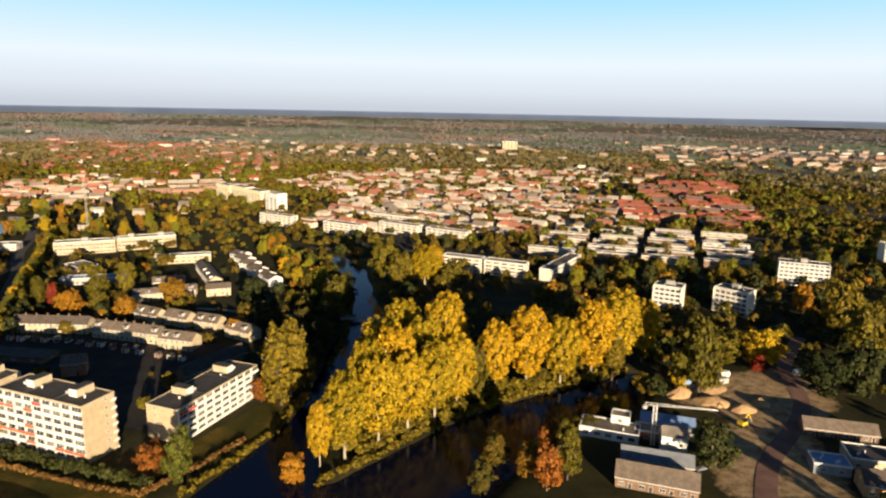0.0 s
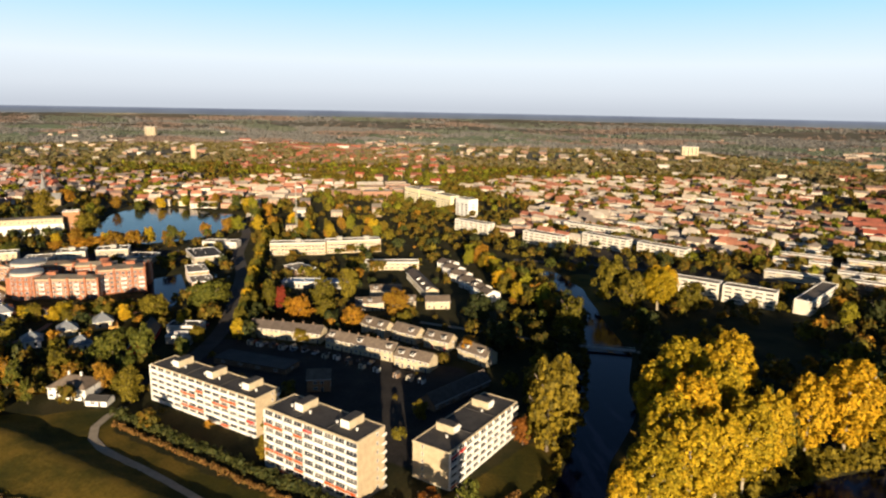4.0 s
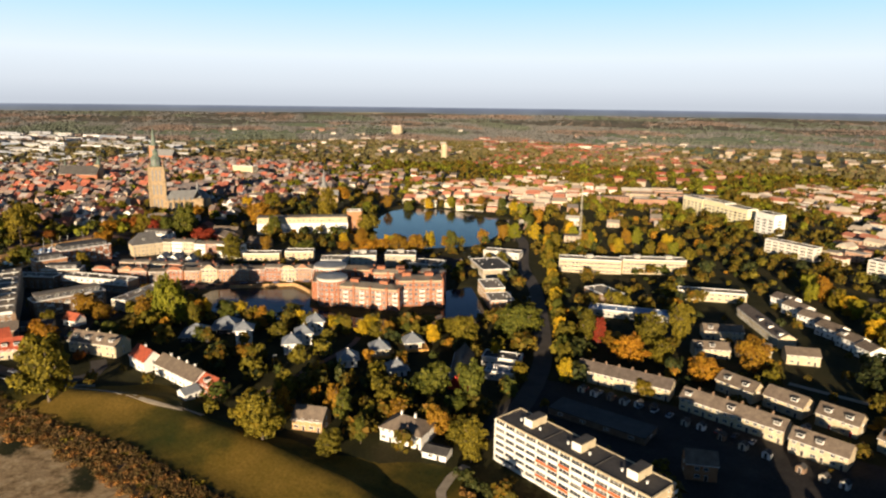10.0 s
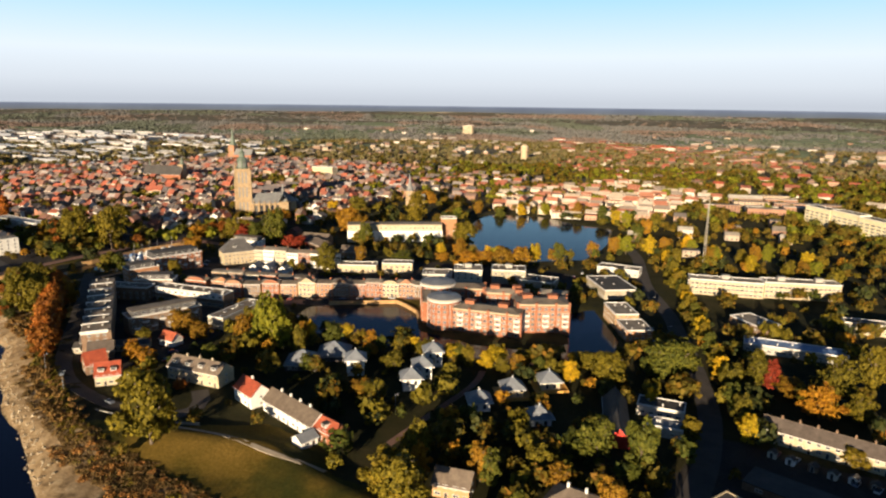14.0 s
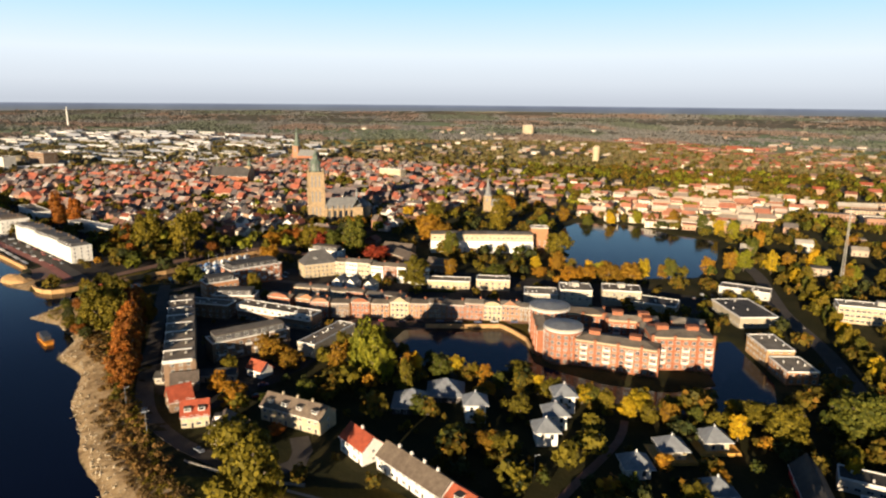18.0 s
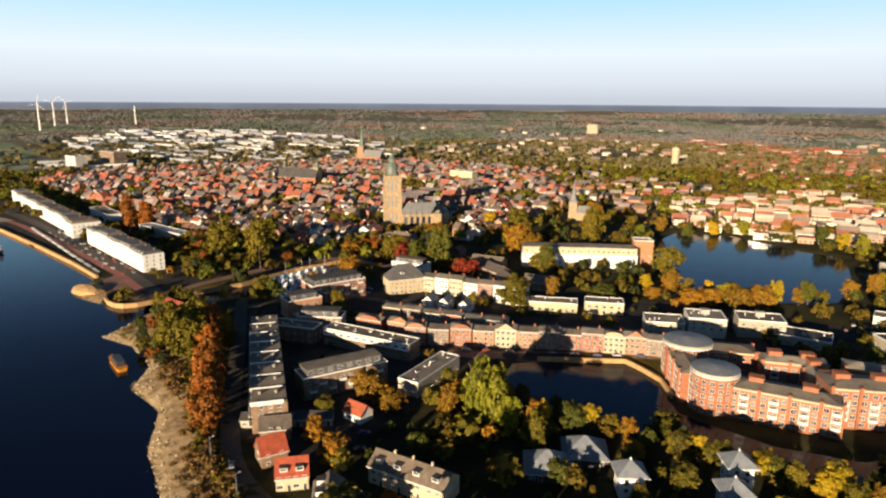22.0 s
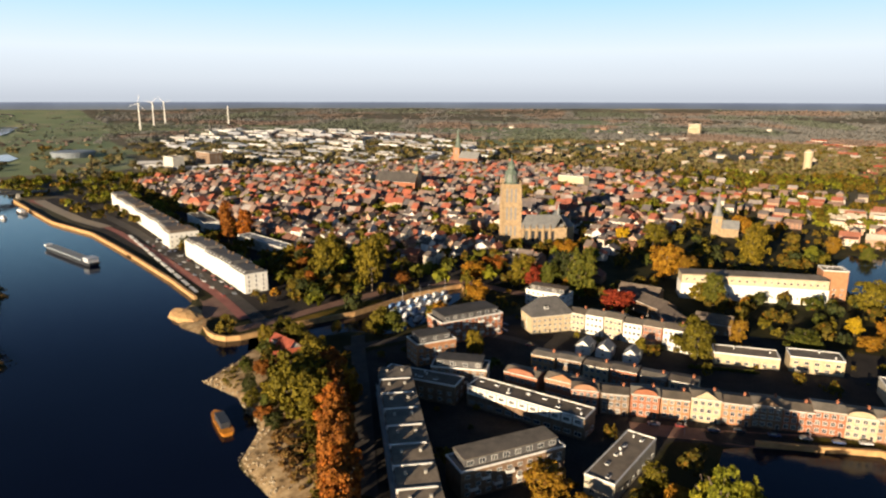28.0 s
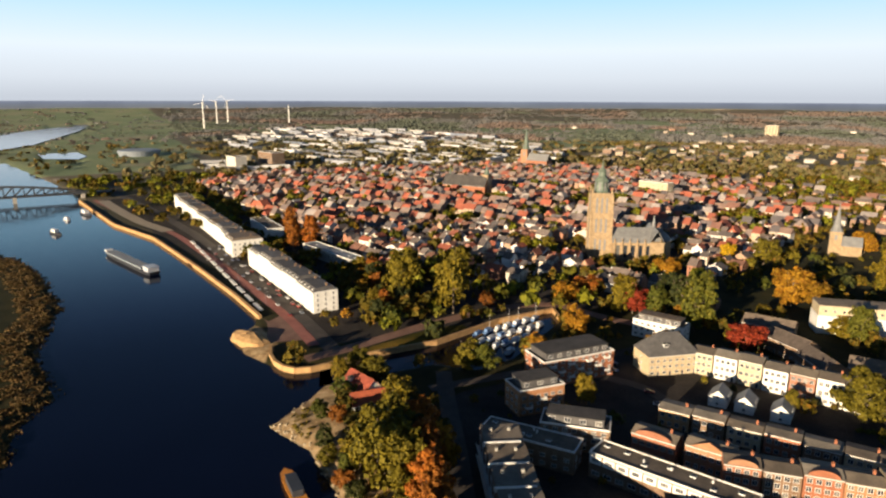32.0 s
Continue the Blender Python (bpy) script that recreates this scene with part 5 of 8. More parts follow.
moat_flats()
g = "white offices behind the moat"
slab_house("white_office", -460, 426, 36, 20, 15, 7, M_OFFWHITE, M_GREYROOF, "low white office block with flat roof", "office", g, floors=2, pitch=4)
slab_house("white_office", -444, 440, 36, 19, 16, 10, M_OFFWHITE, M_GREYROOF, "white office block with glass roof light", "office", g, floors=2, pitch=4, boxes=1, z0=4)
slab_house("white_office", -423, 459, 32, 23, 15, 9.5, M_OFFWHITE, M_GREYROOF, "white cube office with dark roof", "office", g, floors=2, pitch=4, boxes=1, z0=3.5)
slab_house("dark_hall", -402, 462, 15, 26, 16, 5, M_OFFWHITE, M_ROOFING, "low hall with black roof", "hall", floors=1, pitch=4)
slab_house("long_hall", -357, 481, -45, 35, 22, 6, M_OFFWHITE, M_ROOFING, "long white hall with dark roof and skylights", "hall", floors=1, pitch=4, win=(2, 1.2), sides="flr", boxes=0)
slab_house("canal_house", -327, 426, -49, 22, 13, 8, M_BRICKO, M_GREYROOF, "stepped brick flats beside the canal", "apartment block", floors=3, pitch=3.2, win=(1.5, 1.4), sides="flrb")
slab_house("canal_house", -312, 409, -49, 18, 14, 6, M_BRICKO, M_GREYROOF, "low brick flats with terraces", "apartment block", floors=2, pitch=3.2, win=(1.5, 1.4), sides="flrb")
slab_house("white_pavilion", -372, 530, 10, 30, 12, 5, M_OFFWHITE, M_GREYROOF, "long low white pavilion at the road", "hall", floors=1, pitch=4)

# ---- quay terrace on the moat ----
def town_house(name, x, y, ang, l, w, h, wall, gable, label, group, floors=3, roof=M_TILE, pitch=0.24):
    """A narrow brick house; gable: an arched or pointed front gable."""
    b = thing(name, x, y, ang, label, "house", group)
    foot(x, y, ang, l, w)
    s = Shape()
    s.box(-l / 2, l / 2, -w / 2, w / 2, -1.5, h)
    part("wall", s, wall, b)
    s = Shape()
    s.gable(l, w, h, h + w * pitch, 0.2)
    part("roof", s, roof, b)
    if gable:
        s = Shape()
        n = 9 if gable == "arch" else 3
        gw = l * 0.42
        top = [(gw * math.cos(math.pi * i / (n - 1)), h + 2.3 * math.sin(math.pi * i / (n - 1))) for i in range(n)]
        ring = [(-gw, h - 0.1), (gw, h - 0.1)] + top[1:-1] if gable == "arch" else [(-gw, h - 0.1), (gw, h - 0.1), (0, h + 3.0)]
        k = len(ring)
        pts = [(x_, -w / 2 - 0.12, z_) for x_, z_ in ring] + [(x_, -w / 2 + 0.35, z_) for x_, z_ in ring]
        s.solid(pts, [tuple(range(k)), tuple(range(2 * k - 1, k - 1, -1))] + [(i, (i + 1) % k, k + (i + 1) % k, k + i) for i in range(k)])
        part("front_gable", s, wall, b, "arched gable" if gable == "arch" else "pointed gable")
    s = Shape()
    s.box(-l / 2, l / 2, -w / 2 - 0.2, -w / 2, h - 0.35, h - 0.1)
    part("cornice", s, M_FRAME, b)
    n = max(2, int(l / 2.3))
    for k in range(floors):
        for i in range(n):
            u = (i - (n - 1) / 2) * (l - 0.6) / n
            if k == 0 and i == n - 1:
                part("door", door_mesh(M_DARKWOOD), None, b, "", on_wall(l, w, "f", u, 0.05))
            else:
                part("window", window_mesh(1.6, 1.75, 1), None, b, "", on_wall(l, w, "f", u, 0.9 + k * (h - 0.6) / floors))
    part("chimney", chimney_mesh(0.8, 1.4, M_BRICK), None, b, "", pose(l * 0.3, w * 0.1, h + w * pitch * 0.8))
    return b


g = "brick terrace on the moat quay"
kinds = ["arch", None, "arch", None, "point", None, "point", None, None, "arch", "point", None]
for i in range(12):
    f = (i + 0.5) / 12
    x_, y_ = -541 + f * 99, 313 + f * 83 + 4.5 * math.sin(f * math.pi)
    wl = (M_BRICKO, M_BRICK, M_TAN, M_BROWNBRICK, M_BRICKO)[(i * 3) % 5]
    town_house("quay_house", x_, y_, 41 - f * 9, 10.7, 10, (9.6, 8.8, 9.3, 8.5)[i % 4], wl, kinds[i], "brick quay house, warm orange front" + (" with a gable" if kinds[i] else ""), g, roof=M_GREYROOF, pitch=0.10)

# ---- flats and terraces between moat and harbour ----
def stepped_block():
    b = thing("stepped_block", -546, 238, -27.5, "long riverside flats with stepped dark roofs and white ribs", "apartment block")
    foot(-546, 238, -27.5, 97, 15)
    for i in range(8):
        x0 = -47.5 + i * 12
        h = 13.2 - 0.28 * i
        s = Shape()
        s.box(x0, x0 + 11.8, -6.5, 6.5, -1.5, h)
        seg = part("house_unit", s, M_BROWNBRICK, b)
        s = Shape()
        p8_ = [(x0 + 0.2, -6.3, h), (x0 + 11.4, -6.3, h), (x0 + 11.4, 6.3, h), (x0 + 0.2, 6.3, h)]
        s.solid(p8_ + [(a_, b_, h + (1.15 if a_ < x0 + 5 else 0.6)) for a_, b_, c_ in p8_], [(4, 5, 6, 7), (0, 1, 5, 4), (1, 2, 6, 5), (2, 3, 7, 6), (3, 0, 4, 7)])
        part("roof", s, M_GREYROOF, seg, "grey roof sloping to the river end")
        for v_ in (-3.4, 2.6):
            q = Shape()
            q.box(-0.45, 0.45, -0.45, 0.45, 0, 1.1)
            part("roof_vent", q, M_CONCRETE, seg, "", pose(x0 + 4.2, v_, h + 0.8))
        s = Shape()
        s.box(x0 + 11.45, x0 + 11.95, -6.9, 5.2, h - 0.3, h + 1.25)
        part("rib", s, M_FRAME, seg, "white roof rib")
        s = Shape()
        s.box(x0 + 0.2, x0 + 11.6, -7.6, -6.5, 2.8, 3.0)
        s.box(x0 + 0.2, x0 + 11.6, -7.6, -7.5, 3.0, 3.9)
        s.box(x0 + 0.2, x0 + 11.6, -7.6, -6.5, 6.6, 6.8)
        s.box(x0 + 0.2, x0 + 11.6, -7.6, -7.5, 6.8, 7.7)
        part("gallery", s, M_WHITE, seg, "white gallery")
        for k in range(4):
            for u in (3.2, 8.6):
                part("window", window_mesh(2.6, 1.7, 2), None, seg, "", pose(x0 + u, -6.5, k * 3.1 + 0.9))
    for k in range(4):
        for u in (-3, 0.5, 3.5):
            part("window", window_mesh(1.6, 1.5, 1), None, b, "", pose(48.3, u, k * 2.8 + 0.9, 0, 0, 90))


stepped_block()
g = "flats between moat and harbour"
slab_house("brick_block", -518, 258, 78, 38, 11, 9.5, M_BROWNBRICK, M_GREYROOF, "brown-brick flats with white upper band", "apartment block", g, floors=3, pitch=3.4, sides="fbr", boxes=0)
tb = slab_house("terrace_block", -544, 293, 19, 50, 10, 8.5, M_BROWNBRICK, M_GREYROOF, "brown terrace with white upper bays and flat roof", "terrace", g, floors=1, pitch=3.8, win=(2.6, 1.6), z0=1.2, boxes=0)
for i in range(11):
    q = Shape()
    q.box(-2.0, 2.0, -0.45, 0.02, 0, 2.7)
    bay = part("upper_bay", q, M_WHITE, tb, "white panelled upper bay", pose(-22.6 + i * 4.52, -5.0, 5.4))
    part("window", window_mesh(2.4, 1.5, 2), None, bay, "", pose(0, -0.45, 0.8))
slab_house("terrace_block", -586, 272, 30, 34, 10, 8.0, M_BROWNBRICK, M_GREYROOF, "brown flat-roofed terrace beside the lane", "terrace", g, floors=2, pitch=3.8, boxes=0)
slab_house("workshop", -497, 290, 106, 35, 10, 6.5, M_OFFWHITE, M_GREYROOF, "long workshop with flat roof and white end", "workshop", g, floors=1, pitch=4, sides="lrf")
row_house("long_shed", -505, 224, 50, 34, 7, 3.2, 4.6, M_OFFWHITE, M_ROOFING, "low dark shed with white doors", "shed", g, floors=1)
slab_house("brick_block", -584, 291, 42, 24, 11, 9, M_BROWNBRICK, M_ROOFING, "dark-roofed brick flats by the lane", "apartment block", g, floors=3, pitch=3.2)
slab_house("brick_block", -614, 297, 80, 20, 12, 10.5, M_BRICKO, M_ROOFING, "square brick flats with black roof", "apartment block", g, floors=3, pitch=3.0, sides="flr", boxes=1)
slab_house("harbour_block", -630, 330, 82, 36, 16, 11.5, M_BRICK, M_ROOFING, "large brick harbour block with dark roof and skylights", "apartment block", g, floors=4, pitch=3.2, sides="flr", boxes=3)
row_house("tall_house", -612, 372, 70, 24, 14, 9.5, 18, M_TAN, M_DARKSLATE, "tall pale mansard house with dark steep roof", "house", g, floors=3, hip=True, dormers=0.7, end_win=True)
slab_house("white_house", -640, 402, 20, 26, 10, 9, M_WHITE, M_TILE, "white house with a flat parapet", "house", g, floors=3, pitch=3)
for i, wl in enumerate((M_CREAM, M_WHITE, M_CREAM, M_WHITE, M_BRICKO, M_WHITE, M_WHITE)):
    f = (i + 0.5) / 7
    town_house("street_house", -606 + 66 * f, 384 + 24 * f, 21, 9.4, 11, 10.0 + 0.5 * (i % 3), wl, None, ("white" if wl is M_WHITE else "cream" if wl is M_CREAM else "brick") + " three-storey street house with grey roof", "houses in the long street", roof=M_GREYROOF, pitch=0.12)
for i in range(6):
    f = (i + 0.5) / 6
    town_house("lane_house", -580 + 66 * f, 331 + 30 * f, 25, 11.2, 9, 7.0 + 0.6 * (i % 2), (M_BRICKO, M_BROWNBRICK, M_CREAM)[i % 3], None, "two-storey lane house with grey-brown roof", "lane houses", floors=2, roof=M_GREYROOF, pitch=0.06)
for i, (hx, hy) in enumerate(((-563, 309), (-548, 318))):
    town_house("gable_house", hx, hy, 22, 15, 9, 8.5, M_BRICKO, "arch" if i == 0 else "point", "orange-brick house with a broad front gable", "gabled lane houses", floors=2, roof=M_GREYROOF, pitch=0.12)
for hx, hy, ha in ((-577, 363, 25), (-568, 367, 25), (-556, 372, 25)):
    row_house("white_cottage", hx, hy, ha + 90, 9, 7, 4, 7, M_WHITE, M_SLATE, "small white cottage with steep gable", "house", "white cottages", units=1, end_win=True)
row_house("red_roof_house", -485, 206, 78, 9, 8, 4.6, 9.6, M_BROWNBRICK, M_REDTILE, "tall brick house with steep red roof", "house", "riverside houses", units=2, dormers=0.6, end_win=True)
row_house("red_roof_house", -468, 204, 58, 10, 8, 4.6, 9.4, M_CREAM, M_REDTILE, "cream house with bright red roof and dormers", "house", "riverside houses", units=2, dormers=1.0, end_win=True)
row_house("grey_roof_house", -450, 206, -36, 12, 9, 5.0, 8.0, M_CREAM, M_TILE, "cream house with grey-brown roof", "house", "riverside houses", units=2, dormers=0.5, end_win=True)
row_house("row_of_houses", -440, 231, 16, 28, 10, 6.0, 9.6, M_CREAM, M_TILE, "cream terrace with brown roof, white dormers and chimneys", "terrace", "riverside houses", units=4, dormers=1.0, chim=M_CREAM, end_win=True)
row_house("villa", -500, 216, 60, 11, 8, 4.0, 7.6, M_BROWNBRICK, M_TILE, "small brown-brick house with a dark roof at the road", "house", "riverside houses", units=1, end_win=True)
row_house("small_house", -490, 246, 10, 9, 7, 3.4, 6.6, M_WHITE, M_REDTILE, "small white house with bright red roof", "house", units=1, floors=1)
row_house("ferry_house", -659, 243, 10, 16, 10, 4.5, 9.4, M_WHITE, M_REDTILE, "white ferry house with steep orange-red roof", "house", "river point houses", units=2, dormers=0.5, end_win=True)
row_house("ferry_house", -647, 240, 80, 14, 8, 3.8, 7.6, M_WHITE, M_REDTILE, "lower wing with orange-red roof", "house", "river point houses", units=1, floors=1)

# ---- museum with a long white front by the pond ----
mu = slab_house("white_museum", -590, 499, 43, 46, 14, 9.5, M_WHITE, M_GREYROOF, "long white building with brick-coloured roof band", "museum", floors=1, pitch=4.6, win=(1.2, 1.8), rim=0.3, z0=2.6)
q = Shape()
q.box(-46 / 2 + 0.3, 46 / 2 - 0.3, -6.7, 6.7, 9.6, 15.2)
up = part("upper_storey", q, M_CREAM, mu, "tan brick upper storey")
q = Shape()
q.box(-46 / 2, 46 / 2, -7.1, 7.1, 15.2, 15.6)
part("upper_roof", q, M_GREYROOF, up)
for i in range(10):
    part("window", window_mesh(1.6, 1.4, 0), None, up, "", pose((i - 4.5) * 46 / 10.6, -6.7, 11.6))
mu = slab_house("white_museum", -558.6, 526.8, 40, 38, 14, 9.5, M_WHITE, M_GREYROOF, "white wing with tan upper storey", "museum", floors=1, pitch=4.6, win=(1.2, 1.8), rim=0.3, z0=2.6)
q = Shape()
q.box(-38 / 2 + 0.1, 38 / 2 - 0.3, -6.7, 6.7, 9.6, 15.2)
up = part("upper_storey", q, M_CREAM, mu, "tan brick upper storey")
q = Shape()
q.box(-38 / 2, 38 / 2, -7.1, 7.1, 15.2, 15.6)
part("upper_roof", q, M_GREYROOF, up)
for i in range(10):
    part("window", window_mesh(1.6, 1.4, 0), None, up, "", pose((i - 4.5) * 38 / 10.6, -6.7, 11.6))
slab_house("brick_annex", -546, 551, 40, 14, 12, 19, M_BRICKO, M_GREYROOF, "taller brick end of the white building", "museum", floors=3, pitch=3.4)
for hx, hy, ha, hl, hh in ((-594, 438, -12, 26, 7), (-572, 428, -30, 20, 6), (-612, 452, 20, 24, 7), (-556, 440, 24, 18, 6)):
    row_house("brick_hall", hx, hy, ha, hl, 12, hh, hh + 3.5, M_BROWNBRICK, M_TILE, "brown-brick hall with pitched roof near the park", "hall", "park halls", units=4, floors=1)

for hx, hy, hl, hh in ((-523, 412, 28, 5.5), (-500, 430, 22, 7)):
    slab_house("low_school", hx, hy, 36, hl, 11, hh, M_TAN, M_GREYROOF, "low tan building with a grey flat roof by the hedge", "hall", "low halls by the moat", floors=1 if hh < 6 else 2, pitch=3.6, win=(2.0, 1.5), vents=2)

# ---- white hotels along the river quay ----
g = "white houses on the river quay"


def quay_house(x, y, ang, l, w, h, floors, roof, label, end=False, dormers=3):
    """A stuccoed quay house: a windowed front and end, a cornice, and a steep slate roof with dormers."""
    b = slab_house("quay_house", x, y, ang, l, w, h, M_WHITE, M_DARKSLATE, label, "house", g, floors=floors, pitch=3.7, win=(1.1, 1.8), sides="fr" if end else "f", step=(h - 0.8) / floors, rim=0.15, vents=0, z0=0.9)
    s = Shape()
    x1, y1, x2, y2 = l / 2 - 0.4, w / 2 - 0.4, l / 2 - 1.6, w / 2 - 2.4
    s.solid([(-x1, -y1, h), (x1, -y1, h), (x1, y1, h), (-x1, y1, h), (-x2, -y2, h + 2.0), (x2, -y2, h + 2.0), (x2, y2, h + 2.0), (-x2, y2, h + 2.0)],
            [(0, 1, 5, 4), (1, 2, 6, 5), (2, 3, 7, 6), (3, 0, 4, 7), (4, 5, 6, 7)])
    rf = part("mansard", s, roof, b, "steep slate-grey mansard roof")
    s = Shape()
    s.box(-l / 2 - 0.3, l / 2 + 0.3, -w / 2 - 0.45, -w / 2, h - 0.5, h + 0.1)
    part("cornice", s, M_FRAME, b)
    for i in range(dormers):
        u = (i + 0.5) / dormers * (l - 2) - (l - 2) / 2
        part("dormer", dormer_mesh(1.5, 1.2, 1.6), None, rf, "white dormer window", pose(u, -w / 2 + 1.5, h + 0.4))
    for sx in (-0.32, 0.34):
        part("chimney", chimney_mesh(1.1, 1.3, M_BROWNBRICK), None, b, "", pose(l * sx, w * 0.16, h + 2.0))
    return b


for i in range(5):
    quay_house(-782 - 26 * i, 271.5, 0, 25.8, 15, (12.5, 13.5, 12.8, 14.0, 12.5)[i], 4, M_DARKSLATE, "white stuccoed quay house under a slate mansard roof", i == 0, 4)
for i in range(11):
    quay_house(-942 - 25 * i, 272.5 + 0.4 * i, -1, 24.8, 17 if i else 24, (12.5, 11.5, 13, 12)[i % 4], 3, M_DARKSLATE if i % 3 else M_TILE, "white quay house in a long river row", i == 0, 4)
slab_house("hotel_wing", -880, 322, 8, 70, 12, 8, M_CONCRETE, M_SLATE, "long low grey building behind the quay houses", "house", floors=2, pitch=4.5, win=(1.6, 1.6), sides="f", step=3.4)
slab_house("hotel_wing", -1010, 312, -2, 60, 14, 9, M_WHITE, M_GREYROOF, "low white wing behind the quay", "house", floors=2, pitch=4.5, win=(1.4, 1.6), sides="f", step=3.6)

# ---- quay walls, bridge, railings ----
def wall_run(name, line, h, thick, material, label, z=-1.6):
    w = tagged(new(name), label, "wall", "", "structure")
    for a, b in zip(line, line[1:]):
        l = math.hypot(b[0] - a[0], b[1] - a[1])
        s = Shape()
        s.box(0, l, -thick / 2, thick / 2, z, h)
        s.box(-0.1, l + 0.1, -thick / 2 - 0.15, thick / 2 + 0.15, h, h + 0.25)
        part("wall_panel", s, material, w, "", pose(a[0], a[1], 0, 0, 0, math.degrees(math.atan2(b[1] - a[1], b[0] - a[0]))))
    return w


wall_run("quay_wall", [(-778, 236), (-830, 235), (-899, 231), (-965, 226), (-1034, 220), (-1119, 198), (-1210, 189), (-1304, 180)], 1.2, 1.6, M_QUAY, "tan stone quay wall along the river", -2.6)
wall_run("quay_wall_point", [(-731, 227), (-720, 223.5), (-711, 222.5), (-703, 224), (-697.5, 227.5), (-695, 234), (-695, 242), (-697, 262), (-694, 300), (-704, 346), (-703, 385), (-690, 378)], 1.3, 1.2, M_QUAY, "stone wall round the quay point and harbour", -2.6)
wall_run("moat_wall", [(-481, 345), (-466, 359), (-451, 374), (-440, 371), (-428, 366), (-416, 354)], 0.7, 0.9, M_QUAY, "pale stone wall of the moat quay", -2.2)
s = Shape()
for i in range(11):
    s.box(i * 20, i * 20 + 14, -1.1, 1.1, 0.12, 0.9)
low = structure("planter_wall", s, M_FRAME, "low white planter walls along the quay")
low.matrix_basis = pose(-790, 240, 0.1, 0, 0, 178.6)


def truss_bridge():
    b = thing("river_bridge", -1330, 96, 91, "long dark steel truss bridge over the river", "bridge")
    s = Shape()
    s.box(-110, 122, -5, 5, 5.0, 7.0)
    part("deck", s, M_GIRDER, b)
    for sy in (-5, 5):
        s = Shape()
        for i in range(21):
            x0 = -110 + i * 10
            h0 = 6.6 + 12 * math.sin(math.pi * i / 21)
            h1 = 6.6 + 12 * math.sin(math.pi * (i + 1) / 21)
            s.bar((x0, sy, h0), (x0 + 10, sy, h1), 0.7)
            s.bar((x0, sy, 6.6), (x0, sy, h0 + 0.01), 0.45)
            s.bar((x0, sy, 6.6), (x0 + 10, sy, h1), 0.4)
        part("truss", s, M_GIRDER, b)
    for x0 in (-50, 20, 90):
        s = Shape()
        s.box(x0 - 2, x0 + 2, -5.5, 5.5, -4, 5.6)
        part("pier", s, M_CONCRETE, b)


truss_bridge()
b = thing("foot_bridge", -45, 366, 2, "low concrete footbridge over the canal", "bridge")
s = Shape()
s.box(-15, 15, -1.8, 1.8, 0.1, 0.45)
part("deck", s, M_CONCRETE, b)
for sy in (-1.75, 1.75):
    s = Shape()
    s.box(-15, 15, sy - 0.05, sy + 0.05, 1.3, 1.4)
    for i in range(11):
        s.box(-15 + i * 3 - 0.05, -15 + i * 3 + 0.05, sy - 0.05, sy + 0.05, 0.45, 1.35)
    part("railing", s, M_FRAME, b)

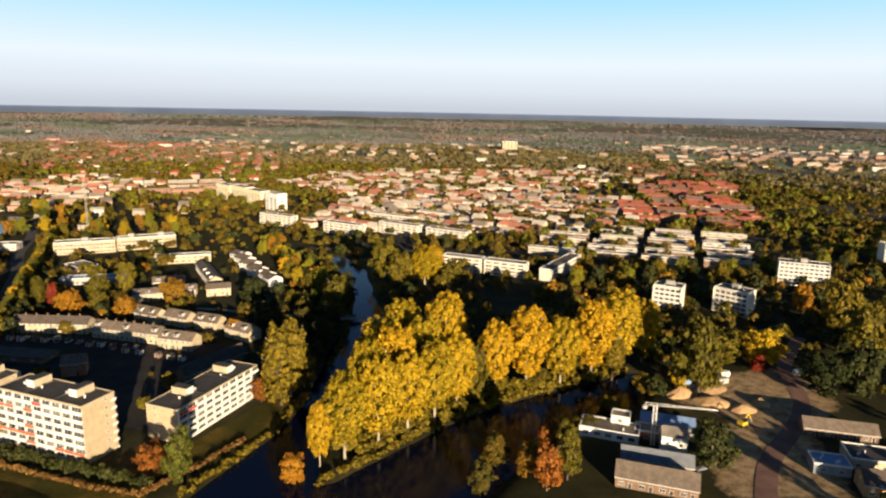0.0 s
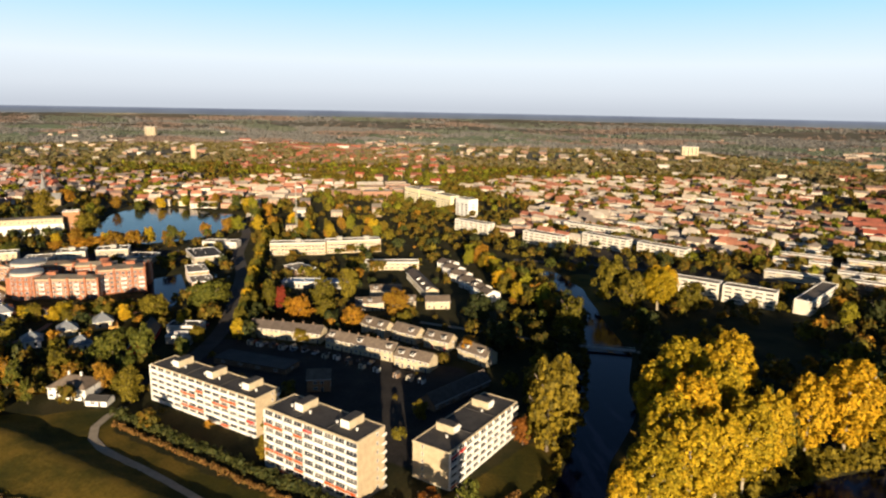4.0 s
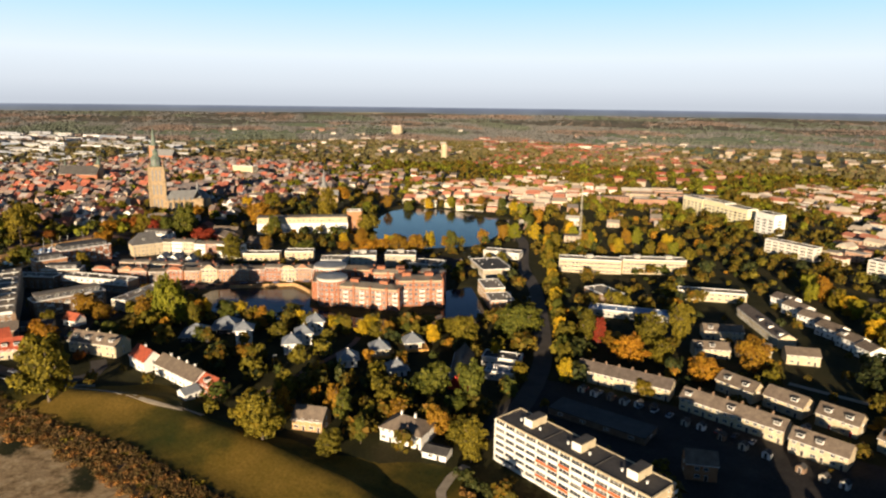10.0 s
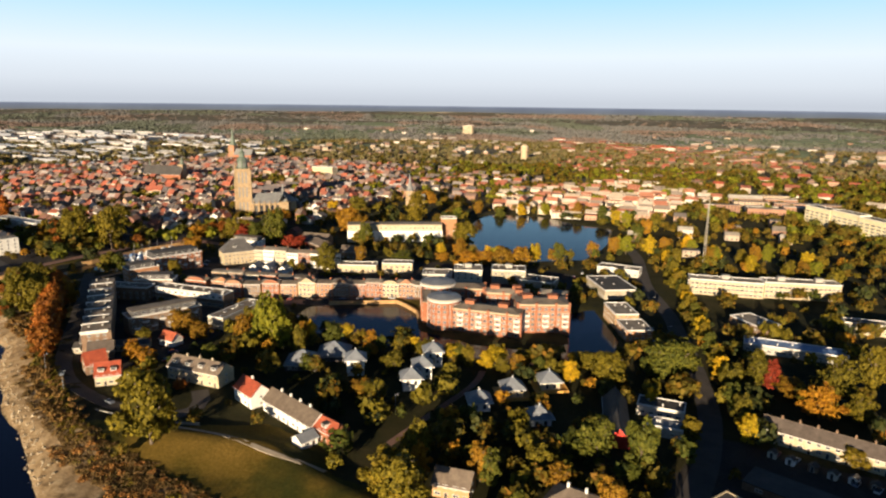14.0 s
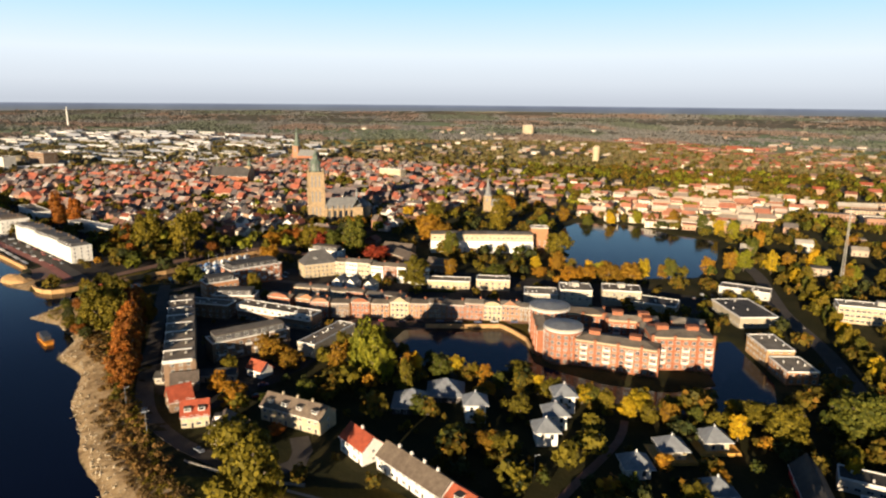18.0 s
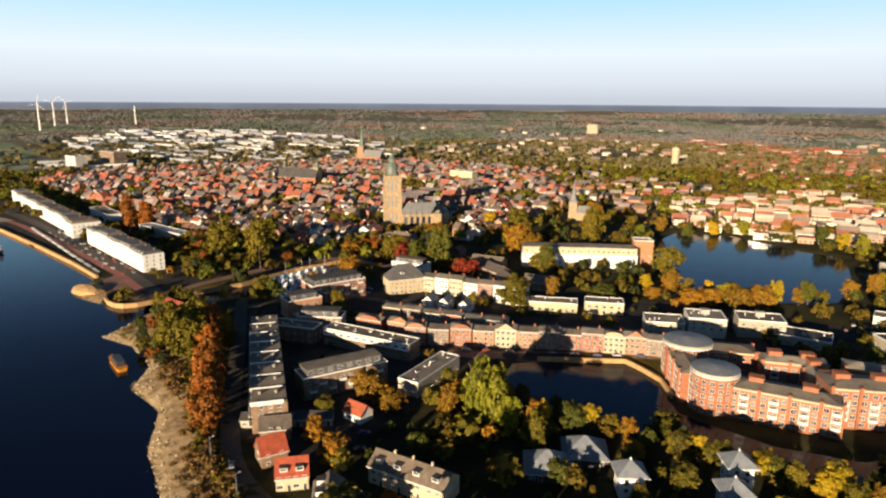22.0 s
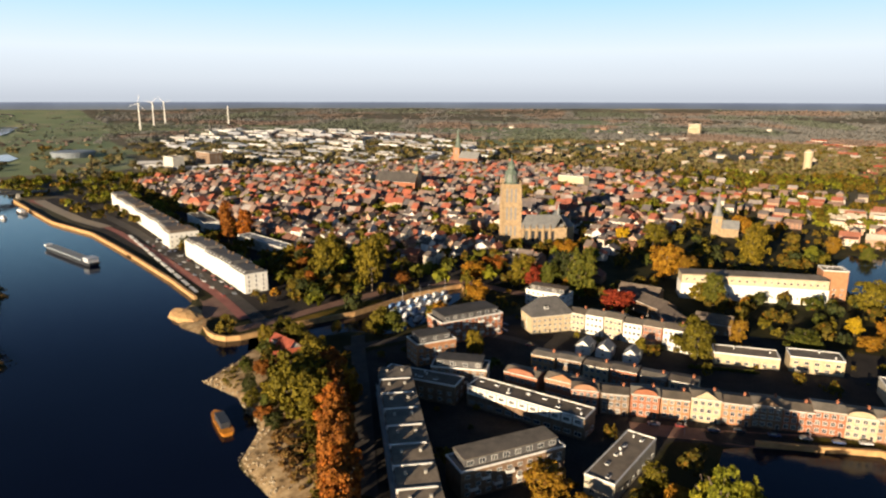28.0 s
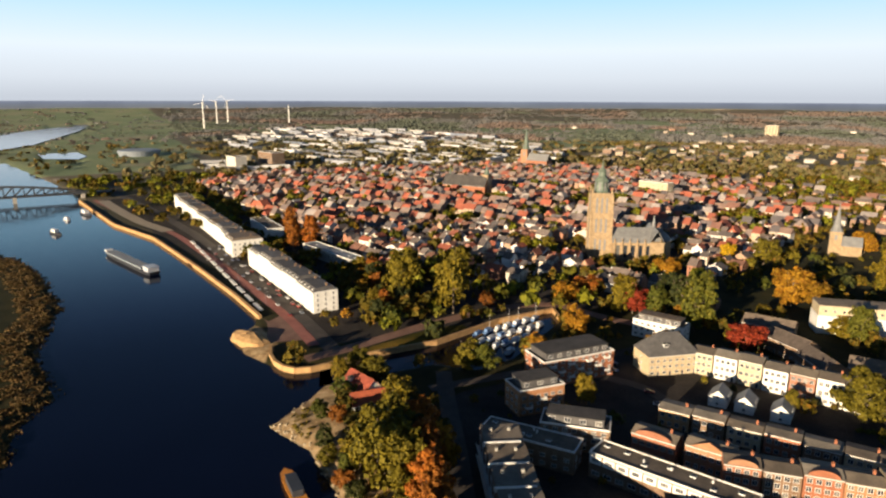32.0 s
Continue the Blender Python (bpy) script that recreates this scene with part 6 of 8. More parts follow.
# ---- the great church ----
def church():
    b = thing("great_church", -789, 506, 52, "large sandstone church with a green copper spire", "church")
    foot(-774, 526, 52, 70, 32)
    s = Shape()
    s.box(-8, 8, -8, 8, -1, 50)
    for sx in (-8.8, 7.0):
        for sy in (-8.8, 7.0):
            s.box(sx, sx + 1.8, sy, sy + 1.8, -1, 36)
            s.box(sx + 0.3, sx + 1.5, sy + 0.3, sy + 1.5, 36, 48)
    tower = part("tower", s, M_STONE, b, "square stone tower")
    for k, (z, hh) in enumerate(((6, 9), (20, 11), (35, 12))):
        for sd in "frlb":
            for u in (-3.2, 0, 3.2):
                q = Shape()
                q.solid([(x_, y_, z_) for y_ in (-0.12, 0.05) for x_, z_ in ((-0.75, 0), (0.75, 0), (0.75, hh - 1), (0, hh), (-0.75, hh - 1))],
                        [(0, 1, 2, 3, 4), (0, 5, 6, 1), (1, 6, 7, 2), (2, 7, 8, 3), (3, 8, 9, 4), (4, 9, 5, 0)])
                part("belfry_opening", q, M_LEAD, tower, "", on_wall(16, 16, sd, u * 1.15, z))
    for z in (17.5, 33, 49.2):
        s = Shape()
        s.box(-8.4, 8.4, -8.4, 8.4, z, z + 0.9)
        part("string_course", s, M_STONE, tower)
    for sx in (-7.2, 7.2):
        for sy in (-7.2, 7.2):
            s = Shape()
            s.tube([(0, 0.8), (2.2, 0.65), (5.0, 0.05)], 6)
            part("pinnacle", s, M_STONE, tower, "", pose(sx, sy, 50.1))
    s = Shape()
    s.tube([(50, 6.8), (51.2, 5.6), (58, 5.2), (58.6, 5.9), (59.8, 5.2), (61.6, 3.4), (62, 2.9), (65.6, 2.7), (66.2, 3.3), (67.6, 2.2), (69.4, 0.9), (70.5, 0.5), (75, 0.1)], 8)
    part("spire", s, M_COPPER, b, "green copper lantern spire")
    for i in range(8):
        a = radians(22.5 + 45 * i)
        q = Shape()
        q.box(-0.6, 0.6, -0.1, 0.1, 0, 6)
        part("lantern_opening", q, M_LEAD, tower, "", pose(5.3 * math.cos(a), 5.3 * math.sin(a), 51.6, 0, 0, math.degrees(a) + 90))
    s = Shape()
    s.box(7, 46, -8, 8, -1, 17)
    s.box(9, 44, -14, -8, -1, 14)
    s.box(9, 44, 8, 14, -1, 14)
    s.tube([(-1, 8), (14, 8)], 10, 0, 47, 0)
    part("nave", s, M_STONE, b)
    for i in range(7):
        for sy in (-1, 1):
            s = Shape()
            s.box(-0.65, 0.65, -0.9, 0.9, -1, 11)
            s.box(-0.55, 0.55, -0.5, 0.5, 11, 15.2)
            s.tube([(15.2, 0.55), (17.4, 0.05)], 4)
            part("buttress", s, M_STONE, b, "", pose(10.1 + i * 5.6, sy * 14.8, 0))
    for i in range(6):
        q = Shape()
        q.box(-1.2, 1.2, -0.1, 0.1, 0, 9.2)
        part("window", q, M_GLASS, b, "tall dark church window", pose(12.9 + i * 5.6, -14.03, 2.4))
        q = Shape()
        q.box(-1.0, 1.0, -0.1, 0.1, 0, 2.0)
        part("window", q, M_GLASS, b, "", pose(12.9 + i * 5.6, -8.03, 14.6))
    s = Shape()
    s.gable(39, 16.4, 17, 23, 0.4)
    part("nave_roof", s, M_LEAD, b, "steep lead-grey roof", pose(26.5, 0, 0))
    for sy in (-11, 11):
        s = Shape()
        s.gable(35.5, 6.4, 14, 17.0, 0.3)
        part("aisle_roof", s, M_LEAD, b, "", pose(26.5, sy, 0))
    s = Shape()
    s.tube([(14, 8.5), (22, 0.4)], 10, 0, 47, 0)
    part("apse_roof", s, M_LEAD, b)
    s = Shape()
    s.box(36, 46, -17, 17, -1, 15)
    part("transept", s, M_STONE, b)
    s = Shape()
    s.gable(34.6, 10.4, 15, 24, 0.3)
    part("transept_roof", s, M_LEAD, b, "", pose(41, 0, 0, 0, 0, 90))
    s = Shape()
    s.tube([(22, 1.4), (27, 1.2), (33, 0.1)], 8, 0, 41, 0)
    part("ridge_spire", s, M_LEAD, b)


church()


def spired_tower(name, x, y, ang, w, h, top, wall, roof, label, nave=0.0):
    b = thing(name, x, y, ang, label, "church")
    foot(x, y, ang, w + nave * 2, w + 6)
    s = Shape()
    s.box(-w / 2, w / 2, -w / 2, w / 2, -1, h)
    t = part("tower", s, wall, b)
    s = Shape()
    s.box(-w / 2 - 0.35, w / 2 + 0.35, -w / 2 - 0.35, w / 2 + 0.35, h - 0.5, h + 0.3)
    part("cornice", s, wall, t)
    for sd in "frl":
        q = Shape()
        q.box(-w * 0.12, w * 0.12, -0.1, 0.05, 0, h * 0.22)
        part("belfry_opening", q, M_LEAD, t, "", on_wall(w, w, sd, 0, h * 0.66))
    s = Shape()
    s.tube([(h + 0.3, w * 0.56), (h + (top - h) * 0.16, w * 0.36), (top, 0.08)], 8)
    part("spire", s, roof, b)
    if nave:
        s = Shape()
        s.box(w / 2, w / 2 + nave, -w * 0.7, w * 0.7, -1, h * 0.45)
        part("nave", s, wall, b)
        s = Shape()
        s.gable(nave, w * 1.4, h * 0.45, h * 0.8, 0.3)
        part("nave_roof", s, M_LEAD, b, "", pose(w / 2 + nave / 2, 0, 0))


spired_tower("old_gate_church", -696, 672, 30, 8.5, 18, 40, M_STONE, M_LEAD, "sandstone church tower with a slender grey spire", 14)
spired_tower("brick_church", -1335, 874, 20, 13, 32, 70, M_BRICKO, M_COPPER, "tall brick church tower with a thin spire", 40)
spired_tower("wine_tower", -1098, 620, 20, 9, 26, 38, M_STONE, M_COPPER, "old stone tower with domed lantern", 0)
spired_tower("ridge_turret", -1142, 594, 20, 4, 20, 36, M_COPPER, M_COPPER, "pale green roof turret of a long church", 0)
row_house("long_church", -1120, 604, 28, 60, 16, 12, 24, M_BRICK, M_ROOFING, "long brick church with a high dark roof", "church", units=10, floors=1)
slab_house("cream_palace", -985, 800, 10, 40, 14, 18, M_CREAM, M_GREYROOF, "pale yellow town building above the roofs", "building", floors=4, pitch=4, step=4)
b = thing("water_tower", -893, 1263, 0, "round pale brick water tower with a dome", "water tower")
s = Shape()
s.tube([(-1, 6.6), (24, 6.2), (25.5, 7.0), (34, 7.0), (37, 5.0), (38.6, 2.4), (39, 0.5)], 20)
part("shaft", s, M_TAN, b)
s = Shape()
s.tube([(34.02, 7.2), (34.5, 7.2)], 20)
part("ring", s, M_FRAME, b)
for hx, hy, hl, hh in ((-1716, 2213, 40, 33), (178, 1990, 46, 29)):
    slab_house("far_flats", hx, hy, 12, hl, 16, hh, M_TAN, M_GREYROOF, "tall pale flats on the horizon", "apartment block", "far tower flats", floors=10, pitch=9, win=(5, 2), step=3.6, sides="f", vents=0)


def turbine(x, y, h, turn, blades=True):
    b = thing("wind_turbine", x, y, 60, "white wind turbine far on the plain" if blades else "tall white chimney mast on the plain", "wind turbine" if blades else "mast", "wind turbines" if blades else "")
    s = Shape()
    s.tube([(-2, 3.4), (h, 1.9)], 10)
    part("tower", s, M_WHITE, b)
    if blades:
        s = Shape()
        s.box(-2.5, 2.5, -5, 6, h - 1.5, h + 3)
        hub = part("nacelle", s, M_WHITE, b)
        for i in range(3):
            a = radians(turn + 120 * i)
            s = Shape()
            s.bar((0, -6, h + 0.8), (32 * math.sin(a), -6, h + 0.8 + 32 * math.cos(a)), 0.45)
            part("blade", s, M_WHITE, hub)


turbine(-3070, 712, 96, 15)
turbine(-3356, 829, 98, 45)
turbine(-3583, 932, 98, 80)
turbine(-3333, 1137, 84, 0, False)
b = thing("storage_tank", -1640, 470, 0, "round beige storage tank", "tank")
s = Shape()
s.tube([(-1, 17), (14, 17), (16, 12)], 24)
part("shell", s, M_CREAM, b)
slab_house("station_hall", -1338, 560, 86, 250, 15, 6.5, M_CONCRETE, M_SHED, "long low station hall with a pale roof", "hall", floors=1, pitch=9, win=(5, 2), vents=0)
slab_house("grain_store", -1560, 432, 10, 36, 20, 22, M_OFFWHITE, M_GREYROOF, "tall pale grain store", "warehouse", floors=1, vents=0)
slab_house("mill_block", -1570, 495, 10, 50, 24, 26, M_BROWNBRICK, M_GREYROOF, "brown mill block with window rows", "warehouse", floors=5, pitch=6, win=(3, 2), step=4.4, vents=0)
b = thing("glass_hall", -1930, 330, 8, "curved grey stadium hall", "hall")
s = Shape()
s.tube([(-1, 38), (11, 42), (12, 40), (13, 32), (14, 4)], 32)
part("shell", s, M_STEEL, b)

# ---- old town: red and brown roofs round the church ----
def old_house(l, w, eaves, ridge, seed):
    """A town house: walls with their windows, and a steep roof with a chimney."""
    b = new("town_house")
    pick = random.Random(seed)
    s = Shape()
    s.box(-l / 2, l / 2, -w / 2, w / 2, -1, eaves, 0)
    for sx in (-1, 1):
        s.solid([(sx * l / 2, -w / 2, eaves), (sx * l / 2, w / 2, eaves), (sx * l / 2, 0, ridge), (sx * (l / 2 - 0.3), -w / 2, eaves), (sx * (l / 2 - 0.3), w / 2, eaves), (sx * (l / 2 - 0.3), 0, ridge)], [(0, 1, 2), (5, 4, 3), (0, 2, 5, 3), (1, 4, 5, 2)], 0)
    for k in range(int(eaves // 3)):
        for i in range(int(l // 2.6)):
            u = (i + 0.5) * 2.6 - int(l // 2.6) * 1.3
            s.box(u - 0.5, u + 0.5, -w / 2 - 0.05, -w / 2 + 0.02, 0.9 + 3 * k, 2.5 + 3 * k, 1)
        for u in (-w / 4, w / 4):
            s.box(l / 2 - 0.02, l / 2 + 0.05, u - 0.5, u + 0.5, 0.9 + 3 * k, 2.5 + 3 * k, 1)
    s.box(l / 2 - 1.3, l / 2 - 0.5, -0.4, 0.4, eaves, ridge + 1.3, 0)
    part("wall", s, [M_TOWN_WALL, M_GLASS], b)
    s = Shape()
    s.gable(l, w, eaves, ridge, 0.3)
    part("roof", s, M_TOWN_ROOF, b)
    return tagged(b, "old town house with a steep tiled roof", "house", "old town houses")


protos = [old_house(7, 11, 9.5, 13.5, 1), old_house(6.5, 12, 10.5, 14.5, 2), old_house(9, 9, 7.5, 11.5, 3), old_house(11, 10, 8.5, 12.5, 4), old_house(15, 10, 9.5, 13, 5)]
spots = []
pick = random.Random(11)
for bi in range(-12, 13):
    for bj in range(-13, 14):
        bx, by = -1010 + bi * 54 * 0.953 - bj * 43 * 0.302, 610 + bi * 54 * 0.302 + bj * 43 * 0.953
        turn = 17.5 + 9 * float(wavy(np.float64(bx), np.float64(by), 260, 2.0))
        if pick.random() < 0.08:
            continue
        row_v = 10.5 + pick.uniform(-1.5, 2.0)
        cu, su = math.cos(radians(turn)), math.sin(radians(turn))
        for v_, start, stop in ((-row_v, -24, 24), (row_v, -24, 24)):
            u_ = start + pick.uniform(0, 4)
            while u_ < stop:
                front = pick.choice((6.0, 6.8, 7.5, 8.5, 10.0, 12.5))
                xx, y2 = bx + (u_ + front / 2) * cu - v_ * su, by + (u_ + front / 2) * su + v_ * cu
                u_ += front + (0.05 if pick.random() < 0.86 else pick.uniform(3, 9))
                if not inside(TOWN, xx, y2) or (abs(xx + 770) < 60 and abs(y2 - 512) < 42) or y2 < 330 or (xx > -760 and y2 < 440) or (xx > -830 and y2 < 390):
                    continue
                if any(abs((xx - q[0]) * q[2] + (y2 - q[1]) * q[3]) < q[4] + 6 and abs(-(xx - q[0]) * q[3] + (y2 - q[1]) * q[2]) < q[5] + 6 for q in FOOT):
                    continue
                across = pick.random() < 0.3
                spots.append((xx, y2, turn + (90 if across else 0) + (180 if v_ > 0 else 0) + pick.uniform(-2, 2), front, across))
spots.sort(key=lambda q: math.hypot(q[0] + 430, q[1] - 130))
near, rest = spots[:220], spots[220:]
for i, (xx, y2, aa, front, across) in enumerate(near):
    k = pick.randrange(5)
    wide, deep = ((7, 11), (6.5, 12), (9, 9), (11, 10), (15, 10))[k]
    lift = pick.uniform(0.62, 1.05)
    stretch = (10.5 / wide, front / deep) if across else (front / wide, 10.5 / deep)
    m = pose(xx, y2, 0, 0, 0, aa) @ Matrix.Diagonal((*stretch, lift, 1))
    if i < 5:
        wide, deep = ((7, 11), (6.5, 12), (9, 9), (11, 10), (15, 10))[i]
        protos[i].matrix_basis = pose(xx, y2, 0, 0, 0, aa) @ Matrix.Diagonal((*((10.5 / wide, front / deep) if across else (front / wide, 10.5 / deep)), lift, 1))
    else:
        copy_thing(protos[k], m)
    foot(xx, y2, aa, 8, 8)


def joined_houses(name, rows, wall, roof, label):
    """Many small far houses in one mesh: walls, roofs and a dark band of windows."""
    s = Shape()
    for x, y, a, l, w, e, r, fl in rows:
        c, n = math.cos(a), math.sin(a)

        def at(u, v, z):
            return (x + u * c - v * n, y + u * n + v * c, z)
        p = [at(u, v, z) for z in (-1, e) for u, v in ((-l / 2, -w / 2), (l / 2, -w / 2), (l / 2, w / 2), (-l / 2, w / 2))]
        s.solid(p, [(0, 1, 5, 4), (1, 2, 6, 5), (2, 3, 7, 6), (3, 0, 4, 7)], 0)
        o = 0.3
        if fl:
            s.solid([at(u, v, z) for z in (e, e + 0.5) for u, v in ((-l / 2 - o, -w / 2 - o), (l / 2 + o, -w / 2 - o), (l / 2 + o, w / 2 + o), (-l / 2 - o, w / 2 + o))], [(4, 5, 6, 7), (0, 1, 5, 4), (1, 2, 6, 5), (2, 3, 7, 6), (3, 0, 4, 7)], 1)
        else:
            q = [at(-l / 2 - o, -w / 2 - o, e - 0.2), at(l / 2 + o, -w / 2 - o, e - 0.2), at(l / 2 + o, w / 2 + o, e - 0.2), at(-l / 2 - o, w / 2 + o, e - 0.2), at(-l / 2, 0, r), at(l / 2, 0, r)]
            s.solid(q, [(0, 1, 5, 4), (2, 3, 4, 5), (1, 2, 5), (3, 0, 4)], 1)
        nwin = max(1, int(l / 3.5))
        for k in range(max(1, int(e // 2.9))):
            for i in range(nwin):
                u = (i + 0.5) * l / nwin - l / 2
                s.face([at(u - 0.7, -w / 2 - 0.05, 0.9 + 2.9 * k), at(u + 0.7, -w / 2 - 0.05, 0.9 + 2.9 * k), at(u + 0.7, -w / 2 - 0.05, 2.2 + 2.9 * k), at(u - 0.7, -w / 2 - 0.05, 2.2 + 2.9 * k)], 2)
    ob = new(name, s.mesh(name, [wall, roof, M_GLASS]))
    return tagged(ob, label, "houses", "", "stuff")


rows = []
for x, y, a, front, across in rest:
    e = pick.choice((5.5, 6.5, 7.5, 9.0))
    deep = pick.uniform(9.5, 11.5)
    l_, w_ = (deep, front) if across else (front, deep)
    rows.append((x, y, radians(a), l_, w_, e, e + 0.42 * w_ + pick.uniform(0, 0.8), pick.random() < 0.1))
joined_houses("old_town_roofs", rows, M_FAR_WALL, M_OLD_ROOF, "mass of red-roofed old town houses")

# districts further out
pick = random.Random(5)


def clear(x, y, gap=6.0):
    return not any(abs((x - q[0]) * q[2] + (y - q[1]) * q[3]) < q[4] + gap and abs(-(x - q[0]) * q[3] + (y - q[1]) * q[2]) < q[5] + gap for q in FOOT)


def dry(x, y, gap=0.0):
    if any(bool(inside(p, x, y)) for p in WATERS):
        return False
    return gap == 0 or min(float(dist_line(p + p[:1], np.float64(x), np.float64(y))[0]) for p in WATERS) > gap


def district(name, poly, ang, dx, dy, size, roof, label, fill=0.8, flat=0.3, lo=5.0, wall=M_FAR_WALL, jitter=3.0):
    xs, ys = [p[0] for p in poly], [p[1] for p in poly]
    cx, cy = sum(xs) / len(xs), sum(ys) / len(ys)
    r = max(math.hypot(a - cx, b - cy) for a, b in poly)
    out = []
    c, n = math.cos(radians(ang)), math.sin(radians(ang))
    u = -r
    while u < r:
        v = -r
        while v < r:
            x, y = cx + u * c - v * n + pick.uniform(-jitter, jitter), cy + u * n + v * c + pick.uniform(-jitter, jitter)
            if bool(inside(poly, x, y)) and pick.random() < fill and clear(x, y) and dry(x, y):
                l = pick.uniform(*size)
                e = lo + pick.choice((0, 0, 0.8, 2.5))
                out.append((x, y, radians(ang) + (math.pi / 2 if pick.random() < 0.12 else 0), l, pick.uniform(8, 11), e, e + pick.uniform(2.4, 4.2), pick.random() < flat))
            v += dy
        u += dx
    QUARTERS.append(poly)
    for q in out:
        FAR_FEET.append(q[:2])
    return joined_houses(name, out, wall, roof, label)


FAR_FEET, QUARTERS = [], []
district("red_estate_rows", [(200, 700), (330, 690), (380, 820), (480, 1150), (340, 1140), (250, 900)], -10, 42, 17, (30, 40), M_FAR_RED, "red-roofed estate rows", 0.97, 0.0, 5.0, jitter=1.0)
district("white_estate_houses", [(-150, 660), (60, 620), (200, 700), (250, 900), (150, 960), (-120, 900)], -30, 17, 20, (12, 17), M_EAST_ROOF, "white houses with pale roofs in dense streets", 0.95, 0.5, wall=M_EAST_WALL)
district("brick_quarter", [(-150, 900), (150, 960), (340, 1150), (300, 1320), (-200, 1250), (-260, 1000)], -25, 25, 23, (16, 25), M_EAST_ROOF, "brick quarter of long roofs", 0.85, 0.3, wall=M_EAST_WALL)
district("pond_quarter", [(-620, 720), (-480, 715), (-440, 760), (-420, 1000), (-600, 1060), (-680, 880)], 20, 18, 19, (11, 19), M_EAST_ROOF, "pale houses with red roofs behind the pond", 0.9, 0.3, wall=M_EAST_WALL)
district("garden_quarter", [(-640, 1090), (-300, 1060), (-260, 1300), (-500, 1700), (-900, 1500), (-800, 1200)], 15, 32, 36, (12, 20), M_FAR_RED, "red-roofed garden suburb", 0.55, 0.15)
district("west_quarter", [(-900, 1020), (-1400, 950), (-1700, 1300), (-1500, 1900), (-900, 1700)], 25, 40, 44, (12, 20), M_FAR_GREY, "houses scattered among trees", 0.32, 0.2)
district("north_quarter", [(-500, 1400), (300, 1300), (500, 1700), (200, 2300), (-900, 2300)], 5, 52, 58, (16, 26), M_FAR_GREY, "pale far suburb among trees", 0.42, 0.35)
district("north_red_quarter", [(-900, 1500), (-500, 1500), (-600, 2000), (-1300, 2100)], 5, 40, 46, (20, 40), M_FAR_RED, "far red-roofed rows", 0.5, 0.1)
district("far_east_quarter", [(500, 1500), (1500, 1500), (1900, 2300), (700, 2500)], 8, 60, 70, (20, 40), M_FAR_GREY, "far pale estate on the horizon side", 0.55, 0.4)
district("plain_villages", [(-3600, 1500), (-1500, 2000), (-400, 2500), (600, 2500), (1800, 2400), (1500, 3400), (-1000, 3700), (-3000, 3000)], 12, 95, 110, (10, 26), M_FAR_GREY, "far pale houses scattered over the plain", 0.07, 0.2, jitter=40.0)
district("north_town", [(-720, 740), (-790, 790), (-1000, 1010), (-900, 1020), (-690, 1000), (-690, 880), (-650, 730)], 18, 19, 22, (9, 16), M_OLD_ROOF, "red and brown roofs north of the church", 0.62, 0.2)
district("far_east_red", [(330, 1160), (480, 1160), (560, 1500), (380, 1500)], -5, 40, 40, (20, 36), M_FAR_RED, "far red rows", 0.4, 0.1)
district("pond_flats", [(-420, 880), (-330, 850), (-300, 960), (-380, 1020)], 25, 40, 34, (30, 40), M_FAR_GREY, "pale school buildings behind the pond", 0.9, 0.8, 9.0)
district("business_park", [(-1400, 640), (-1560, 480), (-2400, 620), (-3000, 900), (-2700, 1300), (-1900, 1350), (-1400, 1050)], 18, 56, 50, (26, 80), M_SHEDROOF, "white and grey sheds of the business park", 0.5, 1.0, 6.0, M_SHED, 12.0)
district("station_sheds", [(-1420, 480), (-1560, 330), (-1750, 420), (-1560, 560)], 75, 46, 70, (40, 80), M_SHEDROOF, "long station sheds", 0.6, 1.0, 6.0, M_SHED, 4.0)
district("park_houses", [(-420, 640), (-300, 600), (-240, 700), (-330, 840), (-420, 780)], 20, 44, 44, (10, 14), M_FAR_GREY, "houses hidden in the park", 0.4, 0.3)
district("harbour_houses", [(-700, 440), (-640, 430), (-560, 450), (-600, 490), (-690, 520)], 22, 30, 30, (10, 15), M_FAR_RED, "houses behind the harbour", 0.45, 0.2)


# ---- trees ----
def leaf_cloud(n, size, lobes, seed, squash=1.0):
    """Leaf clumps as small bent cards over a set of lobes (x, y, z, radius, height)."""
    r = np.random.default_rng(seed)
    lob = np.array(lobes, float)
    pick = r.choice(len(lob), n, p=lob[:, 3] ** 2 / (lob[:, 3] ** 2).sum())
    d = r.normal(size=(n, 3))
    d /= np.linalg.norm(d, axis=1, keepdims=True)
    d[:, 2] = np.where(d[:, 2] < -0.45, -d[:, 2], d[:, 2])
    rad = r.uniform(0.62, 1.06, (n, 1)) ** 0.6
    pos = lob[pick, :3] + d * rad * np.stack([lob[pick, 3], lob[pick, 3], lob[pick, 4]], -1)
    middle = (lob[:, :3] * lob[:, 3:4]).sum(0) / lob[:, 3].sum()
    crown = pos - middle
    crown /= np.linalg.norm(crown, axis=1, keepdims=True)
    nrm = 0.6 * d + 0.5 * crown + r.normal(scale=0.5, size=(n, 3))
    nrm /= np.linalg.norm(nrm, axis=1, keepdims=True)
    side = np.cross(nrm, r.normal(size=(n, 3)))
    side /= np.linalg.norm(side, axis=1, keepdims=True)
    up = np.cross(nrm, side)
    s = size * r.uniform(0.55, 1.15, (n, 1))
    corners = []
    for a, b in ((-1, -0.8), (0.9, -1), (1, 0.9), (-0.8, 1)):
        corners.append(pos + side * s * a * r.uniform(0.5, 1.1, (n, 1)) + up * s * b * r.uniform(0.5, 1.1, (n, 1)) - nrm * s * r.uniform(0, 0.5, (n, 1)))
    return np.stack(corners, 1).reshape(-1, 3)


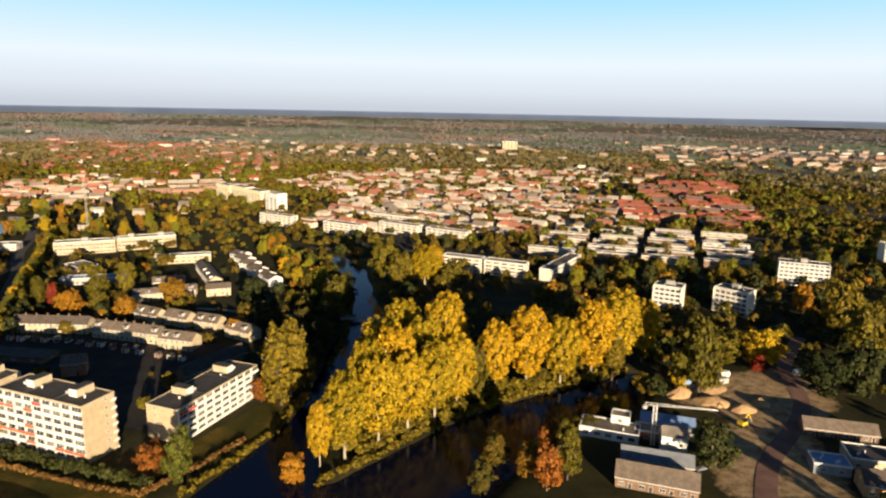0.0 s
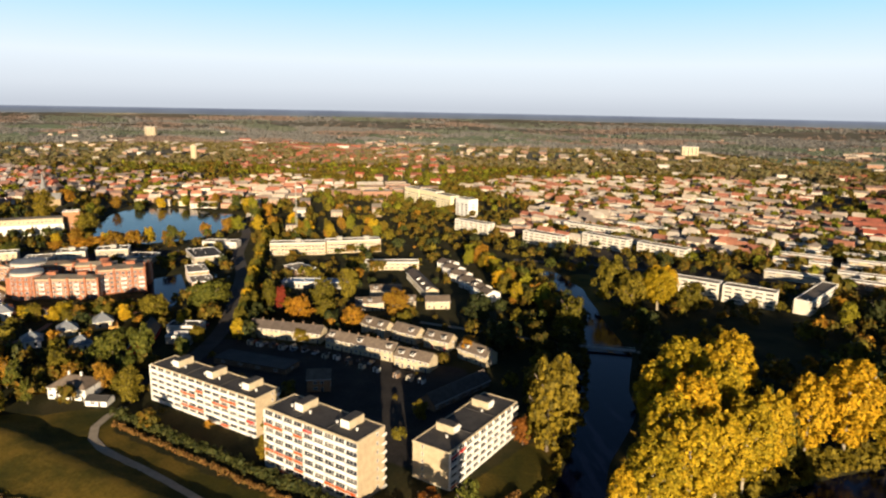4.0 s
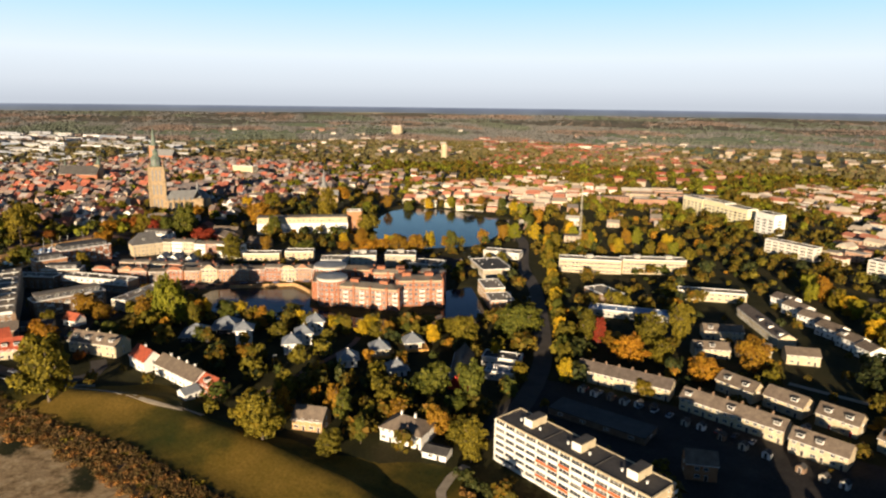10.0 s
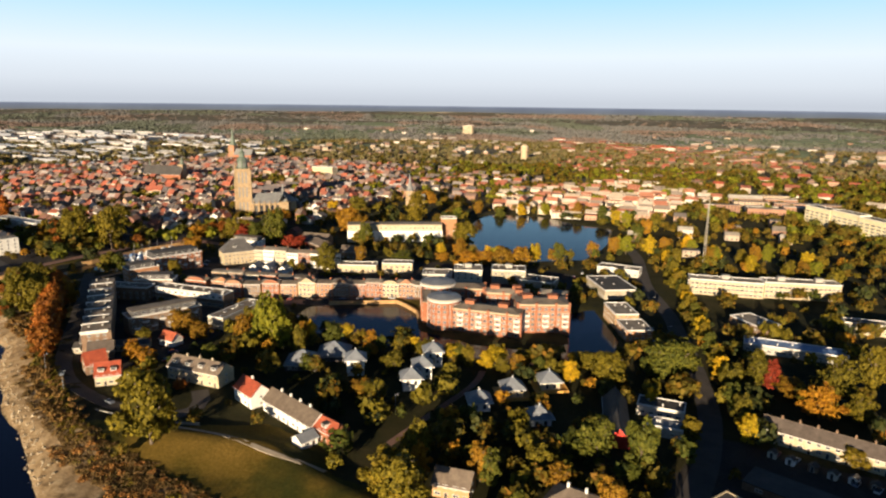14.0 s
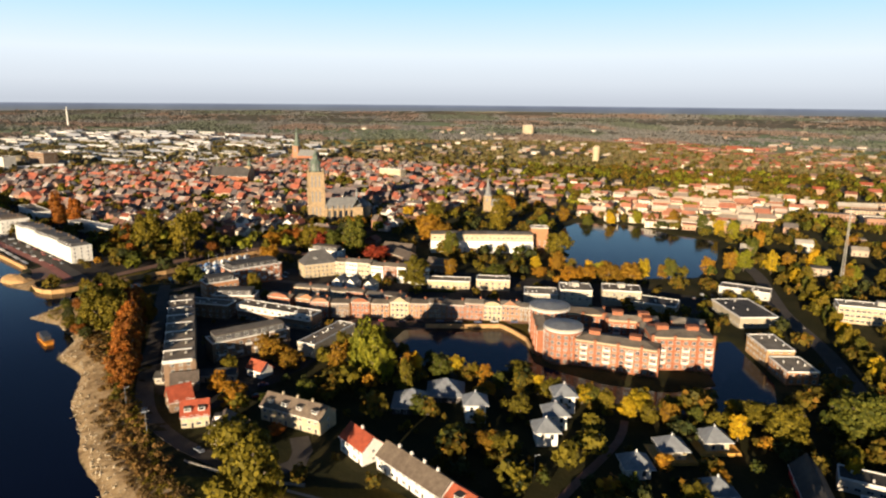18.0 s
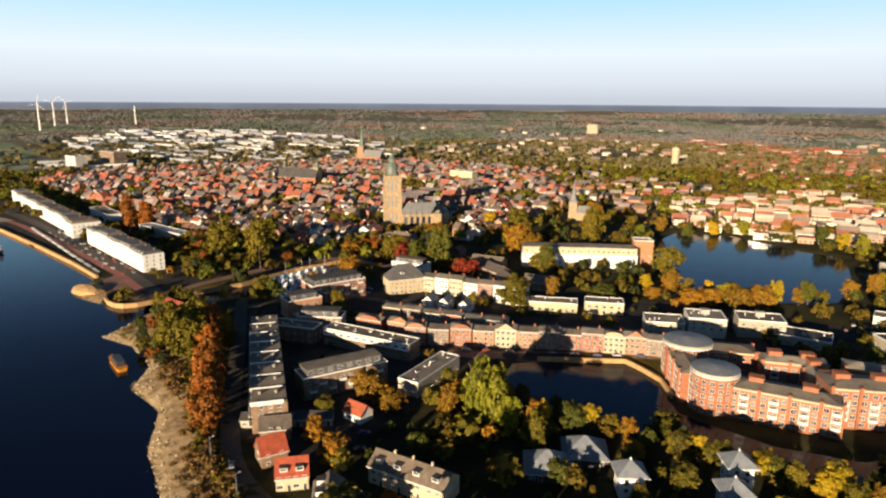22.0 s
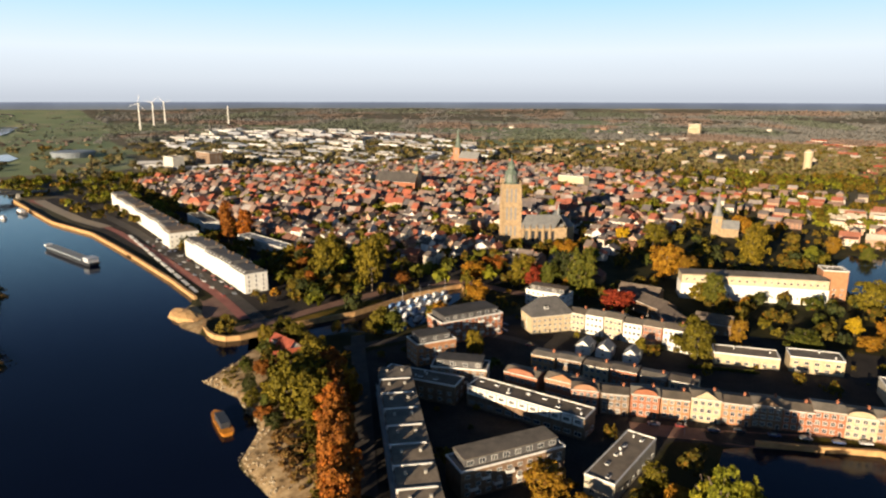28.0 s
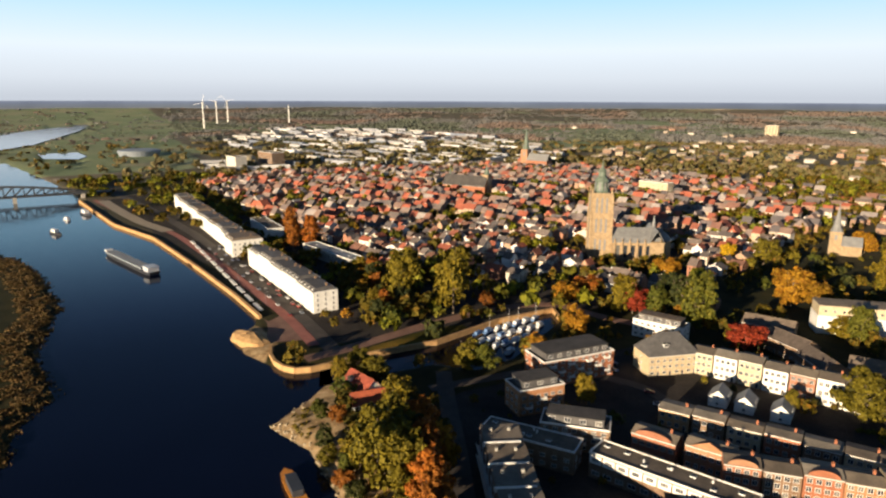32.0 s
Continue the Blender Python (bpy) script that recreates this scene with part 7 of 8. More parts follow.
def cloud_mesh(name, verts, material, trunk=None):
    me = bpy.data.meshes.new(name)
    n = len(verts) // 4
    me.vertices.add(len(verts))
    me.vertices.foreach_set("co", verts.ravel())
    me.loops.add(len(verts))
    me.loops.foreach_set("vertex_index", np.arange(len(verts)))
    me.polygons.add(n)
    me.polygons.foreach_set("loop_start", np.arange(n) * 4)
    me.materials.append(material)
    me.update(calc_edges=True)
    return me


def lobes_for(kind, seed):
    r = random.Random(seed)
    out = []
    if kind == "tall":      # poplar: many upswept plumes, height 30, width 15
        out.append((0, 0, 17.0, 4.4, 9.5))
        for i in range(64):
            u = (i + 0.5) / 64 * 1.86 - 0.9
            a, q = i * 2.4, math.sqrt(max(0.0, 1 - u * u)) * r.uniform(0.78, 1.0)
            z = 16.5 + 11.5 * u
            q *= 6.3 if u > -0.3 else 5.4
            out.append((q * math.cos(a), q * math.sin(a), z, r.uniform(0.9, 1.6), r.uniform(1.6, 3.0)))
    elif kind == "column":  # slender, height 20, width 8
        for i in range(9):
            z = 3 + 15 * i / 9
            out.append((r.uniform(-1, 1), r.uniform(-1, 1), z, 3.2 * math.sin(0.5 + 2.3 * i / 9) ** 0.7, 2.8))
    else:                   # broad crown, height 14, width 13
        lean = (r.uniform(-0.7, 0.7), r.uniform(-0.7, 0.7))
        out.append((0, 0, 7.0, 3.9, 4.6))
        for i in range(46):
            a, e = i * 2.4 + r.uniform(-0.5, 0.5), r.uniform(-1.2, 1.2)
            q = r.uniform(3.0, 5.4)
            out.append((lean[0] + q * math.cos(a) * math.cos(e), lean[1] + q * math.sin(a) * math.cos(e), 7.0 + q * math.sin(e) * (1.1 if e > 0 else 1.25), r.uniform(0.7, 1.7), r.uniform(0.7, 1.7)))
    return out


def trunk_shape(h, r0, limbs, spread, seed):
    s = Shape()
    k = random.Random(seed)
    s.tube([(-0.8, r0 * 1.25), (0.6, r0), (h * 0.45, r0 * 0.7), (h * 0.85, r0 * 0.25)], 7)
    for i in range(limbs):
        a = i * 2.4 + k.uniform(-0.4, 0.4)
        z = h * k.uniform(0.28, 0.6)
        e = Vector((math.cos(a) * spread * k.uniform(0.6, 1), math.sin(a) * spread * k.uniform(0.6, 1), z + h * k.uniform(0.15, 0.3)))
        s.bar((0, 0, z), e, r0 * 0.28)
    return s


FORMS = {"tall": (30.0, 15.0, 7500, 0.42), "column": (20.0, 8.0, 1700, 0.44), "round": (14.0, 13.0, 2800, 0.44)}
CROWNS, TRUNKS = {}, {}
for kind, (fh, fw, fn, fs) in FORMS.items():
    for i in range(4):
        CROWNS[kind, i] = cloud_mesh("crown", leaf_cloud(fn, fs, lobes_for(kind, 40 + i), 70 + i), LEAF["olive"])
        TRUNKS[kind, i] = trunk_shape(fh, 0.45 if kind == "tall" else 0.3, 7, fw * 0.3, i).mesh("trunk", [M_PALEBARK if kind == "tall" else M_BARK])
TREE_LABEL = {"gold": "golden-yellow autumn tree", "olive": "olive-green leafy tree", "green": "green leafy tree", "dark": "dark green tree", "orange": "orange autumn tree", "rust": "rust-brown autumn tree", "red": "deep red autumn tree", "wood": "brown-olive autumn tree", "lime": "bright yellow-green tree"}
TREES = []
tree_pick = random.Random(3)


def tree(colour, x, y, h, w, form=None):
    form = form or ("tall" if h > 24 and colour == "gold" else "column" if h > 2.0 * w else "round")
    if bool(inside(POINT, x, y)) or (-735 < x < -690 and y < 300) or (-676 < x < -640 and 226 < y < 247) or any(float(dist_line(line, np.float64(x), np.float64(y))[0]) < half + 1.0 for line, half in ROADS):
        return None
    fh, fw, _, _ = FORMS[form]
    i = tree_pick.randrange(4)
    t = thing("tree", x, y, 0, TREE_LABEL[colour] + {"tall": ", tall poplar", "column": ", slender", "round": ", broad crown"}[form], "tree")
    t.matrix_basis = pose(x, y, ground_z(x, y) if abs(x) < 1100 and y < 730 else 0, 0, 0, tree_pick.uniform(0, 360)) @ Matrix.Diagonal((w / fw, w / fw, h / fh, 1))
    part("trunk", TRUNKS[form, i], None, t)
    c = part("crown", CROWNS[form, i], None, t)
    c.material_slots[0].link = "OBJECT"
    c.material_slots[0].material = LEAF[colour]
    TREES.append((x, y, w / 2))
    return t


def grove(colour, rows):
    for x, y, h, w in rows:
        tree(colour, x, y, h, w)


grove("gold", [(-41, 205, 25, 10), (-33, 209, 34, 18), (-22, 218, 36, 19), (-27, 229, 38, 20), (-12, 229, 33, 18), (-2, 239, 35, 18), (-18, 245, 39, 21), (7, 250, 34, 16), (-27, 264, 36, 21), (-7, 262, 38, 20), (-18, 282, 39, 23), (2, 296, 38, 23), (24, 268, 34, 17), (38, 273, 40, 22), (54, 277, 34, 19), (70, 287, 39, 22), (85, 298, 41, 22), (100, 309, 33, 18), (-14, 446, 27, 24)])
grove("gold", [(-147, 378, 21, 20), (158, 305, 22, 25), (107, 275, 13, 11), (-243, 315, 13, 7), (-12, 458, 27, 26), (-252, 327, 11, 7), (-273, 329, 10, 6), (-368, 320, 9, 12), (-348, 328, 11, 14), (-317, 354, 7, 15), (-435, 291, 14, 6), (-721, 571, 16, 16), (-767, 601, 7, 13)])
grove("olive", [(15, 263, 26, 14), (80, 287, 22, 16), (-66, 251, 38, 25), (-73, 281, 26, 15), (-30, 442, 27, 26), (5, 451, 19, 23), (58, 236, 6, 14), (-203, 401, 26, 15), (-64, 259, 35, 26), (-64, 374, 26, 21), (44, 199, 22, 12), (114, 270, 38, 25), (141, 311, 18, 25), (223, 350, 38, 26), (214, 316, 33, 26), (91, 274, 11, 13), (71, 256, 8, 13), (-309, 214, 18, 23), (-281, 220, 10, 13), (-244, 251, 11, 15)])
grove("olive", [(-117, 261, 10, 7), (-160, 216, 12, 8), (-204, 369, 13, 13), (-244, 375, 21, 10), (-43, 457, 32, 26), (-69, 414, 15, 24), (-65, 370, 12, 21), (-137, 376, 13, 19), (-185, 366, 10, 12), (-304, 211, 20, 18), (-284, 257, 12, 12), (-236, 243, 17, 12), (-426, 275, 17, 10), (-400, 186, 29, 26), (-214, 387, 21, 18), (-238, 307, 10, 8), (-201, 331, 8, 13), (-403, 325, 10, 17), (-402, 199, 25, 26), (-315, 217, 16, 18)])
grove("olive", [(-321, 238, 17, 12), (-252, 313, 10, 10), (-296, 342, 16, 21), (-253, 369, 13, 14), (-379, 292, 11, 11), (-436, 201, 14, 26), (-500, 237, 9, 10), (-368, 302, 7, 9), (-337, 334, 9, 14), (-335, 359, 7, 20), (-309, 351, 10, 19), (-369, 267, 8, 16), (-594, 218, 28, 26), (-766, 320, 34, 26), (-728, 332, 38, 26), (-665, 253, 14, 15), (-641, 270, 16, 15), (-701, 444, 15, 24), (-589, 224, 23, 18), (-616, 230, 17, 17)])
grove("olive", [(-604, 316, 14, 12), (-484, 289, 11, 11), (-538, 395, 22, 22), (-516, 537, 23, 26), (-618, 590, 33, 26), (-776, 592, 11, 23), (-766, 359, 33, 26), (-795, 338, 27, 26), (-732, 276, 19, 15), (-659, 296, 16, 16), (-629, 262, 21, 14), (-638, 247, 18, 14), (-685, 254, 14, 16), (-679, 241, 13, 10), (-610, 230, 21, 20), (-606, 218, 14, 18), (-593, 233, 12, 12), (-678, 414, 23, 17), (-556, 378, 11, 8), (-705, 592, 22, 26)])
grove("olive", [(-592, 483, 12, 17), (-819, 481, 14, 16), (-829, 465, 14, 14)])
grove("lime", [(-455, 277, 29, 15), (-447, 276, 26, 14), (-461, 281, 22, 14), (-451, 283, 25, 14), (-440, 277, 19, 11)])
grove("green", [(-84, 191, 22, 12), (-257, 278, 22, 15), (-276, 361, 21, 26), (-276, 232, 11, 6), (-274, 367, 19, 26), (-293, 242, 14, 10), (-272, 277, 19, 17), (-281, 363, 19, 22), (-383, 257, 10, 12), (-451, 244, 10, 13), (-410, 267, 9, 11), (-399, 322, 7, 15), (-581, 480, 22, 17), (-428, 299, 12, 14), (-515, 452, 10, 24), (-656, 446, 23, 20), (-655, 302, 14, 16), (-665, 427, 20, 17), (-638, 426, 34, 26)])
grove("dark", [(186, 274, 26, 26), (170, 273, 21, 24), (96, 209, 19, 20), (-96, 343, 20, 20), (-91, 437, 14, 21), (-117, 384, 21, 22), (-602, 232, 19, 16), (-689, 303, 28, 12), (-660, 440, 25, 18), (-604, 244, 14, 17), (-589, 262, 14, 8), (-675, 448, 21, 21)])
grove("orange", [(-49, 196, 14, 10), (-167, 385, 18, 21), (223, 391, 22, 16), (-297, 242, 15, 11), (-256, 252, 13, 12), (-112, 333, 11, 11), (-217, 363, 16, 19), (-314, 231, 14, 9), (-501, 259, 14, 19), (-183, 357, 15, 17), (-114, 348, 6, 13), (-468, 220, 12, 13), (-435, 284, 15, 9), (-311, 245, 9, 9), (-304, 295, 7, 11), (-274, 253, 10, 12), (-230, 380, 9, 17), (-473, 225, 8, 10), (-450, 287, 13, 7), (-466, 271, 15, 10)])
grove("orange", [(-486, 259, 9, 15), (-402, 299, 7, 11), (-373, 264, 8, 12), (-593, 241, 19, 13), (-487, 224, 10, 11), (-595, 245, 15, 13), (-626, 386, 11, 18), (-439, 291, 12, 9), (-472, 284, 11, 11), (-508, 266, 5, 11), (-535, 427, 17, 10), (-494, 476, 8, 14), (-470, 477, 13, 21), (-462, 486, 13, 18), (-448, 490, 17, 21), (-438, 502, 17, 21), (-635, 510, 26, 26), (-665, 367, 14, 18), (-653, 330, 13, 16), (-643, 310, 9, 9)])
grove("orange", [(-712, 401, 14, 21), (-713, 494, 16, 24), (-639, 516, 23, 23), (-624, 520, 17, 23), (-684, 694, 18, 26)])
grove("rust", [(-97, 197, 12, 13), (-75, 253, 12, 9), (-294, 274, 8, 5), (-437, 219, 5, 8), (-766, 246, 14, 23), (-718, 427, 12, 24), (-709, 267, 18, 20), (-928, 308, 38, 16), (-921, 320, 32, 19), (-737, 253, 18, 21), (-731, 263, 14, 15), (-728, 355, 10, 13)])
grove("dark", [(-64, 296, 15, 14), (-62, 312, 17, 15), (-65, 330, 14, 14), (-64, 350, 16, 15), (-60, 392, 15, 14), (-70, 402, 17, 16), (-26, 310, 18, 16), (-25, 332, 17, 15), (-24, 352, 17, 15), (-22, 390, 16, 15)])
grove("rust", [(39, 210, 17, 12), (36, 192, 19, 13)])
grove("orange", [(30, 200, 14, 10)])
grove("wood", [(-72, 306, 14, 13), (-74, 322, 13, 13), (-76, 344, 15, 13), (-80, 362, 14, 14), (20, 212, 14, 12), (14, 191, 15, 11)])
grove("red", [(152, 297, 10, 8), (-239, 380, 15, 9), (-675, 420, 18, 17), (-604, 420, 16, 24)])
# rows of street and waterside trees
for i in range(19):   # rust avenue along the river road
    f = i / 18
    tree("rust", -612 + 97 * f, 244 - 47 * f, 17 + 4 * tree_pick.random(), 15, "round")
for i in range(22):   # along the main road
    f = i / 21
    tree(("olive", "gold", "olive", "green")[i % 4], -362 + 126 * f + 2, 590 - 266 * f, 12 + 3 * tree_pick.random(), 9)
for i in range(9):    # orange trees on the pond's edge
    tree(("gold", "orange", "olive")[i % 3], -508 + 11.5 * i, 492 + 5.5 * i, 11, 10)
for i in range(22):   # moat side garden trees
    f = i / 21
    tree(("olive", "gold", "olive", "orange", "green")[i % 5], -470 + 160 * f, 297 + 34 * f + tree_pick.uniform(-5, 3), 8 + 4 * tree_pick.random(), 8.5)
for i in range(26):   # park wood west of the canal
    tree(("lime", "olive", "orange", "gold", "lime")[i % 5], -70 - 3.2 * i + tree_pick.uniform(-6, 6), 400 + 5.6 * i + tree_pick.uniform(-12, 12), 11 + 6 * tree_pick.random(), 12)
for i in range(18):   # tree belt in front of the tower flats
    tree(("lime", "dark", "olive")[i % 3], 90 + 14 * i + tree_pick.uniform(-5, 5), 440 + 5 * i + tree_pick.uniform(-14, 14), 14 + 6 * tree_pick.random(), 13)
for i in range(14):   # quay point and town edge
    tree(("rust", "olive", "dark", "orange")[i % 4], -720 - 9 * i, 282 + 3.5 * i + tree_pick.uniform(-6, 6), 10 + 6 * tree_pick.random(), 11)
for i in range(8):   # bushy shore below the riverside road
    tree(("olive", "green", "rust", "dark")[i % 4], -655 + 9 * i + tree_pick.uniform(-3, 3), 222 - 1.6 * i + tree_pick.uniform(-5, 5), 7 + 4 * tree_pick.random(), 9)
for i in range(18):   # park round the pond
    a = i * 0.26 + 0.2
    tree(("lime", "orange", "green", "gold")[i % 4], -500 - 100 * math.cos(a) + tree_pick.uniform(-8, 8), 612 + 118 * math.sin(a) + tree_pick.uniform(-8, 8), 14 + 6 * tree_pick.random(), 14)
for i in range(20):   # wood east of the pond
    tree(("orange", "lime", "gold", "olive")[i % 4], -400 + 8 * i + tree_pick.uniform(-10, 10), 585 + 9 * (i % 7) + tree_pick.uniform(-6, 6), 13 + 5 * tree_pick.random(), 12)

# ---- garden shrubs and smaller trees, and woods to the horizon ----
def canopy(name, spots, label, cards, material, low=0.12):
    """Many crowns in one mesh; spots: x, y, height, width."""
    r = np.random.default_rng(len(spots))
    p = np.array(spots, float)
    n = len(p)
    d = r.normal(size=(n, cards, 3))
    d /= np.linalg.norm(d, axis=2, keepdims=True)
    d[:, :, 2] = np.where(d[:, :, 2] < -0.4, -d[:, :, 2], d[:, :, 2])
    half = np.stack([p[:, 3] / 2, p[:, 3] / 2, p[:, 2] * (1 - low) / 2], -1)[:, None]
    bump = 1 + 0.34 * np.sin(d[:, :, :1] * 4 + p[:, None, :1]) * np.cos(d[:, :, 1:2] * 3.5 + p[:, None, 1:2]) + 0.12 * np.sin(d[:, :, 2:] * 6 + p[:, None, :1] * 3)
    c = np.stack([p[:, 0], p[:, 1], p[:, 4] + p[:, 2] * (1 + low) / 2], -1)[:, None] + d * half * bump * r.uniform(0.72, 1.05, (n, cards, 1))
    nrm = d + r.normal(scale=0.55, size=d.shape)
    nrm /= np.linalg.norm(nrm, axis=2, keepdims=True)
    side = np.cross(nrm, r.normal(size=d.shape))
    side /= np.linalg.norm(side, axis=2, keepdims=True)
    up = np.cross(nrm, side)
    s = (np.sqrt(half[:, :, :1] * half[:, :, 2:]) * 2.6 / math.sqrt(cards)) * r.uniform(0.6, 1.2, (n, cards, 1))
    quad = [c + side * s * a * r.uniform(0.6, 1.1, s.shape) + up * s * b * r.uniform(0.6, 1.1, s.shape) for a, b in ((-1, -0.8), (0.9, -1), (1, 0.9), (-0.8, 1))]
    ob = new(name, cloud_mesh(name, np.stack(quad, 2).reshape(-1, 3), material))
    return tagged(ob, label, "trees", "", "stuff")


def free_spots(points, gap_house, gap_water, gap_road):
    """Keeps the points that lie clear of houses, water, roads and open zones."""
    p = np.array(points, float)
    ok = np.ones(len(p), bool)
    for q in FOOT:
        u, v = (p[:, 0] - q[0]) * q[2] + (p[:, 1] - q[1]) * q[3], -(p[:, 0] - q[0]) * q[3] + (p[:, 1] - q[1]) * q[2]
        ok &= ~((abs(u) < q[4] + gap_house) & (abs(v) < q[5] + gap_house))
    for poly in WATERS:
        ok &= ~inside(poly, p[:, 0], p[:, 1])
        ok &= dist_line(poly + poly[:1], p[:, 0], p[:, 1])[0] > gap_water
    for line, half in ROADS:
        ok &= dist_line(line, p[:, 0], p[:, 1])[0] > half + gap_road
    for poly in (GRASS, LAWN, LAWN2, LAWN3, LAWN4, LAWN5, POINT, BEACH, SITE):
        ok &= ~inside(poly, p[:, 0], p[:, 1])
    return ok


r = np.random.default_rng(21)
pts = np.stack([r.uniform(-760, 330, 12000), r.uniform(175, 760, 12000)], -1)
keep = free_spots(pts, 2.0, 3.5, 2.0)
dens = 0.34 + 0.3 * wavy(pts[:, 0], pts[:, 1], 60, 4)
dens = np.where(inside(TOWN, *pts.T), 0.2, dens)
dens = np.where(inside(NEWTOWN, *pts.T), 0.2, dens)
PARK = [(-480, 240), (-236, 236), (-226, 330), (-250, 420), (-330, 520), (-300, 400), (-330, 345), (-480, 300)]
dens = np.where(inside(PARK, *pts.T), 0.8, dens)
CANALPARK = [(-108, 330), (-60, 300), (-50, 420), (-90, 600), (-130, 600), (-108, 470)]
dens = np.where(inside(CANALPARK, *pts.T), 0.75, dens)
QUAYPARK = [(-640, 236), (-600, 205), (-520, 185), (-520, 200), (-620, 250)]
dens = np.where(inside(QUAYPARK, *pts.T), 0.3, dens)
dens = np.where(inside(COURT, *pts.T), 0.06, dens)
dens = np.where((pts[:, 0] > -218) & (pts[:, 0] < -112) & (pts[:, 1] > 385) & (pts[:, 1] < 520), 0.14, dens)
dens = np.where((pts[:, 0] > 60) & (pts[:, 1] < 262), 0.05, dens)
dens = np.where((pts[:, 0] > 60) & (pts[:, 1] > 290) & (pts[:, 1] < 520), 0.6, dens)
dens = np.where((pts[:, 1] < 215) & (pts[:, 0] > -395), 0.0, dens)
dens = np.where((pts[:, 0] < -600) & (pts[:, 1] < 235), 0.7, dens)
dens = np.where(dist_line(SHORE, pts[:, 0], pts[:, 1])[0] < np.where(pts[:, 0] > -600, 24, 13), 0.0, dens)
keep &= r.uniform(size=len(pts)) < dens
sel = pts[keep]
hs = (2.4 + 8.0 * r.uniform(size=len(sel)) ** 1.6) * np.where(inside(NEWTOWN, *sel.T) | inside(COURT, *sel.T), 0.6, 1.0)
shrubs = np.stack([sel[:, 0], sel[:, 1], hs, hs * r.uniform(0.75, 1.15, len(sel)), [ground_z(*q) for q in sel]], -1)
kind = r.uniform(size=len(sel))
for nm, lo, hi, mat_, lab in (("garden_trees", 0, 0.55, "wood", "garden trees and shrubs in mixed autumn tones"), ("olive_shrubs", 0.55, 0.75, "olive", "olive garden shrubs"), ("dark_shrubs", 0.75, 0.90, "dark", "dark evergreen shrubs"), ("orange_shrubs", 0.90, 0.95, "orange", "orange autumn shrubs"), ("green_shrubs", 0.95, 1.01, "green", "green garden shrubs")):
    canopy(nm, shrubs[(kind >= lo) & (kind < hi)], lab, 110, LEAF[mat_], 0.0)

# far woods: spacing grows with the distance
far_spots = []
r = np.random.default_rng(33)
rad = 560.0
while rad < RIM - 30:
    step = max(9.0, rad / 140)
    a = np.arange(radians(-58), radians(104), step / rad) + r.uniform(0, 1) * step / rad
    q = rad + r.uniform(-step, step, len(a)) * 0.6
    a = a + r.uniform(-0.4, 0.4, len(a)) * step / rad
    far_spots.append(np.stack([CX - np.sin(a) * q, CY + np.cos(a) * q, np.full(len(a), step)], -1))
    rad += step * 0.9
far_spots = np.concatenate(far_spots)
keep = free_spots(far_spots, 3.0, 4.0, 3.0)
fx, fy = far_spots[:, 0], far_spots[:, 1]
fr = np.hypot(fx - CX, fy - CY)
dens = 0.40 + 0.35 * wavy(fx, fy, 110, 6)
for poly in QUARTERS:
    dens = np.where(inside(poly, fx, fy), dens * np.where(fr > 950, 0.85, 0.42), dens)
near_zone = (fx > -760) & (fx < 330) & (fy < 760)
dens = np.where(near_zone, 0.0, dens)
dens = np.where(inside(TOWN, fx, fy), 0.22 + 0.6 * (wavy(fx, fy, 55, 3) > 0.5), dens)
SHEDS = [(-1400, 560), (-1560, 330), (-2400, 560), (-3000, 900), (-2700, 1300), (-1900, 1350), (-1400, 1050)]
dens = np.where(inside(EAST, fx, fy), 0.22, dens)
turn_of = np.arctan2(fx - CX, fy - CY)
bands = wavy(turn_of * 2400, fr * 1.3, 520, 3.0) + 0.5 * wavy(turn_of * 1800, fr * 1.8, 190, 5.0)
dens = np.where(fr > 1500, np.where(bands > -0.02, 0.92, 0.06 + 0.7 * (wavy(turn_of * 1500, fr * 3.0, 75, 8) > 0.62)), dens)
dens = np.where(fr > 4610, 0.0, dens)
dens = np.where((fy < 165) & (fx < -560), 0.0, dens)
dens = np.where(inside(SHEDS, fx, fy), 0.16 + 0.4 * (wavy(fx, fy, 80, 4) > 0.5), dens)
dens = np.where((fx < -1500) & (fy < 420 + (-1500 - fx) * 0.12), 0.05 + 0.1 * (wavy(fx, fy, 90, 2) > 0.5), dens)
if FAR_FEET:
    cells = {(int(a // 14), int(b // 14)) for a, b in FAR_FEET}
    busy = np.array([(int(a // 14), int(b // 14)) in cells for a, b in zip(fx, fy)])
    dens = np.where(busy, dens * 0.25, dens)
keep &= r.uniform(size=len(fx)) < dens
sel = far_spots[keep]
size = np.clip(sel[:, 2] * r.uniform(0.8, 1.5, len(sel)), 6, 34)
hgt = r.uniform(5, 12, len(sel)) * np.interp(np.hypot(sel[:, 0] - CX, sel[:, 1] - CY), [1300, 2400], [1, 0.42])
zz = np.interp(np.hypot(sel[:, 0] - CX, sel[:, 1] - CY), [0, 3000, 3500, 4000, 4400, 4650], [0, 0, 5.8, 20, 37, 50]) - 1.0
far_trees = np.stack([sel[:, 0], sel[:, 1], hgt, size, zz], -1)
dist = np.hypot(sel[:, 0] - CX, sel[:, 1] - CY)
kind = r.uniform(size=len(sel))
canopy("mid_woods", far_trees[(dist < 1300) & (kind < 0.60)], "woods and street trees of the town", 44, LEAF["wood"])
canopy("mid_woods_gold", far_trees[(dist < 1300) & (kind >= 0.60) & (kind < 0.86)], "yellowing trees of the town", 44, LEAF["lime"])
canopy("mid_woods_green", far_trees[(dist < 1300) & (kind >= 0.86)], "green trees of the town", 44, LEAF["green"])
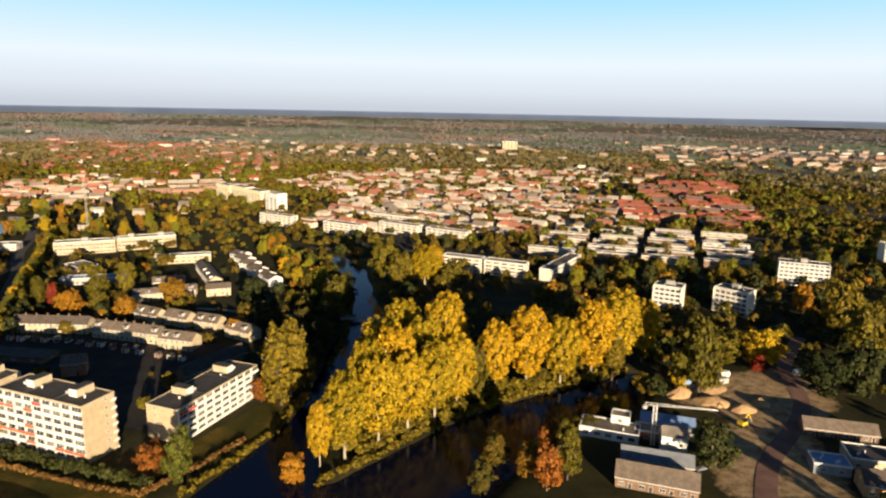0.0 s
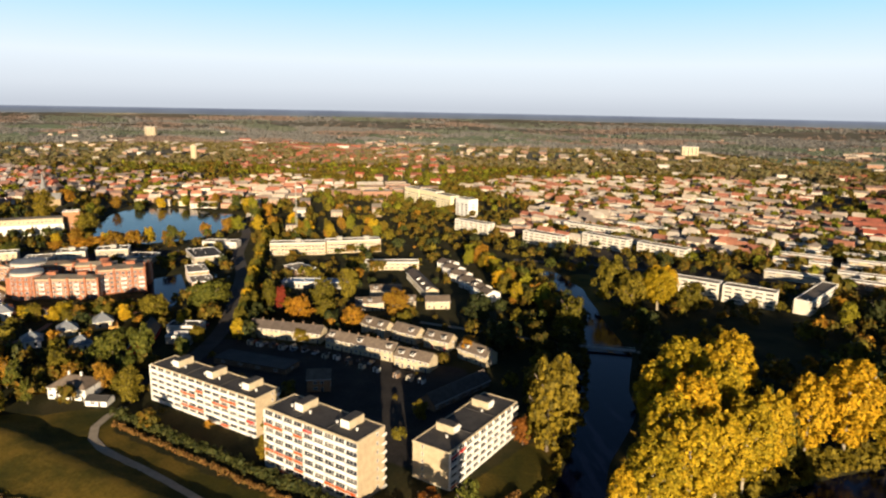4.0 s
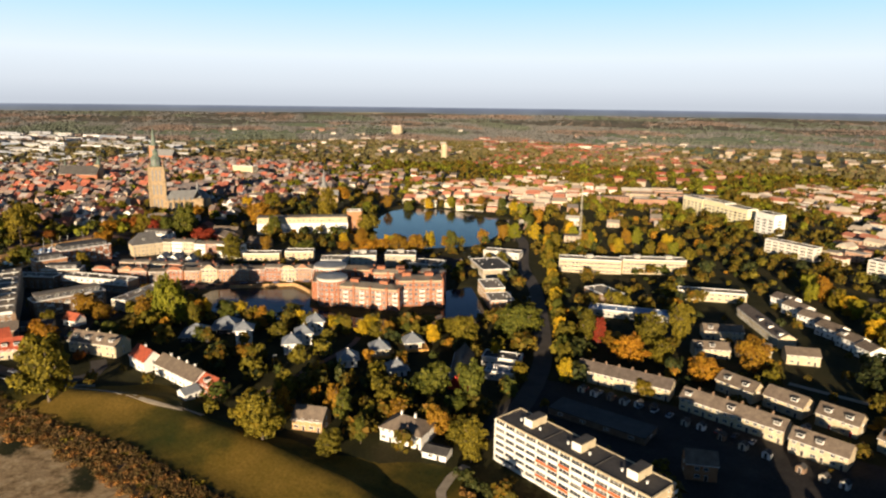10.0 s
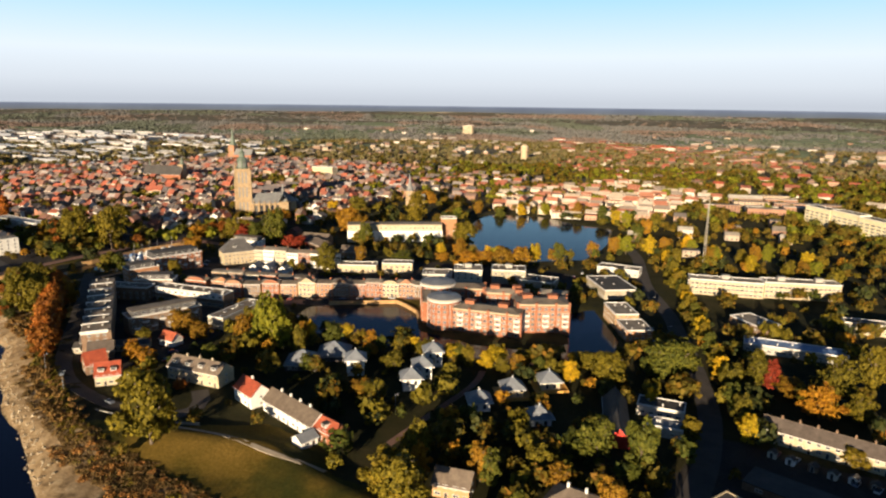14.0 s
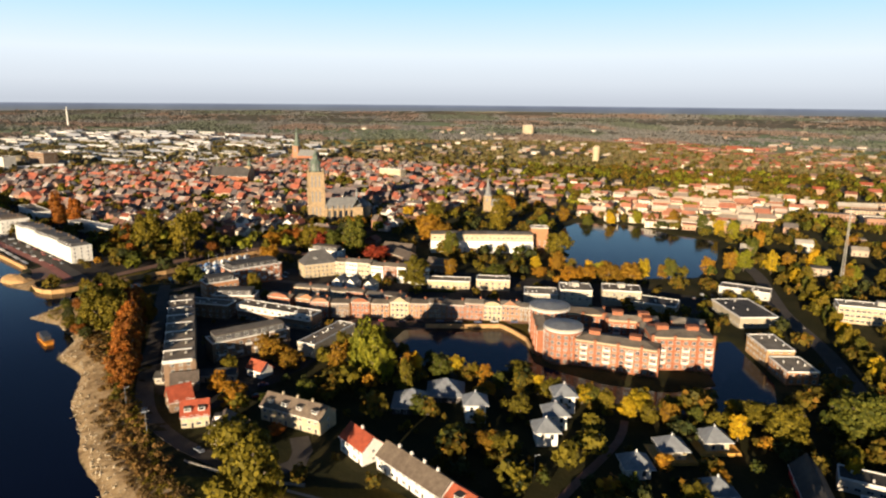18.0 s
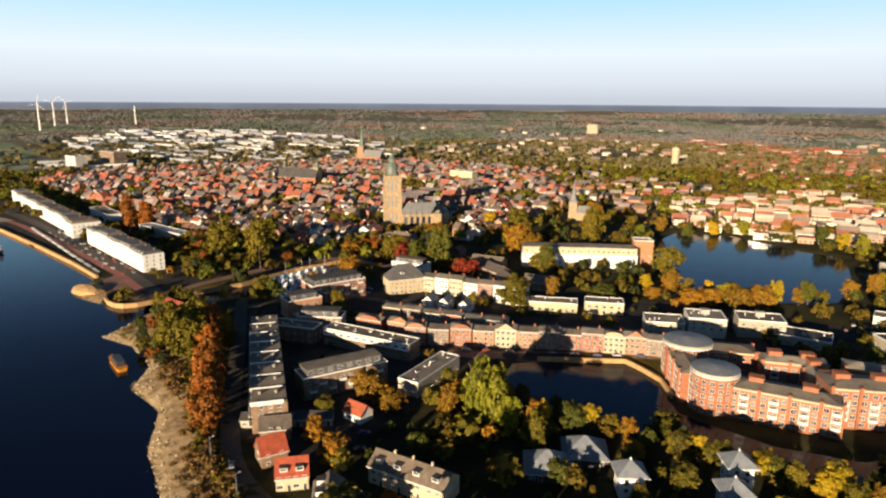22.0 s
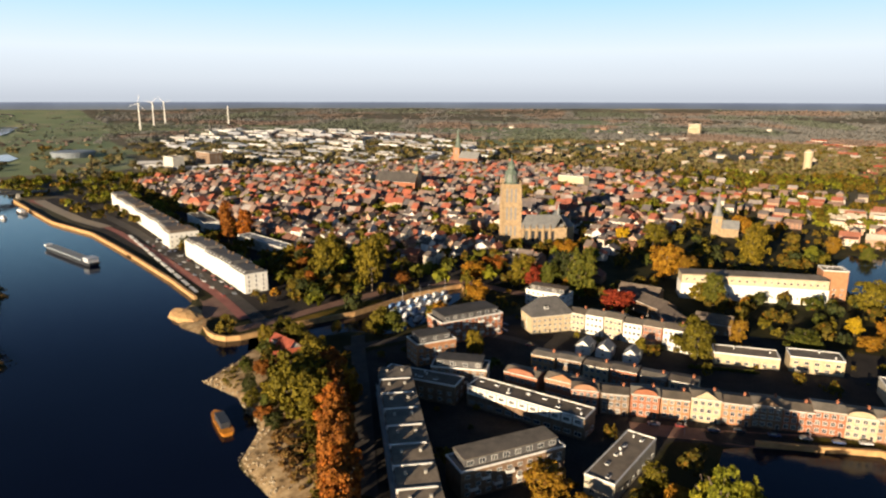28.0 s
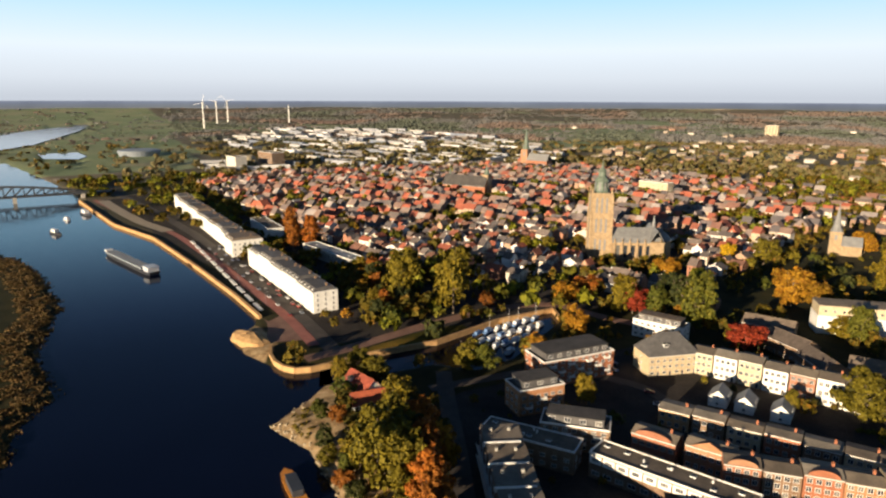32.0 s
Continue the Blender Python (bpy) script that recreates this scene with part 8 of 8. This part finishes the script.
# far_woods and the horizon crowns carry painted haze in their tones
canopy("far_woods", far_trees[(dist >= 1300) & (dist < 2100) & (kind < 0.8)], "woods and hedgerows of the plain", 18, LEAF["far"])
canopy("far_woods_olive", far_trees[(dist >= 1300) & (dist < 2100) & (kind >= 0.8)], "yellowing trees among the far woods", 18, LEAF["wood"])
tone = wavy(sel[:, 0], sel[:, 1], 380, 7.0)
canopy("horizon_woods", far_trees[(dist >= 2100) & (abs(tone) <= 0.25)], "endless haze-toned woods out to the horizon", 10, LEAF["plain"])
canopy("horizon_woods_brown", far_trees[(dist >= 2100) & (tone > 0.25)], "haze-toned brown oak woods far on the plain", 10, LEAF["haze_brown"])
canopy("horizon_woods_green", far_trees[(dist >= 2100) & (tone < -0.25)], "haze-toned green pine woods far on the plain", 10, LEAF["haze_green"])

# hedges, scrub and reeds along the dike, the banks and the shore
def strip(line, step, h, w, jitter):
    out, k = [], np.random.default_rng(int(abs(line[0][0] * 3)))
    for a, b in zip(line, line[1:]):
        n = max(1, int(math.dist(a, b) / step))
        for i in range(n):
            x, y = a[0] + (b[0] - a[0]) * i / n + k.uniform(-jitter, jitter), a[1] + (b[1] - a[1]) * i / n + k.uniform(-jitter, jitter)
            out.append((x, y, h * k.uniform(0.6, 1.2), w * k.uniform(0.7, 1.3), ground_z(x, y) - 0.2))
    return out


canopy("dark_hedge", strip([(-235, 233), (-185, 217), (-144, 204), (-108, 193), (-92, 190)], 1.6, 3.2, 4.0, 1.2), "dark hedge below the flats", 60, LEAF["dark"], 0.0)
canopy("brown_hedge", strip([(-230, 226), (-180, 210), (-141, 197), (-114, 188), (-94, 184), (-86, 196), (-72, 222)], 1.5, 1.5, 2.4, 0.6), "low brown hedge along the dike path", 40, LEAF["scrub"], 0.0)
canopy("canal_reeds", strip([(-58, 262), (-63, 230), (-72, 208), (-82, 184)], 1.2, 1.8, 2.4, 1.0) + strip([(-40, 196), (-26, 208), (2, 240), (26, 260), (58, 279), (90, 299)], 1.2, 2.0, 2.6, 1.2) + strip([(-54, 300), (-54, 340), (-61, 420)], 1.6, 2.0, 2.6, 1.0),
       "olive reeds on the canal banks", 30, LEAF["olive"], 0.0)
SCRUB_LINE = [(-420, 168), (-386, 172), (-337, 176), (-300, 174), (-262, 173), (-236, 169), (-192, 165), (-150, 162), (-118, 156)]
canopy("shore_scrub", strip(SCRUB_LINE, 0.3, 0.75, 4.2, 7.5) + strip([(-500, 184), (-470, 177), (-440, 173), (-415, 172)], 0.5, 0.7, 3.2, 5.0), "brown river scrub between grass and sand", 60, LEAF["scrub"], 0.0)
canopy("shore_reed", strip([(x - 3, y - 2) for x, y in SCRUB_LINE], 1.3, 0.9, 3.4, 8.5), "rust-brown reeds among the river scrub", 60, LEAF["reed"], 0.0)
canopy("shore_tussocks", strip([(x + 4, y + 2) for x, y in SCRUB_LINE], 1.6, 0.6, 3.6, 7.0), "olive grass tussocks among the river scrub", 50, LEAF["olive"], 0.0)
canopy("far_bank_scrub", strip([(-600, 58), (-668, 108), (-706, 116), (-724, 126), (-783, 119), (-859, 134), (-943, 126), (-1030, 104), (-1240, 36)], 0.45, 0.8, 4.6, 12.0), "brown scrub on the opposite river bank", 26, LEAF["scrub"], 0.0)
canopy("clipped_hedge", strip([tuple(q) for q in ((-535, 386), (-512, 405))], 0.7, 1.6, 1.8, 0.3), "clipped yellow-green hedge on the moat bank", 40, LEAF["green"], 0.0)
canopy("shore_bushes", strip([(-656, 232), (-640, 228), (-615, 226), (-596, 222)], 2.2, 5.0, 6.0, 4.0) + strip([(-592, 224), (-560, 212), (-530, 200), (-505, 190)], 1.4, 1.8, 3.0, 3.0), "green bushes above the sandy shore", 70, LEAF["wood"], 0.0)
canopy("undergrowth", strip([(-34, 214), (-14, 232), (10, 254), (40, 274), (80, 296)], 1.1, 4.5, 5.0, 5.0), "yellow-green undergrowth below the poplars", 60, LEAF["olive"], 0.0)
rocks = Shape()
rk = random.Random(77)
for a, b in zip(SHORE, SHORE[1:]):
    for i in range(int(math.dist(a, b) * 2.6)):
        f, r_ = rk.random(), rk.choice((0.25, 0.35, 0.5, 0.8))
        x, y = a[0] + (b[0] - a[0]) * f + rk.gauss(0, 2.4), a[1] + (b[1] - a[1]) * f + rk.uniform(-1, 9) * rk.random() + 1.0
        z, k, w_ = ground_z(x, y), rk.uniform(0, 3), r_ * rk.uniform(0.6, 1.0)
        ring = [(x + r_ * math.cos(k + j * 1.571) * rk.uniform(0.7, 1.2), y + r_ * math.sin(k + j * 1.571) * rk.uniform(0.7, 1.2)) for j in range(4)]
        rocks.solid([(*q, z - 0.2) for q in ring] + [(x + (q[0] - x) * 0.55, y + (q[1] - y) * 0.55, z + w_ * rk.uniform(0.5, 0.9)) for q in ring], [(0, 1, 5, 4), (1, 2, 6, 5), (2, 3, 7, 6), (3, 0, 4, 7), (4, 5, 6, 7)])
structure("shore_stones", rocks, M_ROCK, "tan stones strewn along the sandy shore", "stuff")
canopy("bank_grass", strip([(-420, 172), (-456, 178), (-495, 190), (-530, 200), (-560, 212), (-588, 220)], 0.2, 0.5, 1.6, 4.0) + strip([(-640, 212), (-652, 212), (-662, 226)], 0.5, 0.5, 1.8, 3.0), "olive grass tufts at the top of the sandy bank", 10, LEAF["olive"], 0.0)
canopy("bank_scrub", strip([(-440, 176), (-476, 182), (-512, 192), (-545, 206), (-575, 207), (-602, 220)], 0.9, 1.3, 3.0, 5.5), "low brown and olive scrub on the sandy bank", 34, LEAF["scrub"], 0.0)
# unseen tree, added to throw the long shadow on the dike grass
tree("dark", -134, 107, 13, 8)
# unseen row of trees, added to cast shade over the building site
for hx in (134, 148, 160, 176, 190):
    tree("dark", hx, 172 + (hx % 7), 13, 13)

# ---- building site and houses east of the canal ----
b = thing("new_house", 86, 219, -14, "white new-build house still under scaffolding", "house")
foot(86, 219, -14, 12, 12)
s = Shape()
s.box(-4.5, 4.5, -4, 4, -1, 8)
part("wall", s, M_WHITE, b)
s = Shape()
s.gable(9, 8, 8, 10.2, 0.2)
part("roof", s, M_GREYROOF, b)
for k in range(2):
    for u in (-2.4, 2.2):
        part("window", window_mesh(1.3, 1.5, 0), None, b, "", on_wall(9, 8, "f", u, 1 + 3.4 * k))
        part("window", window_mesh(1.3, 1.5, 0), None, b, "", on_wall(9, 8, "l", u * 0.8, 1 + 3.4 * k))
for u in (-5.2, -2.6, 0, 2.6, 5.2):
    q = Shape()
    q.bar((u, 5.4, 0), (u, 5.4, 10), 0.06)
    part("scaffold_pole", q, M_STEEL, b)
for z in (2.5, 5, 7.5):
    q = Shape()
    q.box(-5.2, 5.2, 4.5, 5.5, z, z + 0.12)
    part("scaffold_board", q, M_WOOD, b)
slab_house("flat_house", 66, 232, -20, 22, 10, 3.6, M_WHITE, M_GREYROOF, "low white bungalow with a grey flat roof", "house", floors=1, pitch=4, win=(2.4, 1.6), sides="fl", vents=2)
slab_house("flat_house", 71, 236, -20, 7, 6, 6.6, M_WHITE, M_GREYROOF, "white upper box of the bungalow", "house", floors=1, pitch=3, z0=4.4, vents=0)
slab_house("annex", 80, 231, -20, 9, 7, 3.4, M_BRICK, M_GREYROOF, "red-brick annex of the bungalow", "house", floors=1, pitch=4, vents=0)
row_house("long_house", 77, 209, -16, 24, 8, 3.6, 6.2, M_BROWNBRICK, M_SLATE, "long low house with a pale blue roof", "house", units=4, floors=1, end_win=True)
row_house("long_house", 73, 196, -18, 26, 9, 3.8, 7.4, M_BROWNBRICK, M_TILE, "long dark-roofed house with roof windows", "house", units=4, floors=1)
row_house("blue_barn", 90, 238, -18, 20, 8, 3.4, 5.6, M_STEEL, M_BLUE, "dark barn with a blue sheet roof", "barn", units=3, floors=1)
row_house("farm_house", 156, 236, -14, 26, 8, 3.2, 6.0, M_BROWNBRICK, M_TILE, "long low farmhouse in the shade", "house", units=4, floors=1)
slab_house("grey_shed", 156, 214, -14, 18, 12, 4.0, M_CREAM, M_ROOFING, "flat-roofed cream shed on the building site", "shed", floors=1, pitch=4)
slab_house("blue_shed", 138, 210, -14, 12, 9, 3.6, M_STEEL, M_BLUE, "blue-roofed shed with roof windows", "shed", floors=1, pitch=4)
row_house("brick_house", 148, 196, -14, 14, 10, 4.5, 7.5, M_BRICKO, M_TILE, "orange-brick house at the track", "house", units=2, end_win=True)
b = thing("tower_crane", 80, 224, -8, "small tower crane with a long level jib", "crane")
s = Shape()
for sx, sy in ((-0.6, -0.6), (0.6, -0.6), (0.6, 0.6), (-0.6, 0.6)):
    s.bar((sx, sy, 0), (sx, sy, 16), 0.09)
for k in range(8):
    s.bar((-0.6, -0.6, k * 2), (0.6, -0.6, k * 2 + 2), 0.06)
    s.bar((0.6, 0.6, k * 2), (-0.6, 0.6, k * 2 + 2), 0.06)
part("mast", s, M_FRAME, b)
s = Shape()
s.bar((-4, 0, 16), (22, 0, 16), 0.08)
s.bar((-4, 0, 17), (22, 0, 16.2), 0.06)
for k in range(13):
    s.bar((-4 + 2 * k, 0, 16), (-3 + 2 * k, 0, 16.9 - 0.06 * k), 0.06)
part("jib", s, M_FRAME, b)
s = Shape()
s.box(-4.6, -3, -0.7, 0.7, 14.6, 15.8)
part("counterweight", s, M_CONCRETE, b)


def heap(x, y, l, w, h, ang, name="sand_heap", material=None, label="heap of orange building sand", category="heap"):
    b = thing(name, x, y, ang, label, category, "sand heaps" if material is None else "")
    s = Shape()
    k = random.Random(int(x))
    rings = [(1.0, -0.2 if material is None else -2.5), (0.8, h * 0.35), (0.5, h * 0.75), (0.2, h)]
    n = 14
    for r_, z in rings:
        s.v += [(l / 2 * r_ * math.cos(6.283 * i / n) * k.uniform(0.85, 1.1), w / 2 * r_ * math.sin(6.283 * i / n) * k.uniform(0.85, 1.1), z * k.uniform(0.9, 1.1)) for i in range(n)]
    for j in range(3):
        for i in range(n):
            s.f.append((j * n + i, j * n + (i + 1) % n, (j + 1) * n + (i + 1) % n, (j + 1) * n + i))
            s.m.append(0)
    s.f.append(tuple(3 * n + i for i in range(n)))
    s.m.append(0)
    part("sand" if material is None else "rock", s, material or M_SAND, b)


for q in ((106, 270, 16, 9, 3.2, 30), (118, 262, 18, 10, 2.6, -20), (128, 256, 12, 8, 2.2, 10), (122, 276, 20, 9, 1.6, 25), (138, 262, 9, 7, 2.4, 0)):
    heap(*q)
heap(-748, 222, 34, 17, 3.0, 14, "rock_mound", M_QUAY, "tan rock mound at the quay point", "rocks")
b = thing("excavator", 121, 241, 30, "yellow tracked excavator on the sand", "excavator")
s = Shape()
s.box(-1.6, 1.6, -1.3, 1.3, 1.0, 2.3)
part("body", s, M_YELLOW, b)
s = Shape()
s.box(0.1, 1.5, -1.2, 0.1, 2.3, 3.4)
part("cab", s, M_GLASS, b)
for sy in (-1.2, 1.2):
    s = Shape()
    s.box(-1.9, 1.9, sy - 0.35, sy + 0.35, 0.1, 0.95)
    part("track", s, M_TYRE, b)
s = Shape()
s.bar((1.5, 0.5, 2.0), (4.0, 0.5, 4.6), 0.22)
s.bar((4.0, 0.5, 4.6), (5.6, 0.5, 1.6), 0.18)
part("boom", s, M_YELLOW, b)
s = Shape()
s.box(5.2, 6.1, 0.0, 1.0, 0.9, 1.7)
part("bucket", s, M_STEEL, b)
for x_, y_, mat_, lab in ((112, 282, M_BLUE, "blue steel site container on the sand"), (134, 292, M_FRAME, "white site cabin beside the houses"), (172, 296, M_FRAME, "white site cabin by the track"), (130, 284, M_CONCRETE, "grey concrete panel stack")):
    b = thing("site_container", x_, y_, 20, lab, "container")
    s = Shape()
    s.box(-3, 3, -1.2, 1.2, 0, 2.5)
    part("shell", s, mat_, b)
    s = Shape()
    for u in (-2.9, 2.8):
        s.box(u, u + 0.1, -1.26, 1.26, 0, 2.56)
    part("frame_posts", s, M_STEEL, b)
    s = Shape()
    s.box(-0.5, 0.5, -1.25, -1.2, 0.1, 2.1)
    part("door", s, M_STEEL, b)

# ---- boats ----
def hull_shape(l, w, h, mi=0):
    s = Shape()
    outline = [(-0.5, 0.75), (-0.42, 1.0), (0.2, 1.0), (0.38, 0.8), (0.5, 0.08)]
    deck = [(x * l, y * w / 2) for x, y in outline] + [(x * l, -y * w / 2) for x, y in outline[::-1]]
    n = len(deck)
    low = [(x * 0.94, y * 0.8) for x, y in deck]
    s.solid([(x, y, -0.4) for x, y in low] + [(x, y, h) for x, y in deck], [tuple(range(n - 1, -1, -1)), tuple(range(n, 2 * n))] + [(i, (i + 1) % n, n + (i + 1) % n, n + i) for i in range(n)], mi)
    return s


def boat(name, x, y, ang, l, w, h, hull, top, label, category="boat", group="", cargo=False, mast=0.0):
    b = thing(name, x, y, ang, label, category, group, -1.2)
    part("hull", hull_shape(l, w, h), hull, b)
    s = Shape()
    if cargo:
        s.box(-l * 0.34, l * 0.40, -w * 0.38, w * 0.38, h + 0.02, h + 1.1)
        part("hatch_cover", s, M_STEEL, b, "grey hatch covers")
        for i in range(14):
            q = Shape()
            q.box(-0.15, 0.15, -w * 0.39, w * 0.39, 0, 0.2)
            part("hatch_rib", q, M_CONCRETE, b, "", pose(-l * 0.33 + i * l * 0.055, 0, h + 1.12))
        s = Shape()
        s.box(-l * 0.47, -l * 0.37, -w * 0.36, w * 0.36, h, h + 3.2)
        s.box(-l * 0.475, -l * 0.365, -w * 0.38, w * 0.38, h + 3.2, h + 3.4)
        part("wheelhouse", s, top, b, "white wheelhouse")
        s = Shape()
        s.box(l * 0.42, l * 0.46, -w * 0.25, w * 0.25, h, h + 1.6)
        part("fore_deck_house", s, top, b)
    else:
        s.box(-l * 0.32, l * 0.12, -w * 0.33, w * 0.33, h, h + w * 0.45)
        s.box(-l * 0.34, l * 0.14, -w * 0.36, w * 0.36, h + w * 0.45, h + w * 0.5)
        part("cabin", s, top, b)
    if mast:
        s = Shape()
        s.tube([(h, 0.09), (h + mast, 0.05)], 6, 0, l * 0.1)
        part("mast", s, M_FRAME, b)
    return b


boat("cargo_barge", -955, 191, 193, 96, 10.5, 2.2, M_HULL, M_BOAT, "long grey river cargo barge with closed hatches", "barge", cargo=True)
boat("passenger_boat", -611, 196, 175, 22, 5.0, 1.6, M_ORANGEHULL, M_HULL, "moored dark passenger boat with orange hull by the shore", "boat")
boat("river_boat", -1107, 149, 20, 20, 5, 1.5, M_HULL, M_BOAT, "small white motor vessel on the river", "boat", "river boats")
boat("river_boat", -1181, 161, 200, 12, 4, 1.2, M_BOAT, M_BOAT, "small white cabin boat on the river", "boat", "river boats")
boat("river_boat", -1204, 180, 12, 30, 6, 1.6, M_HULL, M_BOAT, "white vessel moored at the quay", "boat", "river boats")
mk = random.Random(9)
for r_ in range(5):
    for k in range(8):
        f = k / 7
        x_, y_ = -708 + 9.2 * r_ + 4 * f, 366 - 48 * f + r_ * 2
        if not bool(inside(HARBOUR, x_, y_)) or float(dist_line(HARBOUR + HARBOUR[:1], np.float64(x_), np.float64(y_))[0]) < 3.5:
            continue
        boat("yacht", x_, y_, 115 + mk.uniform(-8, 8), mk.uniform(7, 10), mk.uniform(2.4, 3.2), 0.9, M_BOAT, M_BOAT, "white yacht moored in the harbour", "yacht", "harbour yachts", mast=mk.choice((0, 0, 9)))
for i in range(3):
    s = Shape()
    s.box(-22, 22, -0.7, 0.7, 0.0, 0.25)
    j = tagged(new("jetty", s.mesh("jetty", [M_WOOD])), "narrow timber jetty between the yachts", "jetty", "harbour jetties")
    j.matrix_basis = pose(-701 + 16 * i, 342 + 3 * i, -1.1, 0, 0, 115)

# ---- cars and street lamps ----
def car_shape():
    s = Shape()
    prof = [(-2.1, 0.35), (2.1, 0.35), (2.15, 0.75), (1.3, 0.95), (-1.9, 0.95), (-2.15, 0.8)]
    n = len(prof)
    s.solid([(x, -0.87, z) for x, z in prof] + [(x, 0.87, z) for x, z in prof], [tuple(range(n)), tuple(range(2 * n - 1, n - 1, -1))] + [(i, n + i, n + (i + 1) % n, (i + 1) % n) for i in range(n)])
    return s


s = Shape()
p8 = [(-1.75, 0.95), (0.95, 0.95), (0.35, 1.45), (-1.3, 1.45)]
s.solid([(x, -0.8, z) for x, z in p8[:2]] + [(x, -0.65, z) for x, z in p8[2:]] + [(x, 0.8, z) for x, z in p8[:2]] + [(x, 0.65, z) for x, z in p8[2:]],
        [(0, 1, 2, 3), (7, 6, 5, 4), (1, 5, 6, 2), (2, 6, 7, 3), (3, 7, 4, 0)])
ME_CAR, ME_CABIN = car_shape().mesh("body", [M_CAR]), s.mesh("cabin", [M_GLASS])
s = Shape()
s.tube([(-0.1, 0.32), (0.1, 0.32)], 10)
ME_WHEEL = s.mesh("wheel", [M_TYRE])


def car(x, y, ang, label="parked car on the street"):
    b = tagged(new("car"), label, "car", "parked cars")
    b.matrix_basis = pose(x, y, ground_z(x, y) + 0.12, 0, 0, ang)
    part("body", ME_CAR, None, b)
    part("cabin", ME_CABIN, None, b)
    for sx in (-1.3, 1.3):
        for sy in (-0.82, 0.82):
            part("wheel", ME_WHEEL, None, b, "", pose(sx, sy, 0.32, 90))


ck = random.Random(17)
for i in range(12):
    car(-224 + i * 6.2, 322 - i * 0.9 + ck.uniform(-0.5, 0.5), 80 + ck.uniform(-5, 5), "car parked in the shaded court")
for i in range(7):
    f = i / 6
    car(-376 + 110 * f + 3, 530 - 190 * f, 300 + ck.uniform(-4, 4), "car on the town road")
for i in range(9):
    car(-512 + i * 8 + ck.uniform(-1, 1), 327 + i * 7.0, 42, "car parked on the moat quay")
for i in range(10):
    car(-770 - i * 21 + ck.uniform(-4, 4), 257 + ck.uniform(-3, 3), 0, "car parked along the quay road")
for i in range(22):
    car(-775 - i * 9.5 + ck.uniform(-1.5, 1.5), 251.6 + 9.2 * (i % 2) + ck.uniform(-0.4, 0.4), ck.choice((0, 180)), "car parked in front of the quay houses")
for i in range(14):
    car(-392 + (i % 7) * 5.2 + ck.uniform(-0.4, 0.4), 498 + (i // 7) * 13 + (i % 7) * 2.0, 114, "car on the car park by the road")
for x_, y_, a_ in ((-488, 193, 150), (-447, 194, 5), (-470, 232, 60), (-478, 240, 60), (-463, 250, 20), (92, 207, 25), (-628, 356, 20), (-622, 350, 20), (-598, 346, 40), (-588, 340, 40)):
    car(x_, y_, a_)


def street_lamp(x, y, ang):
    b = tagged(new("street_lamp"), "slim grey street lamp with a single arm", "street lamp", "street lamps")
    b.matrix_basis = pose(x, y, ground_z(x, y), 0, 0, ang)
    s = Shape()
    s.tube([(-0.3, 0.1), (7.5, 0.06)], 6)
    s.bar((0, 0, 7.45), (1.3, 0, 7.6), 0.05)
    part("pole", s, M_STEEL, b)
    s = Shape()
    s.box(0.9, 1.6, -0.15, 0.15, 7.55, 7.7)
    part("lamp_head", s, M_FRAME, b)


for x_, y_, a_ in ((-350, 488, 0), (-322, 462, 0), (-296, 415, 0), (-282, 372, 0), (-352, 262, 30), (-344, 288, 30), (-497, 190, 60), (-470, 186, 90), (-500, 330, -40), (-470, 362, -40), (-800, 246, 90), (-860, 246, 90), (-920, 245, 90)):
    street_lamp(x_, y_, a_)
wall_run("guard_rail", [(-512, 194), (-500, 190), (-479, 185), (-443, 187), (-416, 196), (-402, 206)], 0.9, 0.25, M_CONCRETE, "pale guard wall along the riverside road", -0.5)

# glowing backdrop ring: distant land with a haze gradient painted into its emission
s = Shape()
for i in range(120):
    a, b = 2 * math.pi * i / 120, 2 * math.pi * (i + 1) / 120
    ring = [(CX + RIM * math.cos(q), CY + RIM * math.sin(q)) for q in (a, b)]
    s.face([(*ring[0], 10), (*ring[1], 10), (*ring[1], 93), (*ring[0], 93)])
land, t, p = nodes_of("hazy_land_glow")
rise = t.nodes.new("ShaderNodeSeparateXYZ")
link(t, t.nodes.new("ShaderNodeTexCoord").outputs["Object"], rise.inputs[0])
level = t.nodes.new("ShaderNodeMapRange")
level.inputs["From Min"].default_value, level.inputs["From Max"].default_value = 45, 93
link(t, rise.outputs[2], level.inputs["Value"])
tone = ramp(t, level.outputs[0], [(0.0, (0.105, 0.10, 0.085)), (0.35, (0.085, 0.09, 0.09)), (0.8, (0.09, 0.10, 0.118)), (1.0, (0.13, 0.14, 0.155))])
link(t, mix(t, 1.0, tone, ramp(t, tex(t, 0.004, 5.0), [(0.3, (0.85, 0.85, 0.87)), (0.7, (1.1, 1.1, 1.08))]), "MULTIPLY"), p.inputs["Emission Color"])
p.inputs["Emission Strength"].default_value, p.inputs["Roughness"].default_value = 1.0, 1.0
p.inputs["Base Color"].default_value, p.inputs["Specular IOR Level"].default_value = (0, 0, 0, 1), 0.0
structure("backdrop", s, land, "glowing backdrop of distant land with painted blue-grey haze")
